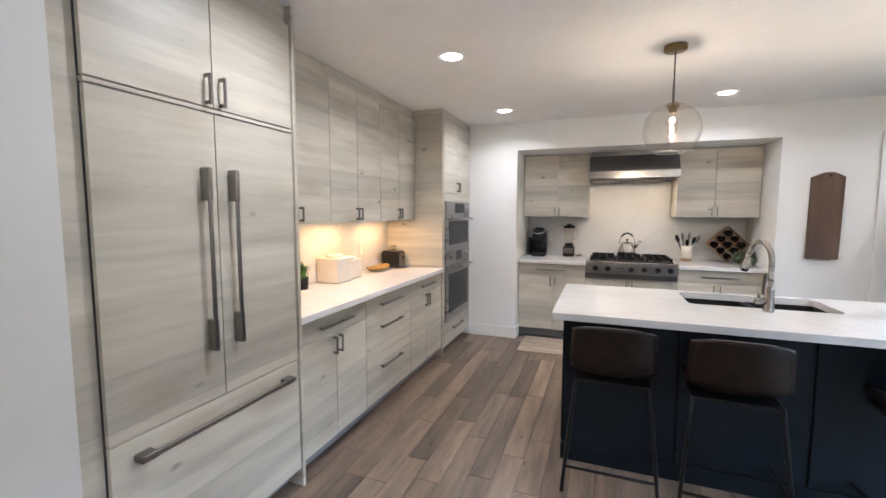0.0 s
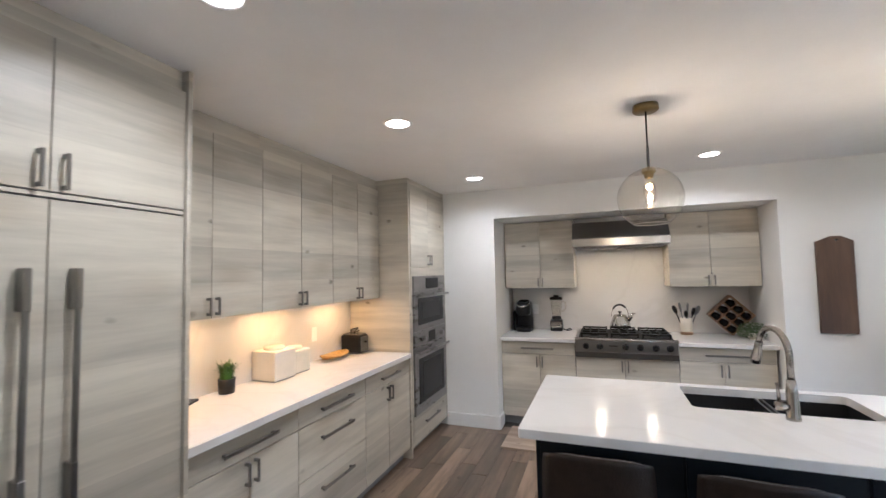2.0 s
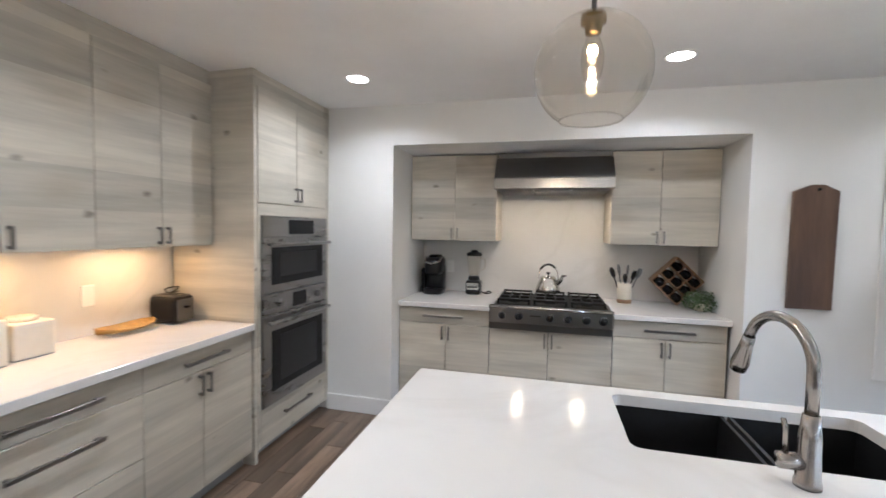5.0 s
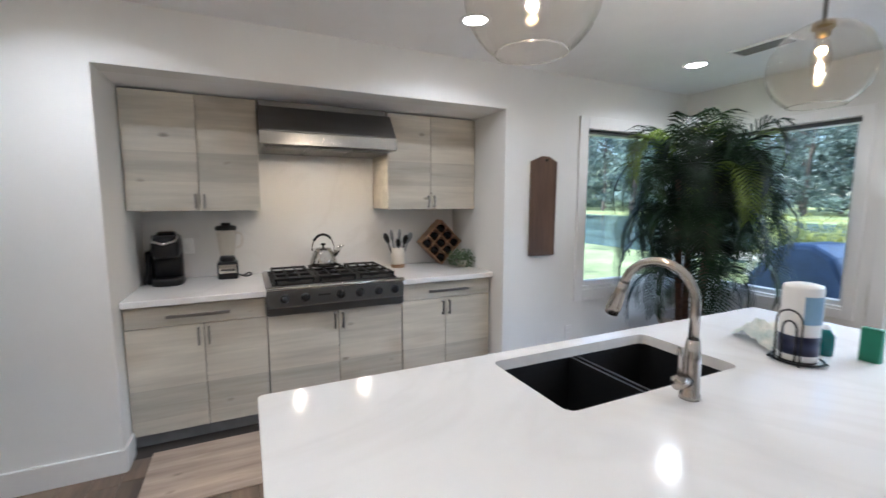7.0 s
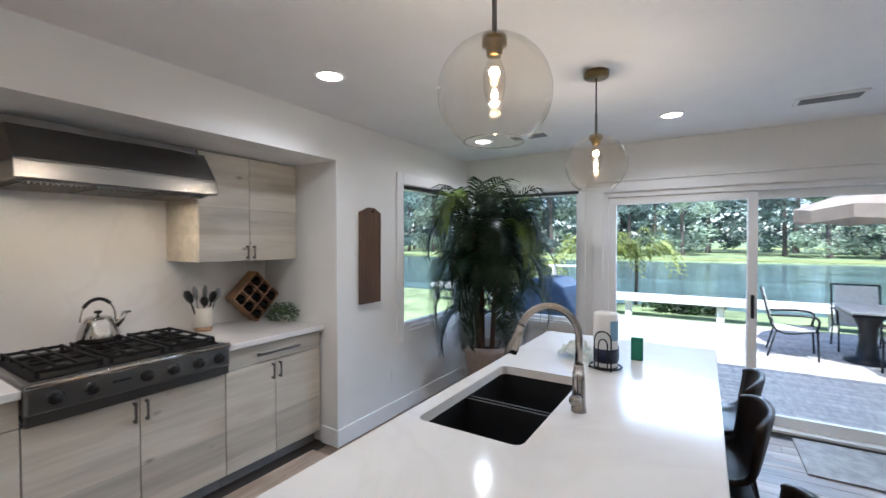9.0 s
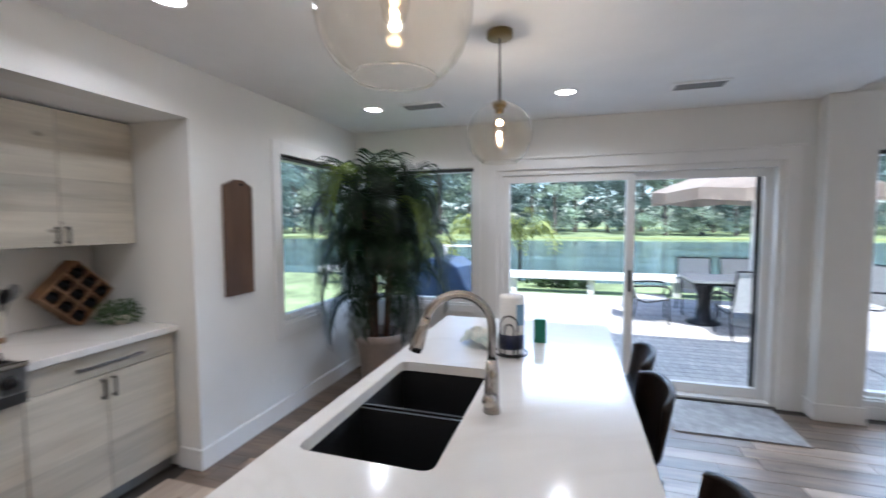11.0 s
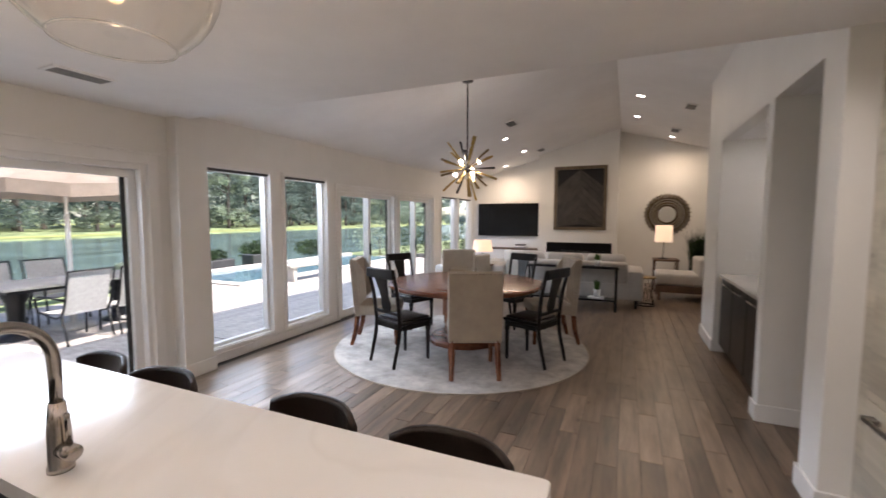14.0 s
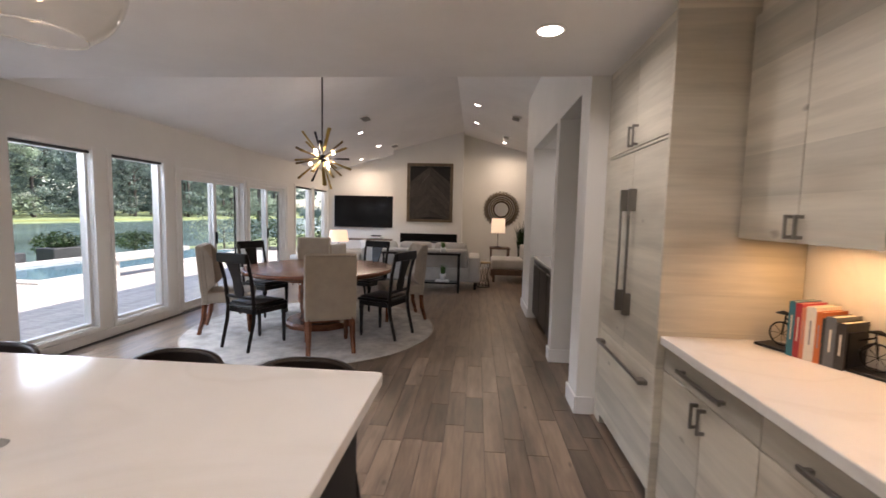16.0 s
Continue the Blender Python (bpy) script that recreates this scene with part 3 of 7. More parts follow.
XF = -1.432
lab = "pale grey oak laminate base cabinet with dark bar handles"
def base_unit(axis, plane, a0, a1, split, kind, mt, drawer_len, label=lab, z_top=0.885, group="base cabinets"):
    at = (plane - 0.3, (a0 + a1) / 2, 0) if axis == "x" else ((a0 + a1) / 2, plane + 0.3, 0)
    u = thing("base_cabinet", label, "cabinet", at, group)
    carcass(u, axis, plane, a0, a1, 0.095, z_top, 0.6, CABINET_SEAM)
    part("toe_kick", on_front(axis, plane, a0, a1, -0.58, -0.07, 0.0, 0.095), TOE, u, "grey recessed toe kick")
    mid = (a0 + a1) / 2
    if kind == "drawers":
        for z0, z1 in ((0.757, z_top - 0.004), (0.455, 0.757), (0.098, 0.455)):
            front(u, "drawer", axis, plane, a0, a1, z0, z1, mt, (mid, z1 - 0.065 if z1 > 0.8 else z1 - 0.11, drawer_len, False))
    else:
        top = z_top - 0.004
        if kind == "drawer_doors":
            front(u, "drawer", axis, plane, a0, a1, 0.757, top, mt, (mid, 0.82, drawer_len, False))
            top = 0.757
        front(u, "door", axis, plane, a0, split, 0.098, top, mt, (split - 0.028, top - 0.075, 0.11, True))
        front(u, "door", axis, plane, split, a1, 0.098, top, mt, (split + 0.028, top - 0.075, 0.11, True))
    return u


base_unit("x", XF, 2.412, 3.12, 2.77, "drawer_doors", CAB_Y, 0.34)
base_unit("x", XF, 3.12, 3.84, 0, "drawers", CAB_Y, 0.34, "pale grey oak laminate cabinet with three drawers")
base_unit("x", XF, 3.84, 4.575, 4.19, "drawer_doors", CAB_Y, 0.30)
base_unit("y", 5.672, -0.845, -0.078, -0.44, "drawer_doors", CAB_X, 0.34, "pale grey oak laminate cabinet in the cooking alcove", 0.89, "alcove base cabinets")
base_unit("y", 5.672, 0.858, 1.62, 1.22, "drawer_doors", CAB_X, 0.34, "pale grey oak laminate cabinet in the cooking alcove", 0.89, "alcove base cabinets")
base_unit("y", 5.672, -0.076, 0.856, 0.385, "doors", CAB_X, 0.3, "pale grey oak laminate cabinet under the rangetop", 0.758, "alcove base cabinets")


def upper_unit(axis, plane, a0, a1, split, z0, z1, depth, mt, label, group, crown=True):
    at = (plane - depth, (a0 + a1) / 2, z0) if axis == "x" else ((a0 + a1) / 2, plane + depth, z0)
    u = thing("wall_cabinet", label, "cabinet", at, group)
    carcass(u, axis, plane, a0 + 0.001, a1 - 0.001, z0 + 0.004, z1, depth, mt)
    front(u, "door", axis, plane, a0, split, z0, z1, mt, (split - 0.026, z0 + 0.065, 0.095, True))
    front(u, "door", axis, plane, split, a1, z0, z1, mt, (split + 0.026, z0 + 0.065, 0.095, True))
    if crown:
        part("crown", on_front(axis, plane, a0, a1, -depth, -0.028, z1 + 0.002, CEIL - 0.001), mt, u)
    return u


lab2 = "pale grey oak laminate wall cabinet above the counter"
for a0, s, a1 in ((2.432, 2.79, 3.145), (3.145, 3.50, 3.86), (3.86, 4.215, 4.575)):
    upper_unit("x", -1.72, a0, a1, s, 1.415, 2.42, 0.335, CAB_Y, lab2, "wall cabinets")
lab3 = "pale grey oak laminate wall cabinet beside the range hood"
upper_unit("y", 5.96, -0.845, -0.074, -0.44, 1.44, 2.19, 0.43, CAB_X, lab3, "alcove wall cabinets", False)
upper_unit("y", 5.96, 0.852, 1.635, 1.22, 1.44, 2.19, 0.43, CAB_X, lab3, "alcove wall cabinets", False)

# refrigerator behind cabinet panels
fr = thing("panelled_refrigerator", "tall refrigerator behind pale grey oak panels with long steel handles", "refrigerator", (-1.74, 1.86, 0))
part("body", box(-2.05, -1.43, 1.467, 2.386, 0.1, 2.42), CABINET_SEAM, fr)
part("toe_kick", box(-2.05, -1.5, 1.467, 2.386, 0, 0.1), TOE, fr, "dark recessed toe kick")
part("side_panel", box(-2.05, -1.393, 2.39, 2.411, 0, CEIL - 0.002, 0.002), CAB_X, fr, "pale oak end panel")
part("filler", box(-2.05, -1.428, 1.332, 1.465, 0, CEIL - 0.002), CAB_Y, fr)
part("crown", box(-2.05, -1.43, 1.467, 2.388, 2.422, CEIL - 0.002), CAB_Y, fr)
FX = -1.404
front(fr, "door", "x", FX, 1.467, 1.93, 1.912, 2.42, CAB_Y, (1.896, 1.98, 0.12, True))
front(fr, "door", "x", FX, 1.93, 2.388, 1.912, 2.42, CAB_Y, (1.964, 1.98, 0.12, True))
front(fr, "freezer_drawer", "x", FX, 1.467, 2.388, 0.1, 0.715, CAB_Y)
part("trim", box(-1.428, FX - 0.001, 1.469, 2.386, 1.895, 1.9085), CAB_Y, fr, "narrow wooden rail between the doors")
for a0, a1, ha in ((1.467, 1.93, 1.864), (1.93, 2.388, 1.996)):
    d = front(fr, "door", "x", FX, a0, a1, 0.715, 1.89, CAB_Y)
    bm = box(FX + 0.03, FX + 0.043, ha - 0.0085, ha + 0.0085, 0.93, 1.67, 0.003)
    for z0 in (0.93, 1.54):
        box(FX, FX + 0.045, ha - 0.0105, ha + 0.0105, z0, z0 + 0.13, 0.003, bm)
    part("handle", bm, PULL, d, "long brushed steel handle")
bm = box(FX + 0.034, FX + 0.048, 1.54, 2.31, 0.633, 0.654, 0.003)
for y0 in (1.54, 2.25):
    box(FX, FX + 0.05, y0, y0 + 0.06, 0.631, 0.656, 0.003, bm)
part("handle", bm, PULL, fr, "long brushed steel handle")

# oven tower
tw = thing("oven_tower", "tall pale grey oak cabinet housing two wall ovens", "cabinet", (-1.74, 5.025, 0))
part("side_panel", box(-2.05, -1.425, 4.59, 4.62, 0, CEIL - 0.002), CAB_X, tw)
part("body", box(-2.05, -1.445, 4.621, 5.505, 0.08, CEIL - 0.002), CAB_Y, tw)
bm = box(-1.444, -1.422, 4.622, 4.647, 0.08, 1.687)
box(-1.444, -1.422, 5.447, 5.505, 0.08, CEIL - 0.002, bm=bm)
box(-1.444, -1.422, 4.647, 5.447, 1.612, 1.687, bm=bm)
box(-1.444, -1.422, 4.647, 5.447, 0.30, 0.335, bm=bm)
part("face_frame", bm, CAB_Y, tw)
part("crown", box(-1.444, -1.43, 4.622, 5.447, 2.422, CEIL - 0.002), CAB_Y, tw)
part("toe_kick", box(-2.05, -1.5, 4.622, 5.505, 0, 0.08), TOE, tw)
front(tw, "door", "x", -1.42, 4.622, 5.045, 1.69, 2.42, CAB_Y, (5.02, 1.765, 0.1, True))
front(tw, "door", "x", -1.42, 5.045, 5.447, 1.69, 2.42, CAB_Y, (5.07, 1.765, 0.1, True))
front(tw, "drawer", "x", -1.42, 4.647, 5.447, 0.085, 0.302, CAB_Y, (5.045, 0.235, 0.34, False))


def oven(name, label, z0, zd, z1, wz0, wz1, knobs):
    """A built-in oven: control strip from zd to z1 over a door with window and bar handle."""
    o = thing(name, label, "oven", (-1.45, 5.045, z0))
    X = -1.405
    part("chassis", box(-1.443, -1.425, 4.649, 5.445, z0, z1), DARKSTEEL, o)
    part("control_panel", box(-1.424, X, 4.651, 5.443, zd + 0.004, z1, 0.004), STEEL, o, "brushed steel control strip")
    part("display", box(X - 0.001, X + 0.003, 4.925 if not knobs else 4.975, 5.245 if not knobs else 5.145, zd + 0.022, z1 - 0.02, 0.001), BLACKGLASS, o, "black glass display")
    if knobs:
        for ky in (4.835, 5.295):
            bm = tube([(X, ky, (zd + z1) / 2), (X + 0.014, ky, (zd + z1) / 2), (X + 0.03, ky, (zd + z1) / 2)], [0.027, 0.025, 0.022], 20)
            part("knob", bm, STEEL, o, "round steel knob", True)
    d = part("oven_door", box(-1.424, X, 4.651, 5.443, z0 + 0.003, zd, 0.004), STEEL, o, "brushed steel oven door")
    part("window", box(X - 0.001, X + 0.003, 4.735, 5.375, wz0, wz1, 0.001), BLACKGLASS, d, "dark glass window")
    part("window_inner", box(X + 0.003, X + 0.0045, 4.825, 5.285, wz0 + 0.05, wz1 - 0.04), BLACK, d)
    hz = zd - 0.045
    bm = tube([(X + 0.045, 4.675, hz), (X + 0.045, 5.42, hz)], 0.0125, 12)
    for y in (4.705, 5.39):
        tube([(X, y, hz), (X + 0.045, y, hz)], 0.011, 10, bm)
    part("handle", bm, STEEL, d, "round steel bar handle", True)
    part("badge", box(X, X + 0.001, 5.015, 5.075, z0 + 0.018, z0 + 0.026), DARKSTEEL, d)
    return o


oven("microwave_oven", "stainless steel built-in speed oven with dark window", 1.092, 1.465, 1.608, 1.15, 1.40, False)
oven("wall_oven", "stainless steel built-in wall oven with dark window", 0.337, 0.945, 1.089, 0.43, 0.84, True)

# counters
solo("countertop", box(-2.058, -1.408, 2.413, 4.578, 0.886, 0.928, 0.003), QUARTZ, "white quartz countertop on the base cabinets", "countertop")
for x0, x1 in ((-0.848, -0.076), (0.856, 1.638)):
    solo("countertop", box(x0, x1, 5.645, 6.398, 0.891, 0.93, 0.003), QUARTZ, "white quartz countertop in the cooking alcove", "countertop")
solo("backsplash", box(-2.058, -2.05, 2.413, 4.578, 0.929, 1.412), QUARTZ, "white quartz backsplash under the wall cabinets", "backsplash", "structure")
solo("alcove_backsplash", box(-0.848, 1.638, 6.39, 6.399, 0.931, 2.19), QUARTZ, "white quartz backsplash behind the rangetop", "backsplash", "structure")

# range top
rt = thing("gas_rangetop", "stainless steel gas rangetop with black cast iron grates", "stove", (0.41, 5.95, 0.77))
part("body", box(-0.073, 0.853, 5.64, 6.38, 0.766, 0.948, 0.006), STEEL, rt)
part("front_panel", box(-0.073, 0.853, 5.61, 5.642, 0.815, 0.948, 0.008), mat("panel_steel", (0.44, 0.43, 0.41), 0.3, 1.0, vary=0.04, scale=2, bump=0), rt, "stainless steel front with knobs")
part("bullnose", tube([(-0.073, 5.618, 0.94), (0.853, 5.618, 0.94)], 0.014, 12), CHROME, rt, "polished front edge", True)
part("lower_trim", box(-0.071, 0.851, 5.625, 5.645, 0.762, 0.812), DARKSTEEL, rt, "dark lower trim")
part("cooking_surface", box(-0.04, 0.82, 5.68, 6.3, 0.947, 0.953), IRON, rt, "black burner pan")
part("badge", box(0.245, 0.325, 5.608, 5.611, 0.876, 0.888), DARKSTEEL, rt)
for kx in (0.03, 0.16, 0.395, 0.525, 0.66, 0.78):
    k = part("knob", tube([(kx, 5.61, 0.875), (kx, 5.59, 0.875), (kx, 5.575, 0.875)], [0.027, 0.025, 0.02], 20), BLACK, rt, "black round knob", True)
    part("bezel", tube([(kx, 5.612, 0.875), (kx, 5.606, 0.875)], 0.031, 20), CHROME, k)
for gi in range(3):
    gx0 = -0.03 + gi * 0.285
    g = bmesh.new()
    for k in range(4):
        xx = gx0 + 0.02 + k * 0.08
        box(xx - 0.006, xx + 0.006, 5.7, 6.27, 0.978, 0.992, 0.002, g)
    for k in range(4):
        yy = 5.71 + k * 0.18
        box(gx0 + 0.01, gx0 + 0.27, yy - 0.006, yy + 0.006, 0.974, 0.99, 0.002, g)
    for sx in (0.02, 0.26):
        for yy in (5.71, 6.25):
            box(gx0 + sx - 0.008, gx0 + sx + 0.008, yy - 0.008, yy + 0.008, 0.953, 0.98, 0, g)
    part("grate", g, IRON, rt, "black cast iron grate")
    for yy in (5.83, 6.12):
        part("burner", lathe([(0.055, 0), (0.055, 0.008), (0.035, 0.01), (0.035, 0.02), (0, 0.022)], gx0 + 0.14, yy, 0.953, 20), BLACK, rt, "black burner cap", True)
# hood
hd = thing("range_hood", "stainless steel canopy range hood above the rangetop", "range hood", (0.41, 6.1, 1.89))
part("canopy", slab([(6.388, 1.955), (5.735, 1.955), (5.735, 1.965), (5.87, 2.138), (6.388, 2.138)], -0.07, 0.845, axis="x"), DARKSTEEL, hd, "dark brushed steel canopy")
# the lip's highlight is put into a brighter steel than the canopy's
part("lip", box(-0.073, 0.85, 5.722, 6.388, 1.872, 1.954, 0.004), mat("highlit_brushed_steel", (0.40, 0.39, 0.375), 0.22, 1.0, vary=0.04, scale=2, bump=0), hd, "steel front lip with its highlight put into the colour")
part("chimney", box(-0.06, 0.84, 5.97, 6.388, 2.139, 2.197), DARKSTEEL, hd)
for k in range(3):
    bm = box(-0.045 + k * 0.29, 0.235 + k * 0.29, 5.78, 6.2, 1.864, 1.871)
    for j in range(12):
        x = -0.035 + k * 0.29 + j * 0.022
        box(x, x + 0.012, 5.79, 6.19, 1.853, 1.864, bm=bm)
    tagged(part("baffle_filter", bm, DARKSTEEL, hd, "slotted steel baffle filter"), kind="stuff")

# island
isl = thing("kitchen_island", "dark navy panelled kitchen island with white top", "island", (1.1, 3.6, 0))
bm = box(-0.10, 2.30, 3.18, 4.03, 0.0, 0.64)
box(-0.10, 0.58, 3.18, 4.03, 0.64, 0.884, bm=bm)
box(1.43, 2.30, 3.18, 4.03, 0.64, 0.884, bm=bm)
box(0.58, 1.43, 3.18, 3.58, 0.64, 0.884, bm=bm)
part("base", bm, BLACKISL, isl, "dark navy painted base")
for k in range(4):
    part("panel", box(-0.09 + k * 0.597, 0.495 + k * 0.597, 3.168, 3.181, 0.11, 0.87, 0.002), BLACKISL, isl)
part("panel", box(-0.112, -0.099, 3.19, 4.02, 0.11, 0.87, 0.002), BLACKISL, isl)
part("plinth", box(-0.11, 2.31, 3.165, 4.04, 0, 0.1, 0.002), BLACKISL, isl)


def ring_slab(x0, x1, y0, y1, hx0, hx1, hy0, hy1, z0, z1, r):
    """A rectangular top with a rounded rectangular hole."""
    bm = bmesh.new()
    inner = []
    for cx, cy, a0 in ((hx1 - r, hy1 - r, 0), (hx0 + r, hy1 - r, 90), (hx0 + r, hy0 + r, 180), (hx1 - r, hy0 + r, 270)):
        for k in range(6):
            a = radians(a0 + k * 18)
            inner.append((cx + r * math.cos(a), cy + r * math.sin(a)))
    rr = 0.015
    outer = []
    for cx, cy, a0 in ((x1 - rr, y1 - rr, 0), (x0 + rr, y1 - rr, 90), (x0 + rr, y0 + rr, 180), (x1 - rr, y0 + rr, 270)):
        for k in range(6):
            a = radians(a0 + k * 18)
            outer.append((cx + rr * math.cos(a), cy + rr * math.sin(a)))
    n = len(inner)
    b = 0.003
    rows = [[bm.verts.new((*p, z0)) for p in inner], [bm.verts.new((*p, z1)) for p in inner],
            [bm.verts.new((p[0] - b * (1 if p[0] > (x0 + x1) / 2 else -1), p[1] - b * (1 if p[1] > (y0 + y1) / 2 else -1), z1)) for p in outer],
            [bm.verts.new((*p, z1 - b)) for p in outer], [bm.verts.new((*p, z0)) for p in outer]]
    for i in range(5):
        a, c = rows[i], rows[(i + 1) % 5]
        for k in range(n):
            bm.faces.new((a[k], a[(k + 1) % n], c[(k + 1) % n], c[k]))
    bmesh.ops.recalc_face_normals(bm, faces=bm.faces)
    return bm


solo("island_countertop", ring_slab(-0.17, 2.362, 3.056, 4.088, 0.612, 1.395, 3.607, 4.016, 0.885, 0.926, 0.035), QUARTZ, "white quartz island countertop with sink cut-out", "countertop")
sk = thing("kitchen_sink", "black composite double-bowl undermount sink", "sink", (1.0, 3.81, 0.66))
def bowl(x0, x1, y0, y1, z0, z1, t=0.012):
    """One moulded basin: outer shell, rim and hollow."""
    bm = bmesh.new()
    rings = [[bm.verts.new((*q, z)) for q in ((a0, b0), (a1, b0), (a1, b1), (a0, b1))] for a0, a1, b0, b1, z in
             ((x0, x1, y0, y1, z0), (x0, x1, y0, y1, z1), (x0 + t, x1 - t, y0 + t, y1 - t, z1), (x0 + t + 0.01, x1 - t - 0.01, y0 + t + 0.01, y1 - t - 0.01, z0 + t))]
    bm.faces.new(rings[0][::-1])
    bm.faces.new(rings[3])
    for a, c in zip(rings, rings[1:]):
        for k in range(4):
            bm.faces.new((a[k], a[(k + 1) % 4], c[(k + 1) % 4], c[k]))
    bmesh.ops.recalc_face_normals(bm, faces=bm.faces)
    return bm
part("bowl", bowl(0.60, 0.995, 3.595, 4.028, 0.66, 0.884), GRANITE, sk)
part("bowl", bowl(1.012, 1.407, 3.595, 4.028, 0.66, 0.884), GRANITE, sk)
part("divider", box(0.992, 1.016, 3.60, 4.02, 0.80, 0.868, 0.006), GRANITE, sk)
for dx in (0.8, 1.21):
    part("drain", lathe([(0.0, 0.003), (0.03, 0.003), (0.043, 0.006), (0.045, 0.0)], dx, 3.82, 0.672, 20), CHROME, sk, "steel drain", True)
# faucet
fc = thing("kitchen_faucet", "brushed nickel gooseneck pull-down faucet on the island", "faucet", (1.0, 3.525, 0.926))
NICK = mat("brushed_nickel", (0.42, 0.39, 0.36), 0.24, 1.0, vary=0.05, scale=3, stretch=(1, 1, 5), bump=0, fine=18)
part("base", lathe([(0.0, 0), (0.029, 0), (0.029, 0.012), (0.026, 0.02), (0.024, 0.12), (0.018, 0.18), (0.0, 0.18)], 1.0, 3.525, 0.926, 24), NICK, fc, "", True)
SPOUT = Vector((-math.sin(radians(14)), math.cos(radians(14)), 0))      # the way the spout points
arc = [(1.0, 3.525, 1.09), (1.0, 3.525, 1.19)] + [Vector((1.0, 3.525, 1.21 + 0.115 * math.sin(radians(a)))) + SPOUT * (0.112 - 0.112 * math.cos(radians(a))) for a in range(0, 166, 11)]
part("gooseneck", tube(arc, 0.0145, 14), NICK, fc, "", True)
e = Vector(arc[-1])
dr = (Vector(arc[-1]) - Vector(arc[-2])).normalized()
sp = part("spray_head", tube([e - dr * 0.005, e + dr * 0.03, e + dr * 0.09, e + dr * 0.115], [0.016, 0.018, 0.025, 0.022], 16), NICK, fc, "flared pull-down spray head", True)
q = e + dr * 0.06 + SPOUT * 0.019
part("button", tube([q + dr * 0.016, q - dr * 0.016], 0.007, 8), BLACK, sp, "small black spray button")
lv = part("lever", tube([(0.985, 3.525, 0.985), (0.935, 3.525, 0.985), (0.93, 3.525, 0.985)], [0.021, 0.021, 0.012], 16), NICK, fc, "side lever", True)
part("lever_rod", tube([(0.95, 3.525, 1.0), (0.948, 3.528, 1.07), (0.944, 3.53, 1.088)], [0.0075, 0.0065, 0.006], 10), NICK, lv, "", True)


# ---- stools ----
def build_stool(at, rz):
    s = thing("counter_stool", "dark brown leather bucket counter stool with black metal legs", "stool", at, "stools at the island", rz=rz)
    prof = [Vector((0, *p)) for p in ((0.21, 0.605), (0.19, 0.632), (0.1, 0.622), (0.0, 0.612), (-0.09, 0.612), (-0.14, 0.635), (-0.168, 0.69), (-0.185, 0.76), (-0.2, 0.83), (-0.212, 0.885), (-0.214, 0.905))]
    bm = bmesh.new()
    n, rows = 12, []
    for i, p in enumerate(prof):
        k = i / (len(prof) - 1)
        w = 0.205 + 0.012 * math.sin(k * math.pi) - (0.02 if i == 0 else 0)
        row = []
        for j in range(n + 1):
            u = j / n * 2 - 1
            lift = 0.05 * abs(u) ** 3 * (1 - k) + (0.0 if k < 0.6 else -0.028 * abs(u) ** 4)
            fwd = 0.075 * abs(u) ** 2.5 * k
            row.append(bm.verts.new((u * w, p.y + fwd, p.z + lift)))
        rows.append(row)
    for a, c in zip(rows, rows[1:]):
        for j in range(n):
            bm.faces.new((a[j], a[j + 1], c[j + 1], c[j]))
    bmesh.ops.recalc_face_normals(bm, faces=bm.faces)
    bmesh.ops.solidify(bm, geom=bm.faces[:], thickness=0.022)
    shell = part("seat_shell", bm, LEATHER, s, "dark brown leather bucket seat", True, local=True)
    part("seat_frame", box(-0.19, 0.19, -0.135, 0.15, 0.577, 0.594, 0.004), BLACK, s, local=True)
    feet = {}
    for sx in (-1, 1):
        for sy, fy, ty in ((-1, -0.235, -0.13), (1, 0.19, 0.14)):
            feet[sx, sy] = (sx * 0.235, fy, 0.0)
            part("leg", tube([(sx * 0.182, ty, 0.59), (sx * 0.19, ty * 1.05, 0.5), feet[sx, sy]], 0.0105, 8), BLACK, s, "black metal leg", True, local=True)
    def leg_at(sx, sy, z):
        a, b = Vector((sx * 0.19, (-0.1365 if sy < 0 else 0.147), 0.5)), Vector(feet[sx, sy])
        return b + (a - b) * (z / 0.5)
    for p, q, z in (((-1, -1), (1, -1), 0.13), ((-1, 1), (1, 1), 0.22), ((-1, -1), (-1, 1), 0.17), ((1, -1), (1, 1), 0.17)):
        part("stretcher", tube([leg_at(*p, z), leg_at(*q, z)], 0.008, 8), BLACK, s, "", True, local=True)
    return s


stool = build_stool((0.16, 3.09, 0), 0)
for sx, sy, r in ((0.72, 3.06, -3), (1.50, 3.09, 4), (2.00, 3.07, -2)):
    copy_thing(stool, pose(sx, sy, 0, 0, 0, r))

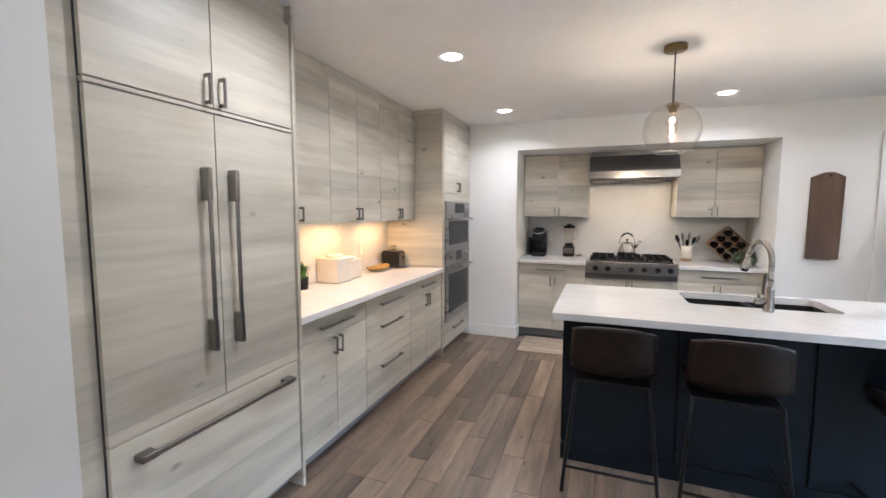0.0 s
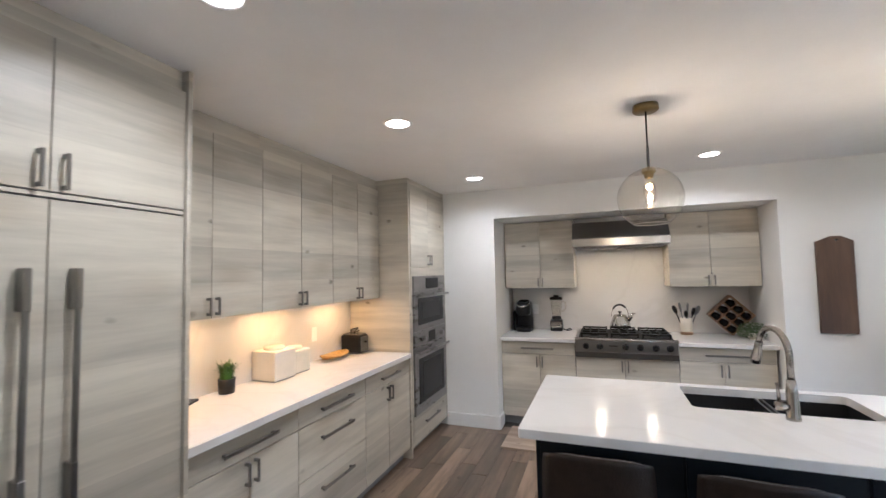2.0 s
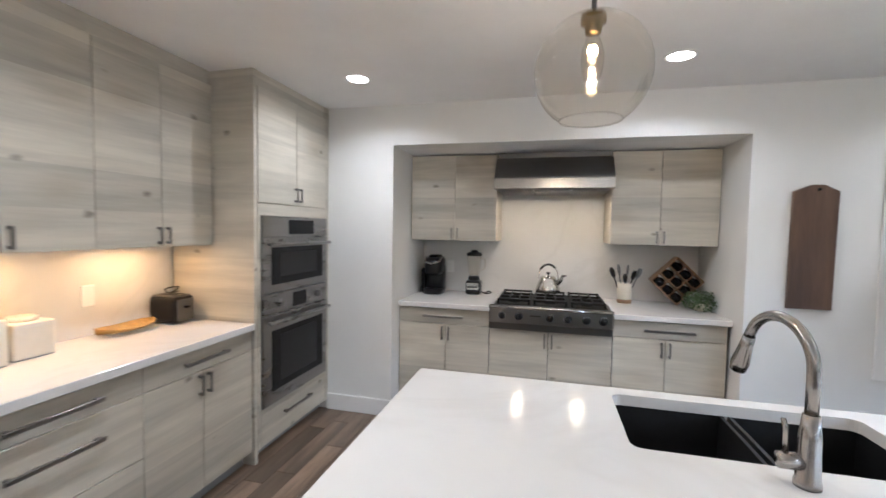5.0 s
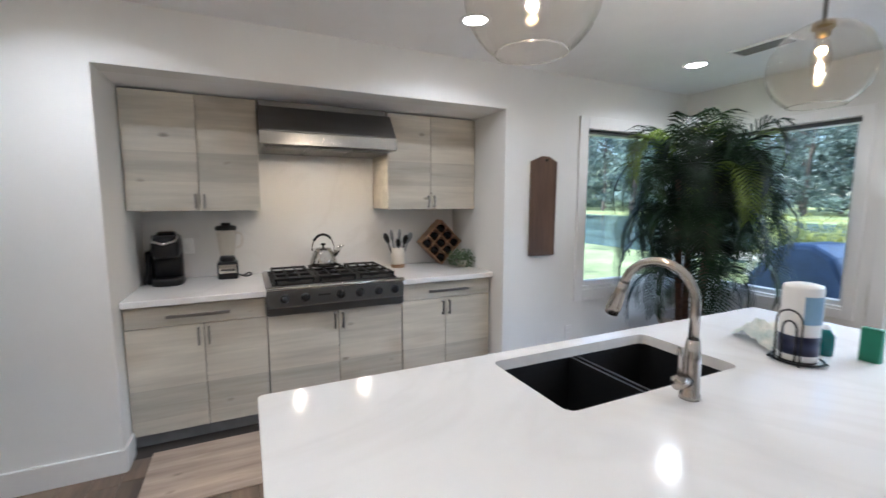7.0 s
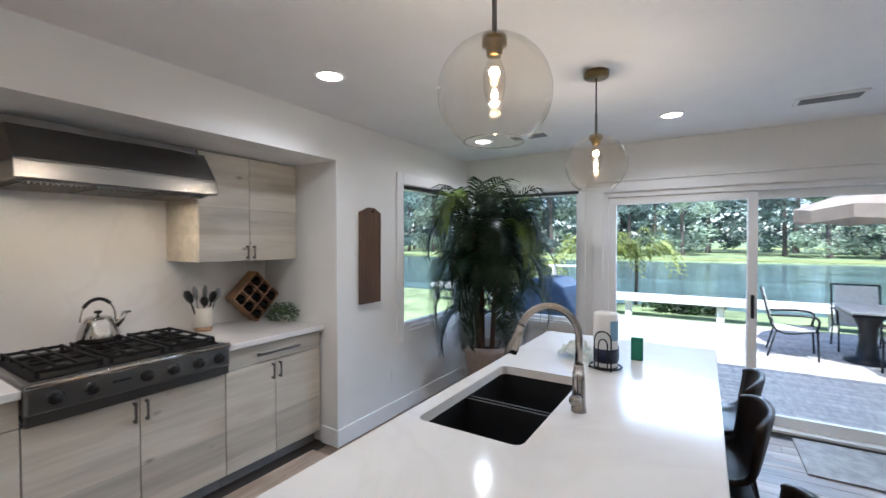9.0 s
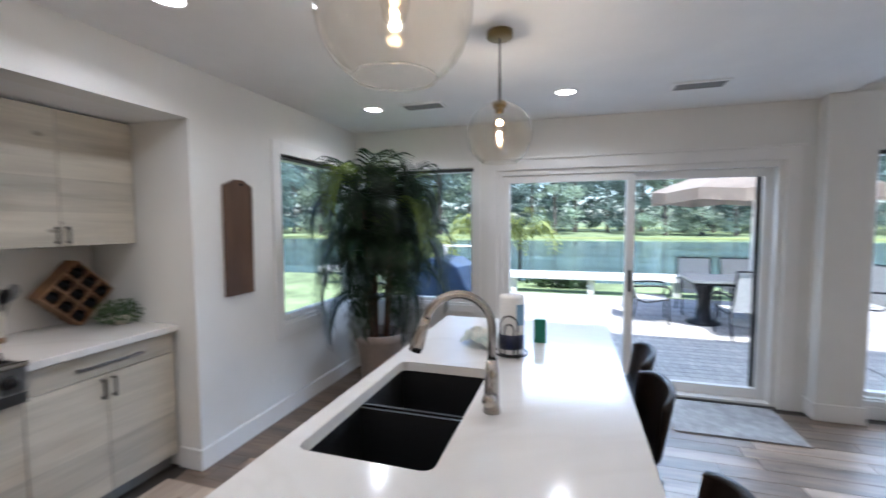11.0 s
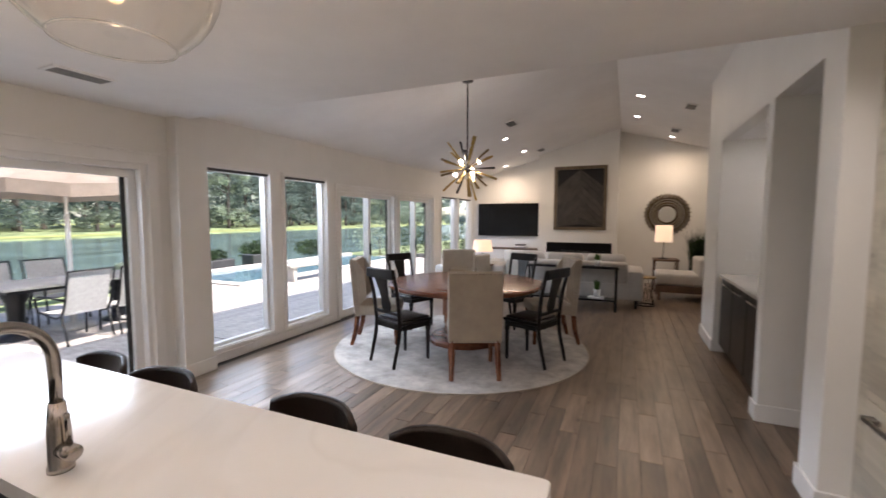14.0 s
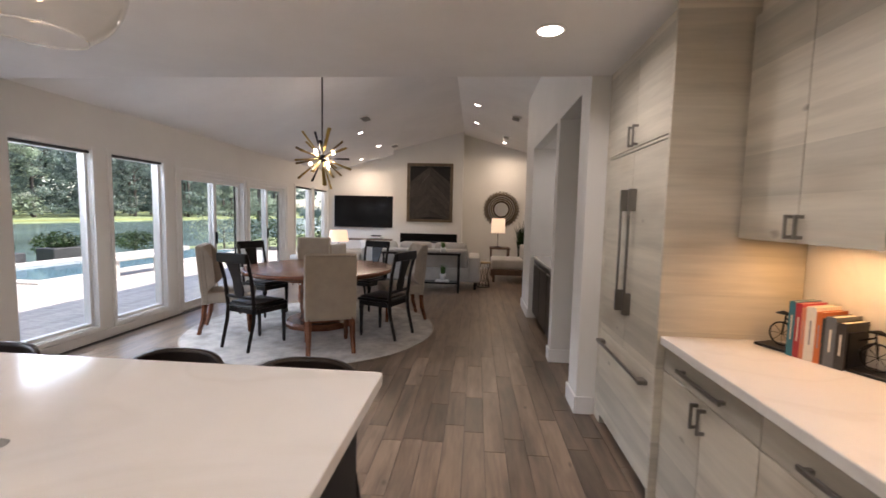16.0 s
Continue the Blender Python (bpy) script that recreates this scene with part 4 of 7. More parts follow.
# ---- pendants, downlights, vents ----
def build_pendant(at):
    p = thing("pendant_lamp_globe", "clear glass globe pendant with brass canopy, lit", "pendant lamp", at, "pendants over the island")
    part("canopy", lathe([(0, 0), (0.066, 0), (0.066, -0.028), (0.06, -0.033), (0, -0.033)], seg=28), BRASS, p, "aged brass canopy", True, local=True)
    part("rod", tube([(0, 0, -0.03), (0, 0, -0.24)], 0.0042, 8), BLACK, p, "dark rod", True, local=True)
    part("sleeve", tube([(0, 0, -0.225), (0, 0, -0.35)], 0.0075, 10), DARKSTEEL, p, "dark metal sleeve", True, local=True)
    part("socket", lathe([(0, -0.342), (0.034, -0.345), (0.036, -0.352), (0.036, -0.372), (0.024, -0.378), (0.022, -0.40), (0, -0.40)], seg=20), BRASS, p, "brass socket", True, local=True)
    prof = []
    for k in range(15):
        a = radians(80 - k * 138 / 14)
        prof.append((0.165 * math.cos(a), -0.508 + 0.164 * math.sin(a)))
    g = part("globe", lathe(prof, seg=48), CLEAR, p, "clear blown glass globe open below", True, local=True)
    er, eh = prof[-1]
    part("rim", tube([(er * math.cos(k * math.tau / 40), er * math.sin(k * math.tau / 40), eh) for k in range(40)], 0.0022, 6, closed=True), glass("glass_rim", (1, 0.98, 0.95), 0.05, 1.3), g, "", True, local=True)
    b = part("bulb", lathe([(0.013, -0.40), (0.017, -0.41), (0.029, -0.44), (0.033, -0.465), (0.031, -0.50), (0.022, -0.53), (0, -0.54)], seg=18), CLEAR, p, "clear bulb", True, local=True)
    # upper bead is the lit bulb; the lower, smaller bead is an added second glow
    for z0, r0 in ((-0.447, 0.016), (-0.515, 0.009)):
        part("bead", lathe([(0, z0 + r0), (r0 * 0.7, z0 + r0 * 0.7), (r0, z0), (r0 * 0.7, z0 - r0 * 0.7), (0, z0 - r0)], seg=12), BULB, b, "glowing bead", True, local=True)
    return p


pend = build_pendant((0.472, 3.635, CEIL))
copy_thing(pend, pose(1.79, 3.635, CEIL))


def build_downlight(at):
    d = thing("downlight", "white recessed ceiling downlight, lit", "ceiling light", at, "downlights")
    part("trim", lathe([(0.066, 0.0), (0.07, -0.006), (0.088, -0.005), (0.09, 0)], seg=28), TRIM, d, "white trim ring", True, local=True)
    part("lens", lathe([(0, -0.003), (0.066, -0.003), (0.066, 0.0)], seg=28), LEDDISC, d, "glowing lens", True, local=True)
    return d


dl = build_downlight((*DOWNLIGHTS[0], CEIL))
for q in DOWNLIGHTS[1:]:
    copy_thing(dl, pose(*q, CEIL))


def build_vent(at):
    v = thing("ceiling_vent", "white slatted ceiling air vent", "vent", at, "ceiling vents")
    bm = box(-0.09, 0.09, -0.18, -0.155, -0.012, 0, 0.002)
    box(-0.09, 0.09, 0.155, 0.18, -0.012, 0, 0.002, bm)
    box(-0.09, -0.07, -0.155, 0.155, -0.012, 0, 0.002, bm)
    box(0.07, 0.09, -0.155, 0.155, -0.012, 0, 0.002, bm)
    part("frame", bm, TRIM, v, local=True)
    # no duct is built; a black sheet paints the shade behind the slats
    part("backing", box(-0.07, 0.07, -0.155, 0.155, -0.003, 0), BLACK, v, "black sheet for the shade behind the slats", local=True)
    for k in range(7):
        x = -0.06 + k * 0.02
        bm = box(x, x + 0.012, -0.155, 0.155, -0.010, -0.004)
        part("slat", bm, TOE, v, local=True)
    return v


vt = build_vent((3.02, 2.44, CEIL))
copy_thing(vt, pose(2.92, 4.45, CEIL))

# ---- things on the alcove counter ----
CERAMIC = mat("cream_ceramic", (0.74, 0.69, 0.60), 0.35, vary=0.05, scale=6, bump=0.05)
CORK = mat("tan_wood_base", (0.33, 0.20, 0.11), 0.6, vary=0.2, scale=14)
GREY = mat("grey_plastic", (0.23, 0.24, 0.25), 0.35)
LEAF = lets_light_through(mat("deep_green_leaf", (0.013, 0.031, 0.010), 0.45, vary=0.45, scale=5, piece=0.6, bump=0.02, spec=0.25), 0.2)
LEAFLIGHT = lets_light_through(mat("yellow_green_leaf", (0.15, 0.20, 0.035), 0.5, vary=0.3, scale=5, bump=0.02, spec=0.25), 0.35)
GRASSG = mat("fresh_green_blade", (0.07, 0.17, 0.025), 0.5, vary=0.35, scale=20)
SAGE = mat("sage_leaf", (0.10, 0.16, 0.075), 0.6, vary=0.35, scale=20)
CT = 0.9302

cm = thing("coffee_maker", "black single-serve coffee maker with silver lid rim", "coffee maker", (-0.60, 6.21, CT))
def rounded(w, d, levels, cx, cy, n=28):
    """A column with a rounded-square plan that swells from level to level: (height, share of width, shift forward)."""
    bm = bmesh.new()
    rings = []
    for h, k, f in levels:
        ring = []
        for j in range(n):
            a = j * math.tau / n
            c, q = math.cos(a), math.sin(a)
            r = (abs(c) ** 3.4 + abs(q) ** 3.4) ** (-1 / 3.4)
            ring.append(bm.verts.new((cx + w / 2 * k * r * c, cy - f + d / 2 * k * r * q, h)))
        rings.append(ring)
    for p, q in zip(rings, rings[1:]):
        for j in range(n):
            bm.faces.new((p[j], p[(j + 1) % n], q[(j + 1) % n], q[j]))
    bm.faces.new(rings[0][::-1])
    bm.faces.new(rings[-1])
    bmesh.ops.recalc_face_normals(bm, faces=bm.faces)
    return bm


part("base", rounded(0.175, 0.24, ((CT, 0.97, 0), (CT + 0.012, 1.0, 0), (CT + 0.035, 1.0, 0), (CT + 0.045, 0.93, 0)), -0.605, 6.2), BLACK, cm, "black drip tray base", True)
part("body", rounded(0.165, 0.15, ((CT + 0.04, 1.0, 0), (CT + 0.12, 0.99, 0), (CT + 0.24, 0.96, 0)), -0.605, 6.25), BLACK, cm, "black body", True)
part("head", rounded(0.168, 0.235, ((CT + 0.175, 0.8, 0.02), (CT + 0.195, 0.94, 0.01), (CT + 0.25, 0.97, 0), (CT + 0.30, 0.93, -0.01), (CT + 0.32, 0.8, -0.02)), -0.605, 6.205), BLACK, cm, "rounded black brew head", True)
part("lid", rounded(0.115, 0.15, ((CT + 0.315, 1.0, 0), (CT + 0.333, 0.95, -0.005), (CT + 0.342, 0.7, -0.01)), -0.605, 6.215), BLACKGLASS, cm, "dark lid", True)
part("rim", tube([(-0.675, 6.17, CT + 0.318), (-0.665, 6.095, CT + 0.285), (-0.605, 6.075, CT + 0.268), (-0.545, 6.095, CT + 0.285), (-0.535, 6.17, CT + 0.318)], 0.008, 8), CHROME, cm, "silver rim", True)
part("water_tank", box(-0.725, -0.69, 6.17, 6.32, CT, CT + 0.22, 0.012), BLACKGLASS, cm, "dark water tank")
part("cord", tube(curve_pts([(-0.68, 6.33, CT + 0.05), (-0.725, 6.30, CT + 0.006), (-0.735, 6.18, CT + 0.006), (-0.74, 6.28, CT + 0.08), (-0.73, 6.37, CT + 0.12)], 5), 0.004, 6), BLACK, cm, "", True)

bl = thing("blender", "black and steel countertop blender with glass jug", "blender", (-0.26, 6.25, CT))
part("base", box(-0.325, -0.195, 6.19, 6.32, CT, CT + 0.125, 0.015, seg=2), BLACK, bl)
part("control_panel", box(-0.316, -0.204, 6.183, 6.192, CT + 0.045, CT + 0.105, 0.002), CHROME, bl, "silver button panel")
for k in range(4):
    part("button", box(-0.30 + k * 0.022, -0.285 + k * 0.022, 6.178, 6.184, CT + 0.062, CT + 0.075, 0.001), BLACK, bl)
part("collar", lathe([(0.05, 0.12), (0.052, 0.145), (0.045, 0.16), (0, 0.16)], -0.26, 6.255, CT, 20), BLACK, bl, "", True)
part("jug", lathe([(0.042, 0.16), (0.05, 0.2), (0.066, 0.342)], -0.26, 6.255, CT, 24), CLEAR, bl, "clear glass jug", True)
part("jug_handle", tube(curve_pts([(-0.20, 6.255, CT + 0.32), (-0.165, 6.255, CT + 0.31), (-0.165, 6.255, CT + 0.24), (-0.205, 6.255, CT + 0.21)], 4), 0.007, 8), CLEAR, bl, "", True)
part("lid", lathe([(0.068, 0.342), (0.07, 0.36), (0.06, 0.372), (0.03, 0.375), (0.03, 0.392), (0, 0.392)], -0.26, 6.255, CT, 24), BLACK, bl, "black lid", True)
part("cord", tube(curve_pts([(-0.195, 6.28, CT + 0.02), (-0.15, 6.26, CT + 0.006), (-0.11, 6.29, CT + 0.012), (-0.13, 6.33, CT + 0.02), (-0.16, 6.3, CT + 0.008)], 5), 0.005, 6), BLACK, bl, "", True)

for ob, dx, k in ((cm, -0.075, 1.07), (bl, -0.05, 1.06)):
    ob.location.x += dx
    ob.scale = (k, k, k)

kt = thing("kettle", "polished steel stovetop kettle on the grate", "kettle", (0.41, 6.17, 0.992))
part("body", lathe([(0, 0), (0.092, 0), (0.097, 0.01), (0.09, 0.05), (0.068, 0.105), (0.056, 0.128), (0.05, 0.132), (0, 0.136)], 0.41, 6.17, 0.992, 32), CHROME, kt, "polished steel body", True)
part("lid_knob", lathe([(0.006, 0.134), (0.006, 0.148), (0.018, 0.152), (0.016, 0.164), (0, 0.166)], 0.41, 6.17, 0.992, 16), BLACK, kt, "black lid knob", True)
part("spout", tube([(0.475, 6.16, 1.06), (0.51, 6.15, 1.10), (0.525, 6.145, 1.135)], [0.022, 0.016, 0.013], 12), CHROME, kt, "", True)
part("spout_cap", box(0.512, 0.55, 6.13, 6.16, 1.13, 1.142, 0.003), CHROME, kt)
hp = [(0.41 + 0.078 * math.cos(radians(a)), 6.17, 1.115 + 0.105 * math.sin(radians(a))) for a in range(-10, 191, 14)]
part("bail", tube(hp, 0.0045, 8), CHROME, kt, "", True)
part("grip", tube(hp[4:12], 0.0095, 10), BLACK, kt, "black handle grip", True)
kt.location.x -= 0.035
kt.scale = (1.1, 1.1, 1.1)

cr = thing("utensil_crock", "cream ceramic crock holding dark kitchen utensils", "crock", (1.02, 6.23, CT))
part("jar", lathe([(0, 0.03), (0.058, 0.03), (0.06, 0.17), (0.054, 0.172), (0.052, 0.04), (0, 0.04)], 1.02, 6.23, CT, 24), CERAMIC, cr, "", True)
part("base", lathe([(0, 0), (0.058, 0), (0.0585, 0.03), (0, 0.03)], 1.02, 6.23, CT, 24), CORK, cr, "tan wooden base", True)
for k, (dx, dy, ln, w) in enumerate(((-0.085, 0.0, 0.30, 0.035), (-0.04, 0.02, 0.33, 0.022), (0.0, -0.02, 0.25, 0.03), (0.02, 0.02, 0.33, 0.018), (0.06, 0.0, 0.28, 0.028), (0.095, 0.01, 0.30, 0.034))):
    w *= 1.2
    b, e = Vector((1.02 + dx * 0.35, 6.23 + dy * 0.3, CT + 0.05)), Vector((1.02 + dx * 1.35, 6.23 + dy, CT + ln))
    d = (e - b)
    bm = tube([b, b + d * 0.65], 0.006, 8)
    tube([b + d * 0.62, b + d * 0.72, b + d * 0.88, e], [0.007, w, w * 1.25, w * 0.7], 10, bm, flat=0.45)
    part("utensil", bm, GREY if k % 2 else BLACK, cr, "dark cooking utensil", True)

wr = thing("wine_rack", "brown wooden lattice wine rack with dark bottles", "wine rack", (1.42, 6.23, CT))
WOODR = mat("rack_wood", (0.28, 0.15, 0.075), 0.5, vary=0.25, scale=10)
cx, cz, n, c = 1.42, CT + 0.012 + 0.198, 3, 0.093
u, v = Vector((math.sqrt(0.5), 0, math.sqrt(0.5))), Vector((-math.sqrt(0.5), 0, math.sqrt(0.5)))
for k in range(n + 1):
    for a, b in ((u, v), (v, u)):
        o = Vector((cx, 6.23, cz)) + a * (k - n / 2) * c
        p, q = o - b * n / 2 * c, o + b * n / 2 * c
        t = a * 0.0045
        bm = bmesh.new()
        vs = [bm.verts.new(w + Vector((0, yy, 0))) for yy in (-0.06, 0.06) for w in (p - t, q - t, q + t, p + t)]
        for f in ((0, 1, 2, 3), (7, 6, 5, 4), (0, 4, 5, 1), (1, 5, 6, 2), (2, 6, 7, 3), (3, 7, 4, 0)):
            bm.faces.new([vs[i] for i in f])
        bmesh.ops.recalc_face_normals(bm, faces=bm.faces)
        part("slat", bm, WOODR, wr)
for i in range(n):
    for j in range(n):
        o = Vector((cx, 6.23, cz)) + u * (i - 1) * c + v * (j - 1) * c - Vector((0, 0, 0.012))
        part("bottle", tube([o + Vector((0, 0.1, 0)), o + Vector((0, -0.05, 0)), o + Vector((0, -0.052, 0)), o + Vector((0, -0.075, 0))], [0.037, 0.037, 0.016, 0.015], 14), BLACKGLASS, wr, "dark wine bottle", True)


def blades(bm, x, y, z, n, h, spread, w, rnd, bend=0.4):
    """Thin upright blades of grass from one tuft."""
    for _ in range(n):
        a = rnd.random() * math.tau
        r0, r1 = rnd.random() * spread * 0.45, spread * (0.3 + 0.8 * rnd.random())
        hh = h * (0.6 + 0.4 * rnd.random())
        d = Vector((math.cos(a), math.sin(a), 0))
        s = Vector((-d.y, d.x, 0)) * w / 2
        p0 = Vector((x, y, z)) + d * r0
        p1 = p0 + d * (r1 - r0) * 0.4 + Vector((0, 0, hh * 0.65))
        p2 = Vector((x, y, z)) + d * r1 + Vector((0, 0, hh * (1 - bend * rnd.random())))
        v = [bm.verts.new(q) for q in (p0 - s, p0 + s, p1 + s * 0.9, p1 - s * 0.9, p2)]
        bm.faces.new(v[:4])
        bm.faces.new((v[3], v[2], v[4]))
    return bm


def tufts(bm, c, r, n, size, rnd):
    """Small leaflets scattered in a soft cushion."""
    for _ in range(n):
        d = Vector((rnd.gauss(0, 1), rnd.gauss(0, 1), rnd.gauss(0, 1))).normalized() * (rnd.random() ** 0.4)
        p = Vector(c) + Vector((d.x * r[0], d.y * r[1], d.z * r[2]))
        a = Vector((rnd.uniform(-1, 1), rnd.uniform(-1, 1), rnd.uniform(-0.6, 1))).normalized() * size
        b = a.cross(Vector((rnd.uniform(-1, 1), rnd.uniform(-1, 1), rnd.uniform(-1, 1)))).normalized() * size * 0.4
        vs = [bm.verts.new(p + q) for q in (-a * 0.5, b * 0.5, a * 0.6, -b * 0.5)]
        bm.faces.new(vs)
    return bm


R = random.Random(11)
pl = thing("trailing_plant", "small trailing green plant beside the wine rack", "plant", (1.56, 6.03, CT))
part("pot", lathe([(0, 0), (0.05, 0), (0.06, 0.06), (0.054, 0.06), (0.046, 0.01), (0, 0.01)], 1.56, 6.03, CT, 20), CERAMIC, pl, "", True)
part("foliage", tufts(bmesh.new(), (1.56, 6.03, CT + 0.075), (0.15, 0.13, 0.085), 900, 0.026, R), SAGE, pl, "fine sage green leaves")

# board on the wall
bd = thing("cutting_board", "dark wooden board with pointed top hung on the wall", "cutting board", (1.99, NY - 0.02, 1.07))
part("board", slab([(1.868, 1.07), (2.112, 1.07), (2.12, 1.82), (2.04, 1.862), (1.97, 1.862), (1.873, 1.82)], NY - 0.03, NY - 0.002, axis="y", bevel=0.003), DARKWOOD, bd)
part("peg", tube([(2.005, NY - 0.031, 1.83), (2.005, NY - 0.05, 1.832)], 0.008, 10), BLACK, bd, "dark round peg", True)

# ---- things on the long counter ----
C2 = 0.9283
gp = thing("potted_grass", "green grass plant in a black pot", "plant", (-1.965, 3.11, C2))
part("pot", lathe([(0, 0), (0.045, 0), (0.05, 0.088), (0.045, 0.088), (0.042, 0.07), (0, 0.07)], -1.965, 3.11, C2, 24), BLACK, gp, "black pot", True)
part("grass", blades(bmesh.new(), -1.965, 3.11, C2 + 0.07, 150, 0.15, 0.085, 0.008, R), GRASSG, gp, "bright green blades")


def canister(x, y, w, h, rz):
    c = thing("canister", "square cream ceramic canister with round lid", "canister", (x, y, C2), "canisters", rz=rz)
    part("jar", box(-w / 2, w / 2, -w / 2, w / 2, 0.004, h, 0.008, seg=2), CERAMIC, c, local=True)
    part("foot", box(-w / 2 + 0.006, w / 2 - 0.006, -w / 2 + 0.006, w / 2 - 0.006, 0, 0.005), GREY, c, local=True)
    part("lid", lathe([(0, h), (w * 0.33, h), (w * 0.34, h + 0.004), (w * 0.34, h + 0.018), (w * 0.31, h + 0.022), (0, h + 0.022)], seg=28), CERAMIC, c, "round cream lid", True, local=True)


canister(-1.945, 3.485, 0.205, 0.20, 0)
canister(-1.955, 3.70, 0.165, 0.165, 0)
tr = thing("wooden_tray", "shallow golden wooden leaf-shaped tray", "tray", (-1.93, 4.17, C2))
TRAYW = mat("golden_wood", (0.45, 0.27, 0.08), 0.4, vary=0.2, scale=8, stretch=(1, 5, 1))
bm = bmesh.new()
rows = []
for i in range(13):
    a = -1 + i / 6
    w = 0.085 * math.sqrt(max(0.0, 1 - a * a)) + 0.004
    rows.append([bm.verts.new((-1.93 + w * s, 4.17 + a * 0.17, C2 + 0.006 + 0.028 * (s * s) + 0.02 * a * a)) for s in (-1, -0.6, 0, 0.6, 1)])
for a, b in zip(rows, rows[1:]):
    for j in range(4):
        bm.faces.new((a[j], a[j + 1], b[j + 1], b[j]))
bmesh.ops.recalc_face_normals(bm, faces=bm.faces)
bmesh.ops.solidify(bm, geom=bm.faces[:], thickness=0.006)
part("dish", bm, TRAYW, tr, "", True)
to = thing("toaster", "black and steel two-slice toaster", "toaster", (-1.91, 4.45, C2))
part("body", box(-2.01, -1.81, 4.37, 4.52, C2 + 0.012, C2 + 0.17, 0.022, seg=3), BLACK, to)
part("top", box(-1.995, -1.825, 4.385, 4.505, C2 + 0.168, C2 + 0.178, 0.004), STEEL, to, "steel top with slots")
for yy in (4.415, 4.46):
    part("slot", box(-1.98, -1.84, yy, yy + 0.02, C2 + 0.176, C2 + 0.180), BLACK, to)
part("end_panel", box(-1.812, -1.803, 4.385, 4.505, C2 + 0.02, C2 + 0.155, 0.004), DARKSTEEL, to, "dark steel end panel")
part("lever", box(-1.805, -1.78, 4.43, 4.46, C2 + 0.10, C2 + 0.115, 0.004), BLACK, to, "black lever")
part("cord", tube(curve_pts([(-1.95, 4.45, C2 + 0.184), (-1.92, 4.41, C2 + 0.215), (-1.89, 4.47, C2 + 0.225), (-1.93, 4.5, C2 + 0.2), (-1.91, 4.43, C2 + 0.186), (-1.87, 4.46, C2 + 0.20)], 6), 0.004, 6), BLACK, to, "coiled black cord", True)

# books between bicycle bookends
def bookend(y0, sgn):
    b = thing("bicycle_bookend", "black metal bicycle bookend on the counter", "bookend", (-1.91, y0, C2), "bicycle bookends")
    part("base", box(-1.965, -1.85, min(y0, y0 + sgn * 0.14), max(y0, y0 + sgn * 0.14), C2, C2 + 0.012, 0.002), BLACK, b)
    part("plate", box(-1.965, -1.85, y0 - 0.002, y0 + 0.002, C2 + 0.012, C2 + 0.15), BLACK, b)
    hub = Vector((-1.91, y0 + sgn * 0.062, C2 + 0.067))
    ring = [hub + Vector((0, math.cos(k * math.tau / 28) * 0.052, math.sin(k * math.tau / 28) * 0.052)) for k in range(28)]
    w = part("wheel", tube(ring, 0.004, 6, closed=True), BLACK, b, "", True)
    for k in range(8):
        part("spoke", tube([hub, hub + Vector((0, math.cos(k * 0.785), math.sin(k * 0.785))) * 0.05], 0.0012, 4), BLACK, w)
    fr = bmesh.new()
    tube([hub, hub + Vector((0, -sgn * 0.012, 0.09))], 0.004, 6, fr)
    tube([hub + Vector((0, -sgn * 0.009, 0.075)), hub + Vector((0, -sgn * 0.06, 0.05))], 0.004, 6, fr)
    tube([hub + Vector((0, -sgn * 0.006, 0.06)), hub + Vector((0, -sgn * 0.06, 0.0))], 0.004, 6, fr)
    part("bicycle_frame", fr, BLACK, b, "", True)
    part("saddle", tube([hub + Vector((0, sgn * 0.03, 0.09)), hub + Vector((0, 0.0, 0.097)), hub + Vector((0, -sgn * 0.035, 0.092))], [0.004, 0.010, 0.005], 8), BLACK, b, "", True)
    return b


row = [bookend(2.64, -1), bookend(2.85, 1)]
PAPER = mat("page_paper", (0.72, 0.66, 0.54), 0.8)
yy = 2.643
for th, h, col, nm in ((0.026, 0.235, (0.03, 0.16, 0.22), "teal"), (0.024, 0.23, (0.36, 0.03, 0.04), "red"), (0.016, 0.215, (0.62, 0.22, 0.12), "salmon"),
                       (0.036, 0.225, (0.72, 0.66, 0.56), "cream"), (0.022, 0.21, (0.55, 0.14, 0.03), "orange"), (0.012, 0.19, (0.03, 0.03, 0.03), "black"),
                       (0.036, 0.20, (0.11, 0.12, 0.13), "dark grey"), (0.032, 0.185, (0.03, 0.025, 0.022), "black")):
    b = thing("book", "upright hardback book with %s cover" % nm, "book", (-1.91, yy + th / 2, C2), "books")
    cov = mat("book_cover_" + nm.replace(" ", "_"), col, 0.45, vary=0.08, scale=9)
    bm = box(-1.995, -1.84, yy + 0.0005, yy + 0.003, C2, C2 + h)
    box(-1.995, -1.84, yy + th - 0.003, yy + th - 0.0005, C2, C2 + h, bm=bm)
    box(-1.84, -1.836, yy + 0.0005, yy + th - 0.0005, C2, C2 + h, bm=bm)
    part("cover", bm, cov, b)
    part("pages", box(-1.992, -1.841, yy + 0.003, yy + th - 0.003, C2 + 0.003, C2 + h - 0.004), PAPER, b)
    if th > 0.015:
        part("spine_lettering", box(-1.836, -1.8355, yy + th * 0.42, yy + th * 0.6, C2 + h * 0.3, C2 + h * 0.75), GREY if col[0] > 0.5 else PAPER, b, "narrow bar of lettering")
    yy += th
    row.append(b)
turn = Matrix.Translation((-1.84, 2.62, 0)) @ Matrix.Rotation(radians(23), 4, "Z") @ Matrix.Translation((1.84, -2.64, 0))
for b in row:
    b.matrix_world = turn @ b.matrix_basis

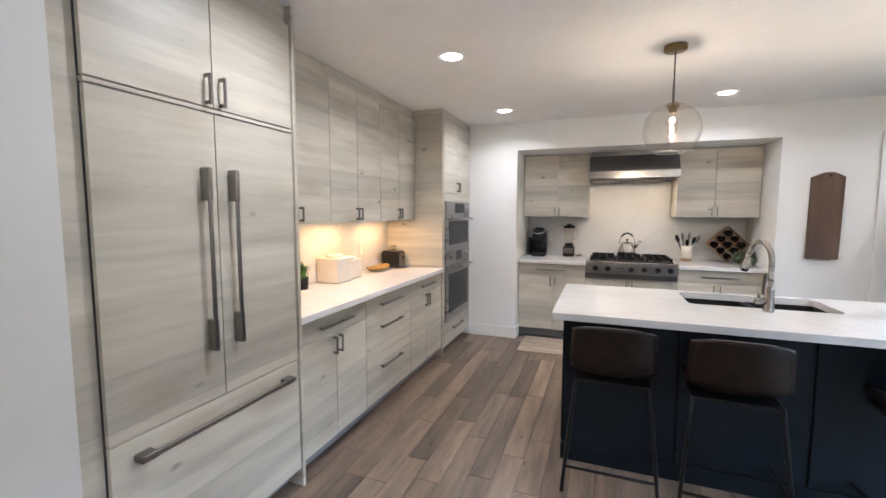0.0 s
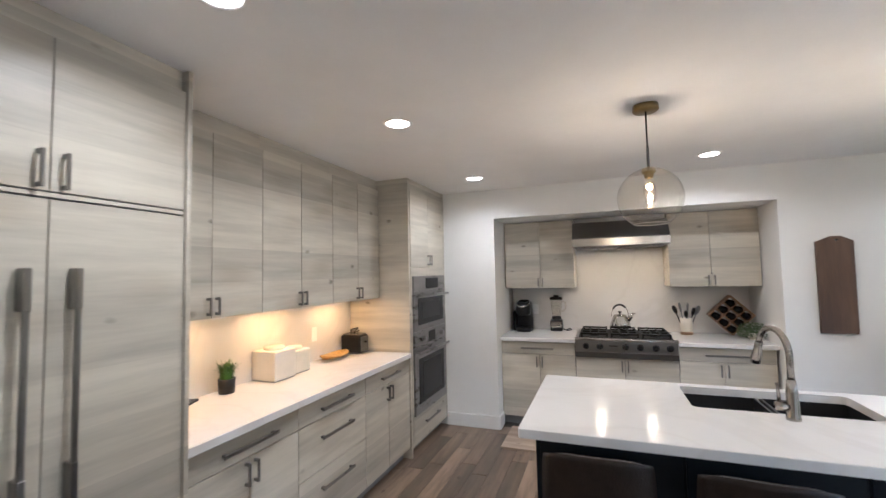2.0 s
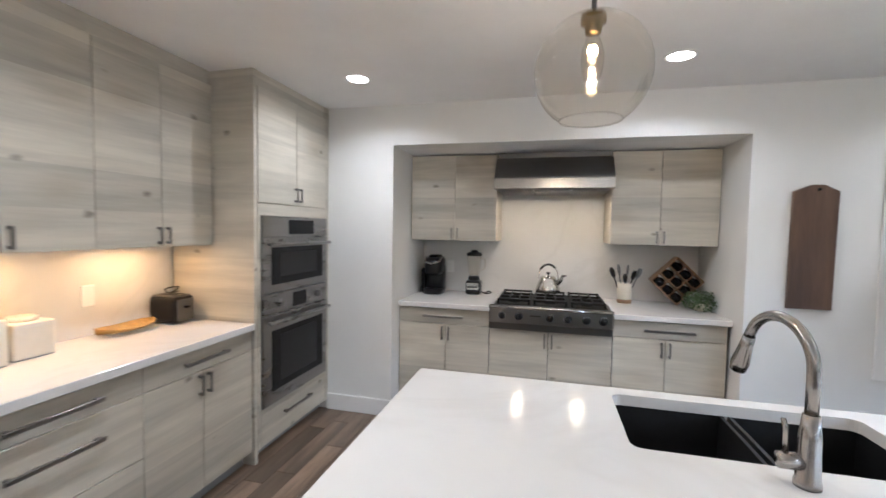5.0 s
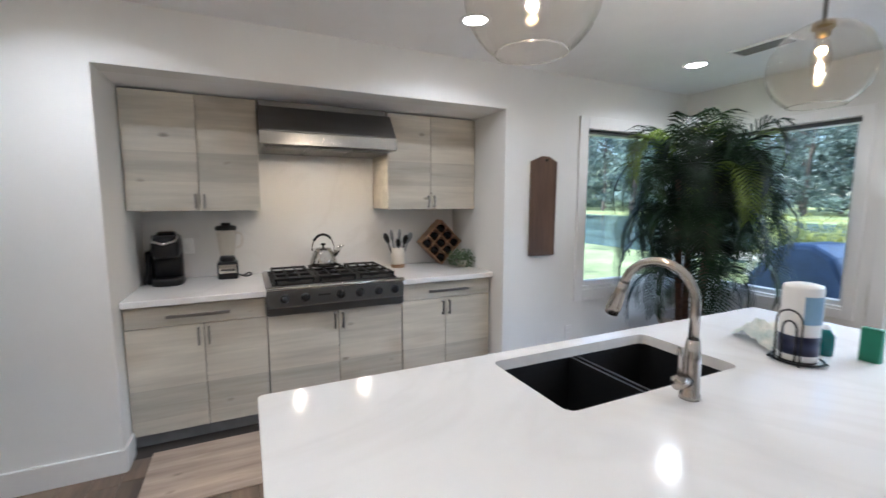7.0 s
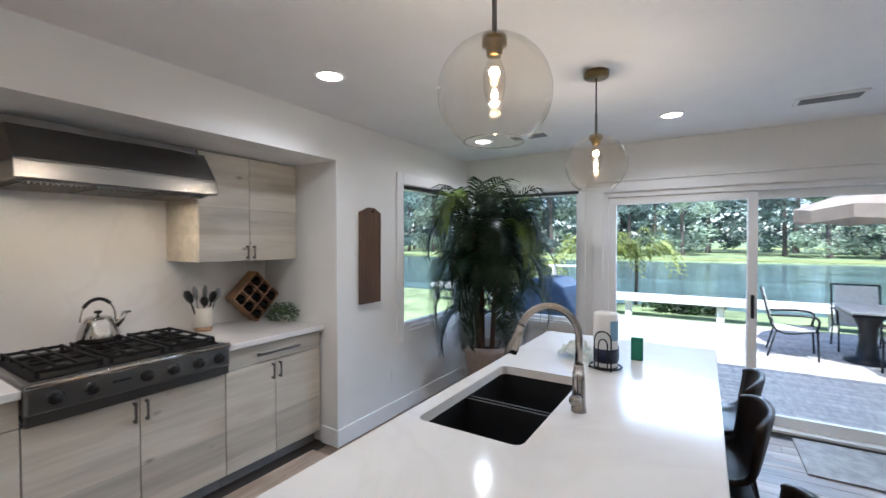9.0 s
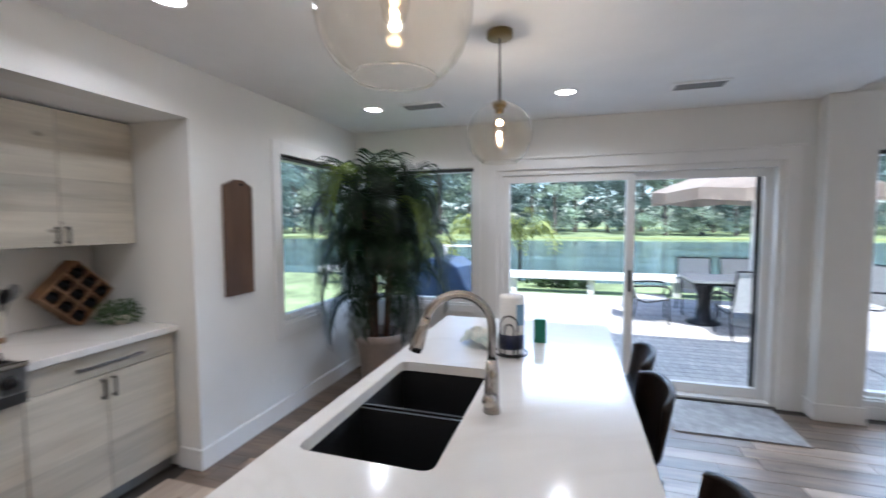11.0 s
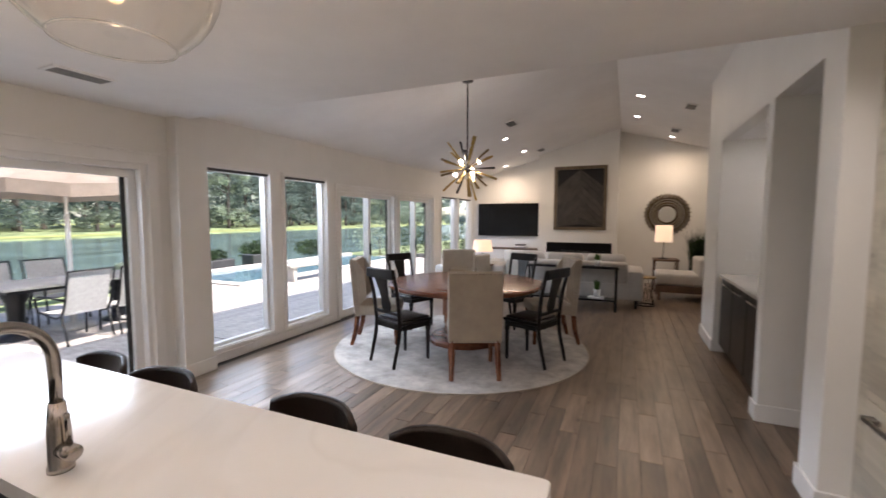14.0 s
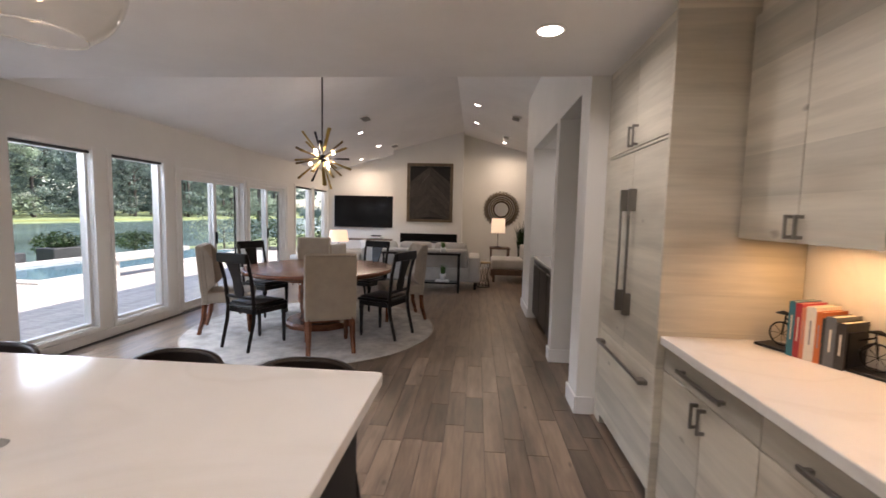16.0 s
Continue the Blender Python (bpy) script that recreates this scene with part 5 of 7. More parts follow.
# ---- things on the island ----
C3 = 0.9265
ph = thing("paper_towel_holder", "black wire paper towel holder with a wrapped roll", "paper towel holder", (1.64, 3.55, C3))
px, py = 1.64, 3.55
part("base", tube([(px + math.cos(k * math.tau / 28) * 0.078, py + math.sin(k * math.tau / 28) * 0.078, C3 + 0.008) for k in range(28)], 0.0045, 6, closed=True), BLACK, ph, "black wire base ring", True)
part("base_tray", lathe([(0, 0.006), (0.06, 0.006), (0.06, 0.011), (0, 0.011)], px, py, C3, 24), BLACK, ph, "", True)
for k in range(4):
    a = k * math.tau / 4 + 0.5
    part("foot", tube([(px + math.cos(a) * 0.078, py + math.sin(a) * 0.078, C3 + 0.008), (px + math.cos(a) * 0.085, py + math.sin(a) * 0.085, C3)], 0.005, 6), BLACK, ph)
roll = part("paper_roll", lathe([(0.018, 0.012), (0.058, 0.012), (0.06, 0.02), (0.06, 0.275), (0.056, 0.285), (0.03, 0.292), (0.0, 0.29)], px, py, C3, 28), TRIM, ph, "white wrapped paper roll", True)
WRAPB = mat("blue_wrapper_print", (0.25, 0.42, 0.60), 0.3)
NAVYP = mat("navy_wrapper_print", (0.012, 0.018, 0.06), 0.3)
part("wrapper_band", lathe([(0.0606, 0.035), (0.0612, 0.035), (0.0612, 0.105), (0.0606, 0.105)], px, py, C3, 28), NAVYP, roll, "navy printed band", True)
bm = bmesh.new()
for k in range(6):
    a0, a1 = radians(212 + k * 11), radians(223 + k * 11)
    v = [bm.verts.new((px + math.cos(a) * 0.0615, py + math.sin(a) * 0.0615, C3 + z)) for a, z in ((a0, 0.15), (a1, 0.15), (a1, 0.25), (a0, 0.25))]
    bm.faces.new(v)
part("wrapper_label", bm, WRAPB, roll, "pale blue printed label")
arch = [(px - 0.066, py - 0.022, C3 + 0.01), (px - 0.068, py - 0.022, C3 + 0.13)] + [(px - 0.07, py + 0.022 * -math.cos(radians(a)), C3 + 0.13 + 0.03 * math.sin(radians(a))) for a in range(20, 170, 25)] + [(px - 0.068, py + 0.022, C3 + 0.13), (px - 0.066, py + 0.022, C3 + 0.01)]
part("wire_arm", tube(arch, 0.0035, 6), BLACK, ph, "black wire arm", True)
arch2 = [(px - 0.07, py - 0.04, C3 + 0.01), (px - 0.072, py - 0.04, C3 + 0.16)] + [(px - 0.074, py + 0.04 * -math.cos(radians(a)), C3 + 0.16 + 0.04 * math.sin(radians(a))) for a in range(20, 170, 25)] + [(px - 0.072, py + 0.04, C3 + 0.16), (px - 0.07, py + 0.04, C3 + 0.01)]
part("wire_arm", tube(arch2, 0.0035, 6), BLACK, ph, "black wire arm", True)
TEAL = mat("teal_plastic", (0.01, 0.16, 0.16), 0.25)
GREENB = mat("green_printed_card", (0.01, 0.16, 0.09), 0.5)
sb = thing("soap_bottle", "small teal liquid soap bottle", "bottle", (1.81, 3.54, C3))
part("bottle", lathe([(0, 0), (0.026, 0), (0.028, 0.01), (0.028, 0.075), (0.014, 0.095), (0.012, 0.1), (0, 0.1)], 1.81, 3.54, C3, 18), TEAL, sb, "", True)
part("cap", lathe([(0.012, 0.1), (0.012, 0.118), (0, 0.12)], 1.81, 3.54, C3, 14), TRIM, sb, "white cap", True)
solo("small_box", box(1.86, 1.89, 3.40, 3.46, C3, C3 + 0.125, 0.002), GREENB, "small upright green box on the island", "box")
bm = bmesh.new()
n = 18
CLOTHS = mat("white_and_teal_cloth", (0.66, 0.63, 0.57), 0.9, vary=0.25, scale=14, bump=0.4, fine=260, colour2=(0.34, 0.44, 0.42))
grid = []
for i in range(n + 1):
    row = []
    for j in range(n + 1):
        a, b = i / n * 2 - 1, j / n * 2 - 1
        f = max(0.0, 1 - (a * a + b * b) * 0.6)
        h = 0.085 * f * (0.5 + 1.1 * abs(noise.noise(Vector((a * 3.6, b * 3.6, 3.0))))) + 0.018 * noise.noise(Vector((a * 7, b * 7, 1))) + 0.012
        row.append(bm.verts.new((1.76 + a * 0.075 + 0.05 * b, 3.72 + b * 0.10 - 0.02 * a, C3 + max(0.003, h))))
    grid.append(row)
for i in range(n):
    for j in range(n):
        bm.faces.new((grid[i][j], grid[i + 1][j], grid[i + 1][j + 1], grid[i][j + 1]))
bmesh.ops.recalc_face_normals(bm, faces=bm.faces)
solo("folded_cloth", bm, CLOTHS, "crumpled white and teal kitchen cloths on the island", "cloth", smooth=True)

# mats
solo("kitchen_mat", box(-0.74, 1.5, 5.06, 5.62, 0.001, 0.011, 0.004), laminate("wood_print_mat", (0.7, 6, 6), (0.50, 0.40, 0.31), (0.34, 0.26, 0.2), 0.6, 0.0), "wood-print kitchen mat before the range", "mat")
solo("door_mat", box(3.04, 3.66, 1.68, 2.52, 0.001, 0.012, 0.004), MATFAB, "pale grey mat inside the patio door", "mat")

# ---- potted palm in the corner ----
def frond(bm, base, a, length, rise, droop, rnd, pairs=22, leaf=0.2, w=0.03):
    """One feathered palm leaf: an arching midrib with hanging leaflets."""
    d = Vector((math.cos(a), math.sin(a), 0))
    s = Vector((-d.y, d.x, 0))
    pts = []
    for k in range(pairs + 1):
        t = k / pairs
        pts.append(Vector(base) + d * length * (t - 0.12 * t * t) + Vector((0, 0, rise * math.sin(min(1, t * 1.25) * math.pi * 0.5) - droop * t * t * t)))
    tube(pts, [0.006 * (1 - 0.8 * k / pairs) for k in range(pairs + 1)], 4, bm)
    for k in range(2, pairs + 1):
        t = k / pairs
        L = leaf * (0.55 + 0.75 * math.sin(math.pi * min(1, 0.15 + t * 0.8))) * rnd.uniform(0.85, 1.1)
        for sg in (-1, 1):
            o = (s * sg * rnd.uniform(0.55, 0.8) + d * rnd.uniform(0.45, 0.8) + Vector((0, 0, rnd.uniform(-0.05, 0.15)))).normalized()
            p0, p1 = pts[k], pts[k] + o * L * 0.55
            p2 = pts[k] + o * L * 0.85 + Vector((0, 0, -L * rnd.uniform(0.12, 0.38)))
            g = d * w / 2
            v = [bm.verts.new(q) for q in (p0 - g * 0.5, p0 + g * 0.5, p1 + g, p1 - g, p2)]
            bm.faces.new(v[:4])
            bm.faces.new((v[3], v[2], v[4]))
    return bm


def palm_leaf(bm, base, a, length, rise, droop, rnd, pairs=28, leaf=0.18, w=0.021):
    """An arching palm leaf with close, stiff leaflets that point outward and bend over at the tips."""
    d = Vector((math.cos(a), math.sin(a), 0))
    s = Vector((-d.y, d.x, 0))
    pts = []
    for k in range(pairs + 1):
        t = k / pairs
        pts.append(Vector(base) + d * length * math.sin(t * 1.75) / math.sin(1.5) + Vector((0, 0, rise * math.sin(min(1, t * 1.9) * math.pi / 2) - droop * max(0.0, t - 0.25) ** 1.7)))
    tube(pts, [0.005 * (1 - 0.75 * k / pairs) for k in range(pairs + 1)], 4, bm)
    for k in range(4, pairs + 1):
        t = k / pairs
        along = (pts[k] - pts[k - 1]).normalized()
        L = leaf * (0.45 + 0.75 * math.sin(math.pi * (0.12 + 0.8 * t))) * rnd.uniform(0.9, 1.1)
        for sg in (-1, 1):
            o = (s * sg * (1.0 - 0.45 * t) + along * (0.3 + 0.6 * t) + Vector((0, 0, 0.10))).normalized()
            p0, p1 = pts[k], pts[k] + o * L * 0.55
            p2 = pts[k] + o * L * 0.92 + Vector((0, 0, -L * rnd.uniform(0.10, 0.24)))
            g = along * w / 2
            v = [bm.verts.new(q) for q in (p0 - g * 0.6, p0 + g * 0.6, p1 + g, p1 - g, p2)]
            bm.faces.new(v[:4])
            bm.faces.new((v[3], v[2], v[4]))
    return bm


PX, PY = 3.17, 4.99
palm = thing("potted_palm", "tall green artificial palm in a beige planter", "palm plant", (PX, PY, 0))
TERRA = mat("beige_planter", (0.44, 0.36, 0.30), 0.6, vary=0.12, scale=4, bump=0.1)
SOIL = mat("dark_soil", (0.05, 0.035, 0.025), 0.95, vary=0.4, scale=30, bump=0.6)
part("planter", lathe([(0, 0), (0.15, 0), (0.16, 0.02), (0.215, 0.47), (0.24, 0.48), (0.245, 0.54), (0.235, 0.55), (0.21, 0.545), (0.195, 0.45), (0, 0.45)], PX, PY, 0, 36), TERRA, palm, "beige rolled-rim planter", True)
part("soil", lathe([(0, 0.475), (0.1, 0.48), (0.2, 0.47), (0.2, 0.46)], PX, PY, 0, 24), SOIL, palm)
BARK = mat("palm_bark", (0.13, 0.06, 0.035), 0.8, vary=0.4, scale=20, stretch=(1, 1, 4), bump=0.4)
pr = random.Random(4)
for tx, ty, hx, hy, hz in ((-0.07, 0.04, -0.14, 0.08, 1.74), (0.08, -0.03, 0.10, -0.10, 1.70), (0.0, -0.06, -0.05, -0.15, 1.44), (0.02, 0.05, 0.0, 0.05, 1.22)):
    top = Vector((PX + hx, PY + hy, hz))
    part("trunk", tube(curve_pts([(PX + tx, PY + ty, 0.46), (PX + (tx + hx) / 2, PY + (ty + hy) / 2, 0.46 + (hz - 0.46) / 2), top], 6), [0.026] * 10 + [0.02] * 3, 10), BARK, palm, "reddish brown stem", True)
    for tier, (drop, rise, count) in enumerate(((0.0, 0.38, 10), (0.18, 0.27, 9), (0.40, 0.16, 8))):
        for k in range(count):
            a = k * math.tau / count + tier * 0.5 + hx * 9 + pr.uniform(-0.25, 0.25)
            L = (0.43 if tier else 0.39) * pr.uniform(0.85, 1.12)
            if math.cos(a) < 0.3 and math.sin(a) < 0.6:
                L *= 1.22      # longer on the side away from the windows
            tip = (top.x + L * math.cos(a), top.y + L * math.sin(a))
            if tip[0] > 3.62:
                L *= max(0.4, (3.62 - top.x) / (tip[0] - top.x))
            if tip[1] > 5.44:
                L *= max(0.4, (5.44 - top.y) / (tip[1] - top.y))
            young = tier == 0 and k % 5 == 2 and hz > 1.3
            bm = palm_leaf(bmesh.new(), (top.x, top.y, hz - drop), a, L, rise * pr.uniform(0.75, 1.2), pr.uniform(0.45, 0.72), pr)
            part("leaf", bm, LEAFLIGHT if young else LEAF, palm, "yellow-green feathered leaf" if young else "dark green feathered leaf")

# ---- dining ----
TX, TY = 1.55, -0.88
rug = thing("round_rug", "pale grey woven round rug under the dining table", "rug", (TX, -0.72, 0))
part("woven_top", lathe([(0, 0.012), (1.50, 0.012), (1.52, 0.008), (1.53, 0.001)], TX, -0.72, 0, 96), RUG, rug)
part("border", tube([(TX + 1.525 * math.cos(k * math.tau / 96), -0.72 + 1.525 * math.sin(k * math.tau / 96), 0.007) for k in range(96)], 0.007, 6, closed=True), LINEN, rug, "pale bound edge", True)
RZ = 0.0125
tb = thing("dining_table", "round red-brown cherry wood pedestal dining table", "table", (TX, TY, RZ))
part("tabletop", lathe([(0, 0.70), (0.93, 0.70), (0.965, 0.715), (0.975, 0.735), (0.965, 0.752), (0.94, 0.758), (0, 0.758)], TX, TY, RZ, 72), CHERRY, tb, "", True)
part("apron", lathe([(0.62, 0.70), (0.62, 0.63), (0.58, 0.63), (0.58, 0.70)], TX, TY, RZ, 48), CHERRY, tb, "", True)
part("pedestal", lathe([(0.30, 0.06), (0.26, 0.10), (0.25, 0.55), (0.31, 0.63), (0.33, 0.70)], TX, TY, RZ, 12), CHERRY, tb, "faceted pedestal")
part("plinth", lathe([(0, 0), (0.46, 0), (0.46, 0.04), (0.43, 0.07), (0, 0.07)], TX, TY, RZ, 12), CHERRY, tb, "dark base plinth")
dish = thing("glass_bowl", "small clear glass bowl on the dining table", "bowl", (TX + 0.05, TY - 0.05, RZ + 0.758))
part("bowl", lathe([(0, 0.004), (0.07, 0.004), (0.14, 0.05), (0.175, 0.12), (0.18, 0.16)], TX + 0.05, TY - 0.05, RZ + 0.758, 28), CLEAR, dish, "", True)
part("filling", lathe([(0, 0.085), (0.08, 0.08), (0.13, 0.055), (0.07, 0.011), (0, 0.011)], TX + 0.05, TY - 0.05, RZ + 0.758, 20), CORK, dish, "brown decorative filling", True)


def curved_leg(parent, x, y, h, dx, dy, w, material, label=""):
    bm = tube([(x, y, h), (x + dx * 0.25, y + dy * 0.25, h * 0.5), (x + dx, y + dy, 0)], [w, w * 0.9, w * 0.7], 4)
    part("leg", bm, material, parent, label, local=True)


def build_parsons(m):
    c = thing("upholstered_dining_chair", "cream linen dining chair with nailhead trim and wooden legs", "chair", (0, 0, 0), "upholstered chairs round the table")
    part("seat", box(-0.255, 0.255, -0.24, 0.27, 0.37, 0.50, 0.025, seg=3), LINEN, c, "", True, local=True)
    bm = slab([(-0.275, 0.36), (-0.205, 0.36), (-0.215, 0.6), (-0.25, 1.05), (-0.315, 1.06), (-0.335, 1.04), (-0.30, 0.6)], -0.26, 0.26, axis="x", bevel=0.012)
    back = part("backrest", bm, LINEN, c, local=True)
    part("wing", slab([(-0.21, 0.52), (-0.13, 0.60), (-0.15, 0.9), (-0.235, 1.03), (-0.25, 1.03)], -0.262, -0.225, axis="x", bevel=0.008), LINEN, c, local=True)
    part("wing", slab([(-0.21, 0.52), (-0.13, 0.60), (-0.15, 0.9), (-0.235, 1.03), (-0.25, 1.03)], 0.225, 0.262, axis="x", bevel=0.008), LINEN, c, local=True)
    nails = bmesh.new()
    def nail(p):
        bmesh.ops.create_icosphere(nails, subdivisions=1, radius=0.0065, matrix=Matrix.Translation(p))
    for k in range(15):
        x = -0.245 + k * 0.035
        nail((x, -0.337, 1.035))
        nail((x, -0.279, 0.375))
    for k in range(18):
        z = 0.40 + k * 0.036
        y = -0.275 - 0.05 * max(0, (z - 0.4) / 0.65)
        for s in (-1, 1):
            nail((s * 0.262, y + 0.03, z))
    tagged(part("nailheads", nails, DARKSTEEL, back, "dark nailhead trim", True, local=True), kind="stuff")
    for s in (-1, 1):
        curved_leg(c, s * 0.22, -0.25, 0.38, s * 0.01, -0.07, 0.032, CHERRY, "reddish wooden leg")
        curved_leg(c, s * 0.22, 0.22, 0.38, 0, 0.01, 0.03, CHERRY, "reddish wooden leg")
    c.matrix_world = m
    return c


def build_splat(m):
    c = thing("wooden_dining_chair", "black painted wooden dining chair with splat back", "chair", (0, 0, 0), "black chairs round the table")
    part("seat", box(-0.23, 0.23, -0.21, 0.24, 0.435, 0.47, 0.014, seg=2), BLACKWOOD, c, local=True)
    part("cushion", box(-0.20, 0.20, -0.17, 0.215, 0.469, 0.492, 0.011, seg=2), LEATHER, c, "dark seat pad", True, local=True)
    part("apron", box(-0.21, 0.21, -0.19, 0.22, 0.38, 0.436), BLACKWOOD, c, local=True)
    for s in (-1, 1):
        bm = tube([(s * 0.20, -0.29, 0.0), (s * 0.20, -0.215, 0.3), (s * 0.20, -0.20, 0.45), (s * 0.205, -0.235, 0.75), (s * 0.215, -0.30, 1.02)], [0.022, 0.026, 0.027, 0.024, 0.022], 4)
        part("back_post", bm, BLACKWOOD, c, local=True)
        bm = lathe([(0.012, 0), (0.018, 0.03), (0.021, 0.2), (0.026, 0.3), (0.02, 0.315), (0.03, 0.34), (0.03, 0.38), (0, 0.38)], s * 0.195, 0.2, 0, 10)
        part("leg", bm, BLACKWOOD, c, "", True, local=True)
    part("top_rail", box(-0.225, 0.225, -0.322, -0.283, 0.93, 1.035, 0.012, seg=2), BLACKWOOD, c, local=True)
    part("lower_rail", box(-0.2, 0.2, -0.225, -0.195, 0.54, 0.575, 0.006), BLACKWOOD, c, local=True)
    bm = bmesh.new()
    rows = []
    for z, w in ((0.56, 0.055), (0.64, 0.075), (0.72, 0.06), (0.82, 0.075), (0.94, 0.10)):
        y = -0.21 - 0.09 * ((z - 0.56) / 0.4) ** 1.4
        rows.append([bm.verts.new((x, yy, z)) for x, yy in ((-w, y), (w, y), (w, y - 0.014), (-w, y - 0.014))])
    for a, b in zip(rows, rows[1:]):
        for k in range(4):
            bm.faces.new((a[k], a[(k + 1) % 4], b[(k + 1) % 4], b[k]))
    bmesh.ops.recalc_face_normals(bm, faces=bm.faces)
    part("splat", bm, BLACKWOOD, c, "shaped back splat", local=True)
    c.matrix_world = m
    return c


def seat_at(deg, r):
    a = radians(deg)
    return pose(TX + r * math.cos(a), TY + r * math.sin(a), RZ, 0, 0, deg + 90)


ch1 = build_parsons(seat_at(115, 1.06))
for d in (24, 205, 295):
    copy_thing(ch1, seat_at(d, 1.08))
ch2 = build_splat(seat_at(69, 1.03))
for d in (158, 249, 339):
    copy_thing(ch2, seat_at(d, 1.02))

# starburst chandelier
CZ = 2.17
HX, HY = 1.48, -0.75
chd = thing("starburst_chandelier", "starburst chandelier with gold and black rods, lit", "chandelier", (HX, HY, roof_z(HX)))
top = roof_z(HX) + 0.03
part("canopy", tube([(HX, HY, top), (HX, HY, top - 0.05)], 0.065, 20), BLACK, chd, "black canopy", True)
part("stem", tube([(HX, HY, top - 0.05), (HX, HY, CZ)], 0.009, 8), BLACK, chd, "black stem", True)
part("hub", lathe([(0, -0.055), (0.04, -0.04), (0.055, 0), (0.04, 0.04), (0, 0.055)], HX, HY, CZ, 16), BLACK, chd, "black hub", True)
gr = random.Random(8)
n = 26
for k in range(n):
    z = 1 - 2 * (k + 0.5) / n
    a = k * 2.39996
    rr = math.sqrt(1 - z * z)
    d = Vector((rr * math.cos(a), rr * math.sin(a), z))
    o = Vector((HX, HY, CZ))
    L = 0.40 if k % 2 else 0.34
    bm = tube([o + d * 0.05, o + d * 0.14], 0.006, 6)
    tube([o + d * 0.13, o + d * 0.15, o + d * L], [0.008, 0.017, 0.027], 4, bm, flat=0.55)
    part("rod", bm, GOLD if k % 2 else BRASS if k % 3 else BLACK, chd, "flat tapering metal rod")
for k in range(6):
    a = k * math.tau / 6 + 0.3
    z = 0.45 if k % 2 else -0.45
    d = Vector((math.cos(a) * 0.89, math.sin(a) * 0.89, z))
    o = Vector((HX, HY, CZ)) + d * 0.16
    b = bmesh.new()
    bmesh.ops.create_icosphere(b, subdivisions=2, radius=0.021, matrix=Matrix.Translation(o))
    part("bulb", b, COLDBULB, chd, "small glowing bulb", True)

# ---- living room ----
tv = thing("television", "large black flat television on the wall", "television", (2.64, SY, 1.08))
part("bezel", box(1.79, 3.50, SY + 0.03, SY + 0.075, 1.08, 1.96, 0.004), BLACK, tv)
part("screen", box(1.805, 3.485, SY + 0.075, SY + 0.078, 1.10, 1.945), mat("television_screen", (0.008, 0.008, 0.009), 0.12, vary=0.1, bump=0, spec=0.12), tv, "dark glossy screen")
part("mount", box(2.4, 2.9, SY + 0.001, SY + 0.03, 1.3, 1.7), BLACK, tv)
ar = thing("framed_art", "large framed dark chevron wood artwork above the fireplace", "artwork", (0.75, -6.61, 1.28))
ARW = laminate("dark_art_wood", (3, 3, 3), (0.055, 0.045, 0.04), (0.02, 0.017, 0.016), 0.35, 0.5, False)
FRW = mat("bronze_frame", (0.16, 0.12, 0.08), 0.4, 0.4, vary=0.2, scale=8)
part("frame", frame_bars("y", -6.62, -6.572, 0.14, 1.36, 1.28, 2.82, 0.075), FRW, ar, "bronze frame")
part("panel", box(0.2, 1.3, -6.618, -6.605, 1.34, 2.76), BLACK, ar)
for k in range(9):
    for s in (-1, 1):
        z = 1.40 + k * 0.16
        pts = [(0.75, z + 0.02), (0.75 + s * 0.53, z - 0.5), (0.75 + s * 0.53, z - 0.35), (0.75, z + 0.17)]
        pts = [(x, min(2.74, max(1.36, zz))) for x, zz in pts]
        if len({p[1] for p in pts}) > 2:
            part("chevron", slab(pts if s > 0 else pts[::-1], -6.604 + 0.0005 * (k % 2), -6.594 + 0.002 * (k % 3), axis="y"), ARW, ar)
fp = thing("linear_fireplace", "long black linear fireplace set in the wall", "fireplace", (0.76, -6.62, 0.74))
part("surround", frame_bars("y", -6.62, -6.60, 0.0, 1.53, 0.72, 0.97, 0.02), BLACK, fp)
part("firebox", box(0.02, 1.51, -6.618, -6.61, 0.74, 0.95), BLACKGLASS, fp, "black glass opening")
tagged(part("pebbles", tufts(bmesh.new(), (0.76, -6.60, 0.765), (0.7, 0.006, 0.012), 120, 0.02, R), GREY, fp), kind="stuff")
mi = thing("sunburst_mirror", "round gold sunburst mirror on the wall", "mirror", (-1.17, SY, 1.66))
part("glass", tube([(-1.17, SY + 0.015, 1.66), (-1.17, SY + 0.03, 1.66)], 0.2, 36), MIRROR, mi, "round mirror glass")
part("ring", tube([(-1.17 + 0.21 * math.cos(k * math.tau / 48), SY + 0.025, 1.66 + 0.21 * math.sin(k * math.tau / 48)) for k in range(48)], 0.025, 8, closed=True), FRW, mi, "", True)
for ring_r in (0.27, 0.325, 0.38):
    part("woven_ring", tube([(-1.17 + ring_r * math.cos(k * math.tau / 48), SY + 0.03, 1.66 + ring_r * math.sin(k * math.tau / 48)) for k in range(48)], 0.029, 6, closed=True, flat=0.6), FRW if ring_r > 0.3 else BRASS, mi, "woven bronze ring", True)
for k in range(64):
    a = k * math.tau / 64
    o, d = Vector((-1.17, SY + 0.02, 1.66)), Vector((math.cos(a), 0, math.sin(a)))
    part("ray", tube([o + d * 0.38, o + d * (0.5 if k % 2 else 0.47)], [0.017, 0.012], 4), FRW if k % 2 else BRASS, mi, "")


def cushion(parent, x0, x1, y0, y1, z0, z1, m=SOFAFAB, name="cushion", r=0.05):
    return part(name, box(x0, x1, y0, y1, z0, z1, r, seg=3), m, parent, "", True)


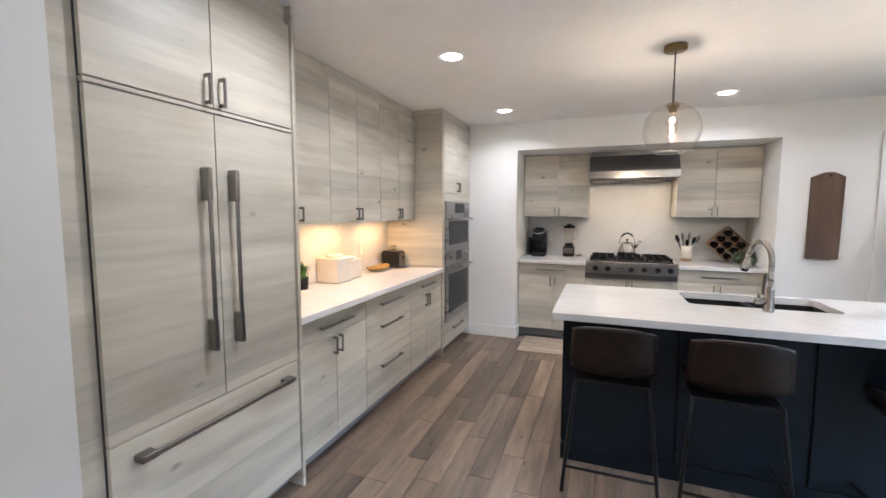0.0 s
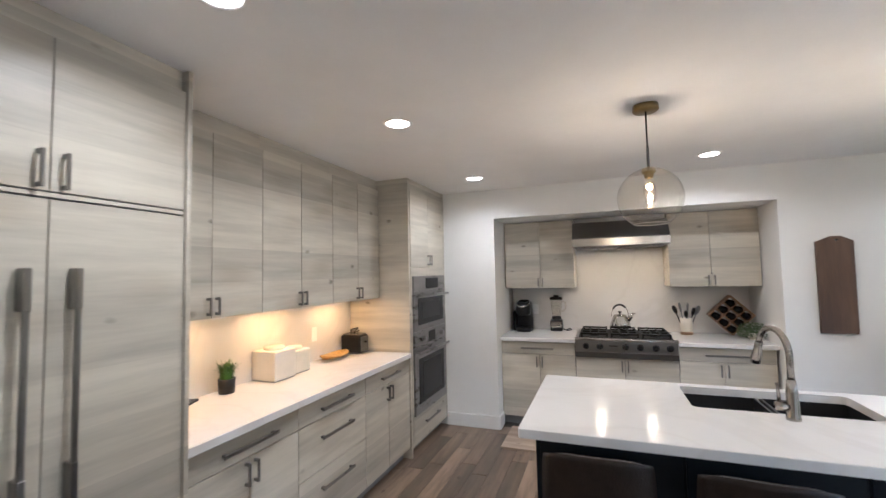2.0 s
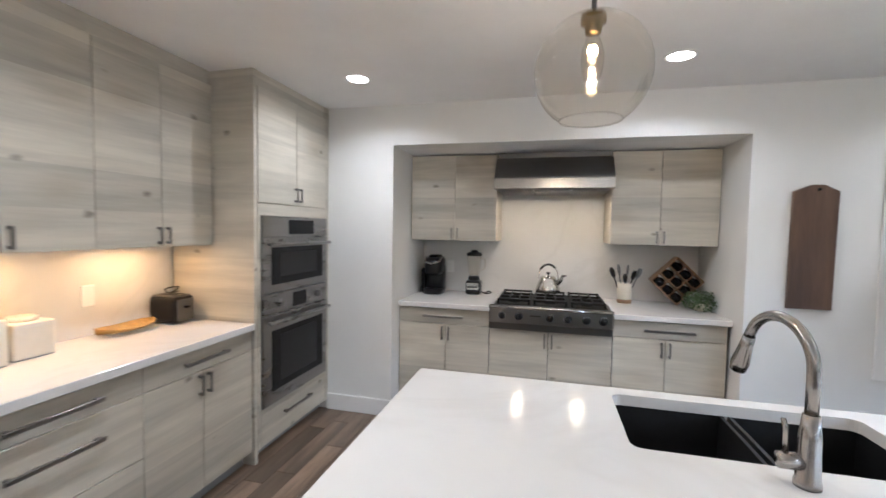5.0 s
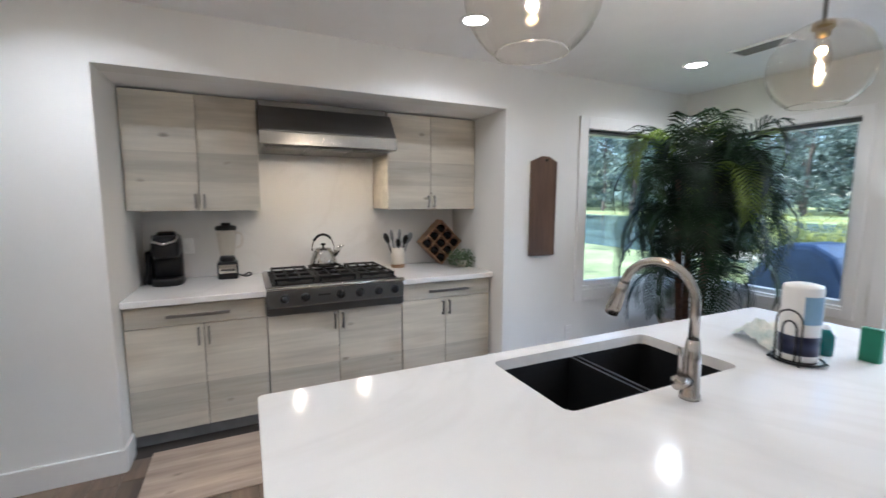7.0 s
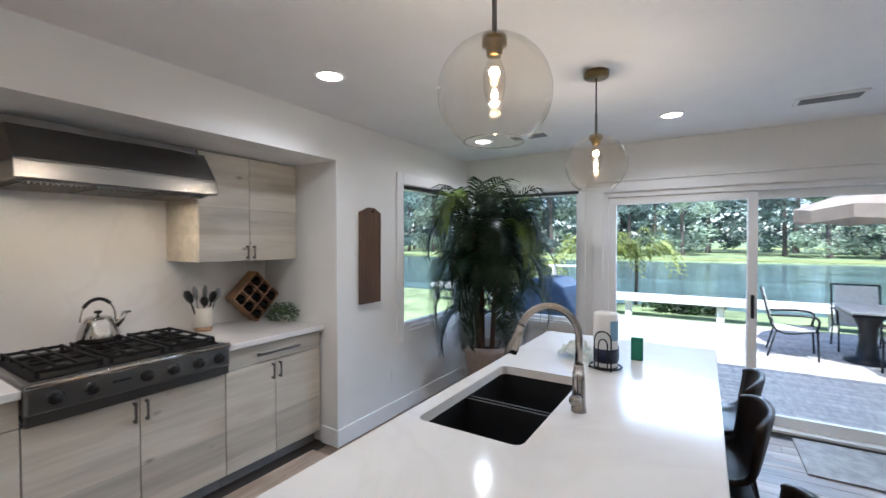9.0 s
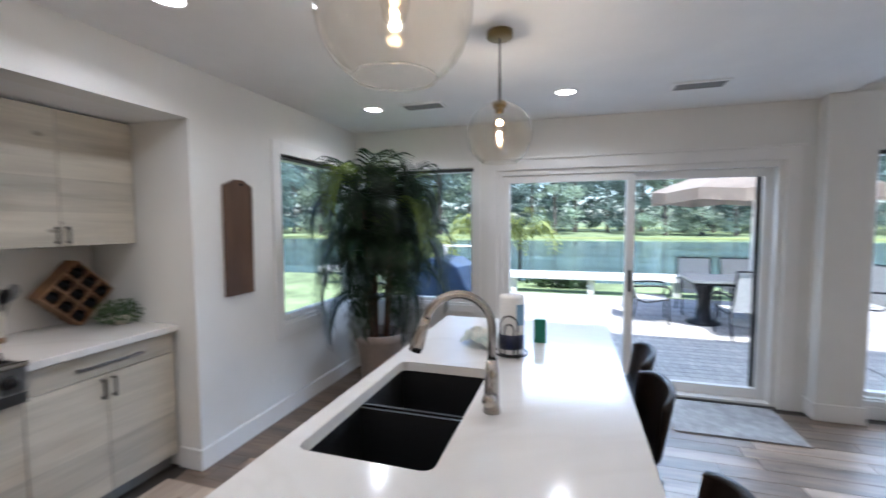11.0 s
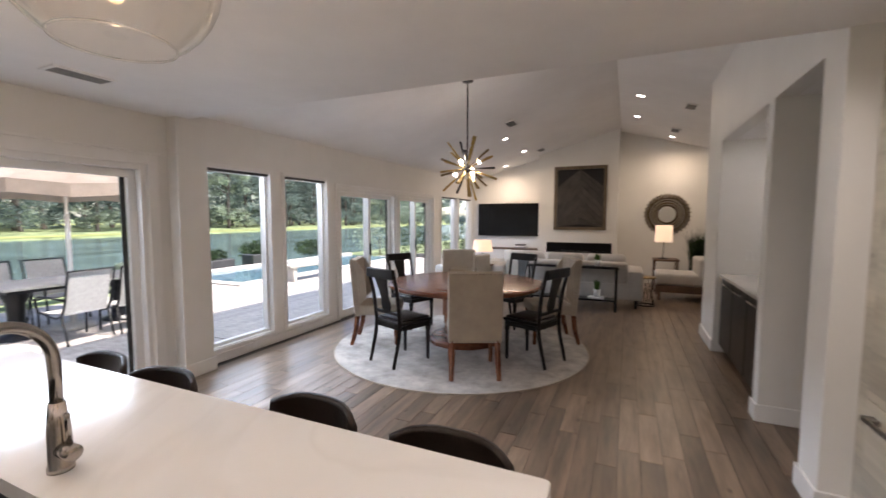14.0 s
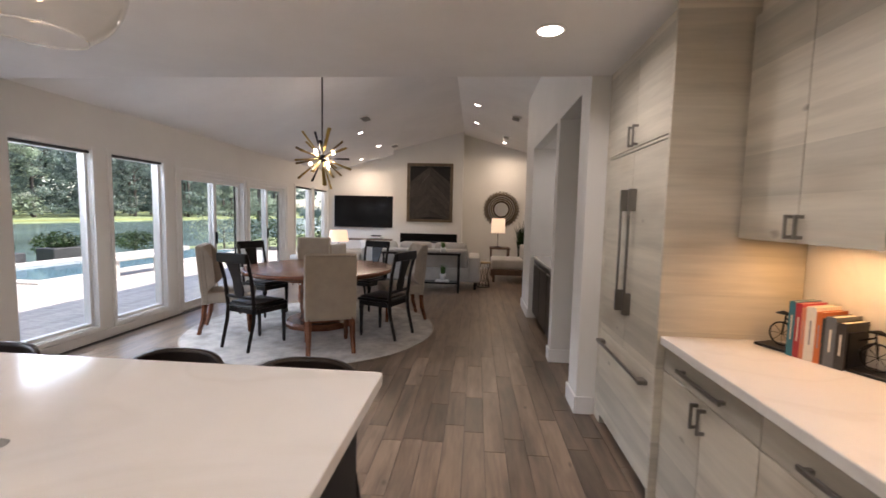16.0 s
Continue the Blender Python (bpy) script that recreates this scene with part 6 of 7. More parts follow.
sf = thing("sofa", "pale grey upholstered sofa with loose cushions", "sofa", (0.7, -4.3, 0))
cushion(sf, -0.55, 2.0, -4.75, -3.75, 0.16, 0.44, name="base", r=0.03)
cushion(sf, -0.35, 1.81, -3.98, -3.756, 0.42, 0.80, name="backrest", r=0.05)
cushion(sf, -0.6, -0.356, -4.765, -3.735, 0.155, 0.66, name="arm", r=0.04)
cushion(sf, 1.816, 2.06, -4.765, -3.735, 0.155, 0.66, name="arm", r=0.04)
for x0 in (-0.34, 0.38, 1.1):
    cushion(sf, x0, x0 + 0.7, -4.72, -4.0, 0.44, 0.58, name="seat_cushion", r=0.05)
    cushion(sf, x0 + 0.02, x0 + 0.68, -4.2, -3.98, 0.58, 0.92, name="back_cushion", r=0.08)
for x in (-0.5, 1.95):
    for y in (-4.68, -3.82):
        part("leg", tube([(x, y, 0.16), (x, y, 0)], 0.025, 8), BLACKWOOD, sf)
cs = thing("console_table", "black console table with a lower shelf behind the sofa", "console table", (0.4, -3.5, 0))
part("top", box(-0.22, 1.3, -3.68, -3.36, 0.72, 0.76, 0.004), BLACKWOOD, cs)
part("shelf", box(-0.18, 1.26, -3.66, -3.38, 0.17, 0.2, 0.003), BLACKWOOD, cs)
for x in (-0.2, 1.24):
    for y in (-3.67, -3.40):
        part("leg", box(x, x + 0.04, y, y + 0.03, 0, 0.72, 0.003), BLACKWOOD, cs)


def potted(x, y, z, r, h, gh, label, n=60):
    p = thing("potted_plant", label, "plant", (x, y, z), "small potted plants")
    part("pot", lathe([(0, 0), (r * 0.8, 0), (r, h), (r * 0.88, h), (r * 0.8, h * 0.8), (0, h * 0.8)], x, y, z, 20), TRIM, p, "white pot", True)
    part("blades", blades(bmesh.new(), x, y, z + h * 0.8, n, gh, r * 1.6, 0.014, R), GRASSG, p, "upright green blades")


potted(0.12, -3.5, 0.761, 0.055, 0.1, 0.16, "small green plant in a white pot on the console")
potted(0.12, -3.52, 0.225, 0.06, 0.13, 0.24, "small green plant in a white pot on the shelf")
solo("book", box(0.0, 0.26, -3.62, -3.42, 0.2005, 0.2245, 0.003), TRIM, "white book lying on the console shelf", "book")
sd = thing("accent_table", "small dark metal drum accent table", "side table", (-0.66, -4.25, 0))
part("top", lathe([(0, 0.50), (0.17, 0.50), (0.175, 0.51), (0.17, 0.522), (0, 0.522)], -0.66, -4.25, 0, 28), BRASS, sd, "bronze top", True)
part("base_ring", tube([(-0.66 + 0.15 * math.cos(k * math.tau / 28), -4.25 + 0.15 * math.sin(k * math.tau / 28), 0.01) for k in range(28)], 0.01, 6, closed=True), BLACK, sd)
for k in range(12):
    a = k * math.tau / 12
    part("rod", tube([(-0.66 + 0.15 * math.cos(a), -4.25 + 0.15 * math.sin(a), 0.01), (-0.66 + 0.1 * math.cos(a + 0.35), -4.25 + 0.1 * math.sin(a + 0.35), 0.26), (-0.66 + 0.15 * math.cos(a + 0.7), -4.25 + 0.15 * math.sin(a + 0.7), 0.5)], 0.006, 6), BLACK, sd, "", True)


def build_armchair(m):
    a = thing("armchair", "white upholstered armchair with rounded cushions", "armchair", (0, 0, 0), "white armchairs")
    for nm, q in (("base", (-0.4, 0.4, -0.4, 0.4, 0.15, 0.40)), ("seat_cushion", (-0.29, 0.29, -0.3, 0.42, 0.40, 0.53)), ("backrest", (-0.4, 0.4, -0.45, -0.27, 0.3, 0.84)),
                  ("arm", (-0.42, -0.29, -0.4, 0.4, 0.3, 0.63)), ("arm", (0.29, 0.42, -0.4, 0.4, 0.3, 0.63))):
        part(nm, box(*q, 0.05, seg=3), SOFAFAB, a, "", True, local=True)
    for x in (-0.34, 0.34):
        for y in (-0.34, 0.34):
            part("leg", tube([(x, y, 0.16), (x * 1.05, y * 1.05, 0)], [0.025, 0.015], 8), DARKWOOD, a, "", True, local=True)
    a.matrix_world = m
    return a


arm = build_armchair(pose(2.35, -5.0, 0, 0, 0, -60))
copy_thing(arm, pose(2.75, -3.9, 0, 0, 0, -100))
chs = thing("chaise", "pale upholstered chaise with wooden base", "chaise", (-1.45, -5.2, 0))
part("base", box(-2.0, -0.85, -5.65, -4.85, 0.16, 0.30, 0.02), DARKWOOD, chs, "dark wooden base")
cushion(chs, -2.0, -0.86, -5.65, -4.85, 0.30, 0.52, name="seat_cushion")
cushion(chs, -2.05, -1.55, -5.68, -4.82, 0.45, 0.82, name="backrest")
for x in (-1.95, -0.92):
    for y in (-5.6, -4.92):
        part("leg", tube([(x, y, 0.16), (x, y, 0)], 0.03, 8), DARKWOOD, chs)


def table_lamp(name, x, y, z, stem, sr0, sr1, sh, label, base_r=0.11):
    l = thing(name, label, "lamp", (x, y, z))
    part("base", lathe([(0, 0), (base_r, 0), (base_r, 0.012), (0.02, 0.025), (0, 0.025)], x, y, z, 24), BLACK, l, "dark round base", True)
    part("stem", tube([(x, y, z + 0.02), (x, y, z + stem + sh * 0.5)], 0.009, 8), BLACK, l, "", True)
    part("shade", lathe([(sr0, stem), (sr1, stem + sh), (sr1 - 0.004, stem + sh), (sr0 - 0.004, stem)], x, y, z, 36), SHADE, l, "glowing cream drum shade", True)
    return l


st = thing("side_table", "dark wooden side table beside the chaise", "side table", (-1.1, -6.1, 0))
part("top", box(-1.35, -0.85, -6.35, -5.85, 0.66, 0.70, 0.004), DARKWOOD, st)
for x in (-1.33, -0.90):
    for y in (-6.33, -5.90):
        part("leg", box(x, x + 0.03, y, y + 0.03, 0, 0.66), DARKWOOD, st)
table_lamp("table_lamp", -1.05, -6.1, 0.70, 0.36, 0.175, 0.165, 0.36, "slim table lamp with a lit cream drum shade")
cns = thing("media_console", "white low media console under the television", "cabinet", (2.6, -6.9, 0))
part("body", box(1.78, 3.5, SY + 0.02, SY + 0.42, 0.25, 0.74), TRIM, cns)
part("top", box(1.76, 3.52, SY + 0.01, SY + 0.44, 0.741, 0.77, 0.003), DARKWOOD, cns, "dark wooden top")
for k in range(3):
    part("door", box(1.79 + k * 0.57, 2.35 + k * 0.57, SY + 0.42, SY + 0.438, 0.26, 0.73, 0.003), TRIM, cns)
for x in (1.85, 3.4):
    part("leg", box(x, x + 0.05, SY + 0.05, SY + 0.38, 0, 0.25), DARKWOOD, cns)
for k in range(3):
    solo("book", box(2.1 + k * 0.02, 2.42 - k * 0.02, SY + 0.1, SY + 0.32, 0.7705 + k * 0.035, 0.8045 + k * 0.035, 0.002), (GREY, TRIM, BLACK)[k], "book lying in a stack on the media console", "book", group="stacked books")
potted(3.3, SY + 0.2, 0.7705, 0.05, 0.09, 0.12, "small plant in a white pot on the media console", 70)
st2 = thing("side_table", "round dark side table beside the armchairs", "side table", (2.5, -4.45, 0))
part("top", lathe([(0, 0.56), (0.24, 0.56), (0.24, 0.59), (0, 0.59)], 2.5, -4.45, 0, 28), DARKWOOD, st2, "", True)
part("stem", tube([(2.5, -4.45, 0.0), (2.5, -4.45, 0.56)], 0.03, 10), BLACK, st2, "", True)
part("foot", lathe([(0, 0), (0.17, 0), (0.17, 0.02), (0, 0.02)], 2.5, -4.45, 0, 24), BLACK, st2)
table_lamp("table_lamp", 2.5, -4.45, 0.59, 0.27, 0.22, 0.18, 0.24, "table lamp with a lit cream tapered shade")
gpl = thing("floor_plant", "tall spiky green plant in a dark pot", "plant", (-1.75, -6.5, 0))
part("pot", lathe([(0, 0), (0.14, 0), (0.17, 0.45), (0.15, 0.45), (0.14, 0.4), (0, 0.4)], -1.75, -6.5, 0, 24), BLACK, gpl, "dark pot", True)
part("blades", blades(bmesh.new(), -1.75, -6.5, 0.4, 260, 1.05, 0.36, 0.022, R), LEAF, gpl, "tall green blades")

# bar niche
br = thing("bar_cabinet", "dark wood bar cabinet with white top in the niche", "cabinet", (-1.65, -0.8, 0))
part("body", box(-1.955, -1.37, -1.675, 0.055, 0.09, 0.89), BLACKWOOD, br)
part("toe_kick", box(-1.955, -1.43, -1.675, 0.055, 0, 0.09), BLACK, br)
for k in range(3):
    y0 = -1.67 + k * 0.576
    d = part("door", box(-1.369, -1.35, y0 + 0.003, y0 + 0.57, 0.1, 0.885, 0.003), BLACKWOOD, br)
    part("handle", tube([(-1.325, y0 + 0.1, 0.83), (-1.325, y0 + 0.47, 0.83)], 0.008, 8), STEEL, d, "steel bar handle", True)
part("worktop", box(-1.955, -1.33, -1.677, 0.057, 0.891, 0.925, 0.003), QUARTZ, br, "white quartz top")
sh = thing("wall_shelf_unit", "dark wooden open shelves over the bar", "shelf", (-1.85, -0.3, 1.3))
part("side", box(-1.955, -1.6, -0.62, -0.59, 1.25, 2.44), BLACKWOOD, sh)
part("side", box(-1.955, -1.6, 0.025, 0.055, 1.25, 2.44), BLACKWOOD, sh)
for z in (1.25, 1.6, 1.95, 2.41):
    part("shelf", box(-1.955, -1.6, -0.59, 0.025, z, z + 0.025), BLACKWOOD, sh)
sw = thing("light_switch", "white double light switch plate in the niche", "switch", (-1.62, -1.675, 1.15))
part("plate", box(-1.70, -1.58, -1.679, -1.671, 1.09, 1.21, 0.002), TRIM, sw)
for x in (-1.675, -1.625):
    part("rocker", box(x, x + 0.025, -1.671, -1.667, 1.12, 1.18, 0.001), PAINT, sw)
# lamps in the vaulted ceiling
LIVING_DOWN = [(1.89, -3.97), (1.9, -5.6), (2.6, -6.6), (-0.456, -3.65), (-0.437, -5.2), (-1.17, -6.6)]
PITCH = math.degrees(math.atan(SL))
for x, y in LIVING_DOWN:
    copy_thing(dl, pose(x, y, roof_z(x) - 0.002, 0, PITCH if x > RIDGE_X else -PITCH, 0) @ Matrix.Scale(0.75, 4))
copy_thing(dl, pose(-1.68, -0.9, 2.463))
for x, y in ((1.56, -3.11), (1.6, -6.06)):
    copy_thing(vt, pose(x, y, roof_z(x) - 0.002, 0, PITCH, 0))
for x, y in ((-1.2, -3.81), (-1.16, -5.86)):
    copy_thing(vt, pose(x, y, roof_z(x) - 0.002, 0, -PITCH, 0))

# ---- outdoors ----
PAVER = mat("pale_deck_boards", (0.46, 0.42, 0.38), 0.7, vary=0.2, scale=3, stretch=(1, 6, 1), bump=0.2, piece=0.25)
GRASS = mat("lawn_grass", (0.25, 0.31, 0.14), 0.95, vary=0.35, scale=0.6, bump=0.6, fine=40)
LAWNFAR = mat("sunlit_lawn", (0.30, 0.33, 0.10), 0.95, vary=0.25, scale=0.08, bump=0.3, fine=8)
# part of the pond's sky reflection is put into this base colour
WATER = mat("sky_tinted_pond", (0.10, 0.155, 0.15), 0.16, vary=0.3, scale=0.3, stretch=(1, 0.3, 1), bump=0.3, fine=1.5)
POOLW = mat("pool_water", (0.12, 0.22, 0.28), 0.06, vary=0.15, scale=1, bump=0.1, fine=4)
WHITEWOOD = mat("white_outdoor_paint", (0.66, 0.64, 0.60), 0.6, vary=0.12, scale=4, bump=0.1)
STONE = mat("pale_stone_coping", (0.50, 0.47, 0.42), 0.8, vary=0.12, scale=3, bump=0.2)
HEDGE = lets_light_through(mat("hedge_leaf", (0.045, 0.085, 0.025), 0.6, vary=0.5, scale=1.5), 0.4)
# brighter leaf colour, with the sunlight on the garden palms painted in
PALMSUN = lets_light_through(mat("sun_painted_palm_leaf", (0.34, 0.38, 0.10), 0.5, vary=0.3, scale=3, bump=0.02), 0.35)
# haze over the distance is put into these pale blue-green leaf colours
TREEL = lets_light_through(mat("hazed_tree_leaf", (0.24, 0.32, 0.28), 0.6, vary=0.5, scale=0.35, piece=0.5), 0.4)
TREEL2 = lets_light_through(mat("hazed_leaf_light", (0.38, 0.46, 0.34), 0.6, vary=0.4, scale=0.35, piece=0.4), 0.4)
TRUNKM = mat("tree_bark", (0.12, 0.10, 0.085), 0.9, vary=0.3, scale=4, bump=0.4)
SLING = mat("pale_mesh_sling", (0.42, 0.41, 0.39), 0.8, vary=0.1, scale=30, bump=0.3)
CANVAS = lets_light_through(mat("beige_umbrella_canvas", (0.56, 0.47, 0.39), 0.85, vary=0.1, scale=3, bump=0.2), 0.4)
COVER = mat("navy_grill_cover", (0.035, 0.065, 0.14), 0.45, vary=0.25, scale=3, bump=0.1)
GZ = -0.14
bm = bmesh.new()
v = [[bm.verts.new((x, y, z)) for y in (-600, -60, -14, -2, 8, 60, 600)] for x, z in ((-600, GZ - 0.1), (3.0, GZ - 0.1), (12.6, GZ - 0.1), (14.5, -0.5), (17, -1.25), (52, -1.25), (55, -0.62), (75, -0.4), (1500, 0.3))]
for a, b in zip(v, v[1:]):
    for k in range(6):
        bm.faces.new((a[k], b[k], b[k + 1], a[k + 1]))
bmesh.ops.recalc_face_normals(bm, faces=bm.faces)
solo("ground", bm, GRASS, "green lawn falling to the pond", "ground", "structure")
bm = bmesh.new()
bm.faces.new([bm.verts.new(p) for p in ((55.5, -600, -0.58), (140, -600, -0.30), (140, 600, -0.30), (55.5, 600, -0.58))])
solo("far_lawn", bm, LAWNFAR, "sunlit lawn on the far bank", "lawn", "structure")
bm = bmesh.new()
bm.faces.new([bm.verts.new(p) for p in ((15.4, -400, -0.78), (54.3, -400, -0.78), (54.3, 400, -0.78), (15.4, 400, -0.78))])
solo("sky_tinted_pond", bm, WATER, "still dark green pond tinted with painted sky reflection", "water", "structure")
deck = solo("deck", box(EX + T, 9.9, -14, 6.0, GZ - 0.09, GZ - 0.012), GROUT, "pale weathered deck outside the doors", "deck", "structure")
bmd = box(0, 0.138, -2.99, 2.99, -0.012, 0.0, 0.001)
med = bpy.data.meshes.new("deck_board")
bmd.to_mesh(med)
bmd.free()
med.materials.append(PAVER)
rest = bmesh.new()
for i in range(42):
    x = EX + T + 0.002 + i * 0.1435
    for yc in (-9, -3, 3):
        if yc in (-3, 3):
            piece_of("deck_board", med, deck, pose(x, yc, GZ))
        else:
            box(x, x + 0.138, yc - 2.99, yc + 2.99, GZ - 0.012, GZ, bm=rest)
tagged(part("far_boards", rest, PAVER, deck), kind="stuff")
# pool with raised edge
pool = thing("swimming_pool", "blue swimming pool with pale stone coping", "pool", (9, -7, GZ))
part("water", box(8.7, 11.2, -11.5, -3.6, GZ - 0.02, GZ + 0.02), POOLW, pool, "blue grey water")
part("coping", box(8.4, 8.7, -11.8, -3.3, GZ - 0.02, GZ + 0.05, 0.015), STONE, pool, "pale stone coping")
part("coping", box(11.2, 11.5, -11.8, -3.3, GZ - 0.1, GZ + 0.10, 0.015), STONE, pool)
part("coping", box(8.7, 11.2, -3.6, -3.3, GZ - 0.02, GZ + 0.05, 0.015), STONE, pool)
rail = thing("garden_ledge", "low white painted ledge on posts along the lawn", "ledge", (10.6, 4, GZ - 0.1))
for k in range(3):
    part("plank", box(10.4, 10.85, -1.2 + k * 3.9, 2.695 + k * 3.9, 0.13, 0.29, 0.012), WHITEWOOD, rail, "white painted plank")
for k in range(7):
    part("post", box(10.55, 10.7, -1.05 + k * 1.9, -0.9 + k * 1.9, GZ - 0.1, 0.13, 0.006), WHITEWOOD, rail, "white painted post")


def build_planter(x, y, seed):
    p = thing("garden_planter", "dark rectangular planter with green leaves beside the pool", "planter", (x, y, GZ - 0.1), "garden planters")
    part("trough", box(x - 0.3, x + 0.3, y - 0.55, y + 0.55, GZ - 0.1, GZ + 0.34, 0.02), DARKSHADE, p, "dark trough")
    part("leaves", tufts(bmesh.new(), (x, y, GZ + 0.46), (0.26, 0.5, 0.2), 420, 0.12, random.Random(seed)), HEDGE, p, "loose green leaves")


build_planter(11.9, -5.3, 41)
build_planter(12.4, -7.6, 42)


def build_bench(m):
    b = thing("garden_bench", "white slab garden bench by the pool", "bench", (0, 0, 0), "pool benches")
    part("seat", box(-0.95, 0.95, -0.22, 0.22, 0.38, 0.46, 0.012), STONE, b, local=True)
    for x in (-0.72, 0.72):
        part("leg", box(x - 0.06, x + 0.06, -0.16, 0.16, 0, 0.40, 0.01), STONE, b, local=True)
    b.matrix_world = m
    return b


bn = build_bench(pose(7.85, -5.2, GZ, 0, 0, 88))
copy_thing(bn, pose(10.75, -2.6, GZ - 0.1, 0, 0, 78))


def shrub(name, x, y, z, r, n, size, m, label, seed):
    s = thing(name, label, "shrub", (x, y, z), "garden shrubs")
    rr = random.Random(seed)
    part("stem", tube([(x, y, z), (x, y, z + r[2])], 0.04, 6), TRUNKM, s)
    part("leaves", tufts(bmesh.new(), (x, y, z + r[2] * 0.95), r, n, size, rr), m, s)


for k, (x, y, rx, ry, rz) in enumerate(((13.6, -3.9, 0.5, 0.6, 0.25), (13.6, -8.6, 0.7, 0.8, 0.45), (13.4, -11.6, 0.8, 0.9, 0.4), (11.6, 6.4, 0.4, 1.0, 0.22), (11.5, 3.6, 0.35, 1.0, 0.18),
                                        (8.3, -12.5, 1.4, 1.0, 0.85), (10.6, -13.2, 1.6, 1.0, 0.9), (6.2, -13.0, 1.2, 1.0, 0.8), (13.2, 9.0, 0.8, 1.5, 0.6))):
    shrub("shrub", x, y, GZ - 0.1, (rx, ry, rz), 900, 0.13, HEDGE if k % 3 else TREEL2, "rounded green garden shrub", 20 + k)
# sunlit palm beyond the patio door
yr = random.Random(3)
for gx, gy, gh in ((12.1, 5.75, 1.25), (12.5, 4.8, 1.35), (11.4, 7.6, 0.7)):
    yp = thing("garden_palm", "sunlit yellow-green palm beyond the deck", "palm", (gx, gy, GZ - 0.1), "garden palms")
    part("trunk", tube(curve_pts([(gx, gy, GZ - 0.1), (gx + 0.05, gy, GZ + gh * 0.5), (gx, gy, GZ + gh)], 4), 0.05, 8), TRUNKM, yp, "slim ringed trunk", True)
    for k in range(18):
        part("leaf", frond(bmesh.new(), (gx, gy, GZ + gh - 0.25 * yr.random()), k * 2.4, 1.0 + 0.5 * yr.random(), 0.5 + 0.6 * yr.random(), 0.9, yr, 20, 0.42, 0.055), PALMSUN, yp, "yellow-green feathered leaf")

# patio set
PTX, PTY = 7.55, 0.5
pt = thing("patio_table", "patio table with pale top and dark pedestals", "table", (PTX, PTY, GZ))
part("tabletop", box(PTX - 0.5, PTX + 0.5, PTY - 0.95, PTY + 0.95, GZ + 0.73, GZ + 0.77, 0.01), STONE, pt, "pale stone top")
part("rim", box(PTX - 0.48, PTX + 0.48, PTY - 0.93, PTY + 0.93, GZ + 0.69, GZ + 0.73), BLACK, pt, "dark metal rim")
for s in (-0.66, 0.66):
    part("pedestal", lathe([(0.26, 0), (0.26, 0.03), (0.13, 0.08), (0.10, 0.3), (0.11, 0.5), (0.19, 0.69)], PTX, PTY + s, GZ, 12), BLACK, pt, "dark cast pedestal", True)


def build_patio_chair(m):
    c = thing("patio_chair", "patio chair with pale mesh sling and dark frame", "chair", (0, 0, 0), "patio chairs")
    part("seat", box(-0.26, 0.26, -0.22, 0.26, 0.40, 0.415, 0.004), SLING, c, "pale mesh seat", local=True)
    part("backrest", slab([(-0.22, 0.42), (-0.36, 0.98), (-0.345, 0.985), (-0.205, 0.42)], -0.26, 0.26, axis="x"), SLING, c, "pale mesh back", local=True)
    for s in (-1, 1):
        part("side_frame", tube(curve_pts([(s * 0.29, 0.28, 0), (s * 0.29, 0.26, 0.38), (s * 0.29, 0.24, 0.42), (s * 0.29, -0.2, 0.40), (s * 0.29, -0.38, 1.0)], 4), 0.014, 6), BLACK, c, "", True, local=True)
        part("leg", tube([(s * 0.29, -0.2, 0.40), (s * 0.29, -0.3, 0)], 0.014, 6), BLACK, c, "", True, local=True)
        part("arm", tube(curve_pts([(s * 0.30, 0.25, 0.42), (s * 0.31, 0.27, 0.6), (s * 0.31, 0.1, 0.64), (s * 0.30, -0.27, 0.62)], 4), 0.016, 6), BLACK, c, "", True, local=True)
    part("top_bar", tube([(-0.29, -0.38, 1.0), (0.29, -0.38, 1.0)], 0.014, 6), BLACK, c, "", True, local=True)
    c.matrix_world = m
    return c


pc = build_patio_chair(pose(PTX - 0.82, PTY + 0.34, GZ, 0, 0, -84))
for x, y, r in ((PTX - 0.84, PTY - 0.36, -92), (PTX + 0.85, PTY + 0.55, 88), (PTX + 0.85, PTY - 0.2, 93), (PTX - 0.05, PTY + 1.5, 176), (PTX + 0.1, PTY - 1.45, 5)):
    copy_thing(pc, pose(x, y, GZ, 0, 0, r))
um = thing("patio_umbrella", "beige canvas patio umbrella on a pale pole", "umbrella", (PTX, PTY, GZ))
ux, uy = PTX, PTY
part("pole", tube([(ux, uy, GZ), (ux, uy, 2.6)], 0.022, 10), TRIM, um, "pale pole", True)
part("sleeve", tube([(ux, uy, GZ + 0.77), (ux, uy, 1.62)], 0.032, 10), TRIM, um, "white lower sleeve", True)
part("base", lathe([(0, 0), (0.28, 0), (0.26, 0.06), (0.05, 0.09), (0.04, 0.3), (0, 0.3)], ux, uy, GZ, 20), STONE, um, "", True)
bm = bmesh.new()
apex = bm.verts.new((ux, uy, 2.62))
ring = [bm.verts.new((ux + 1.5 * math.cos(k * math.tau / 16), uy + 1.5 * math.sin(k * math.tau / 16), 2.05 - (0.05 if k % 2 else 0))) for k in range(16)]
low = [bm.verts.new((q.co.x, q.co.y, q.co.z - 0.17)) for q in ring]
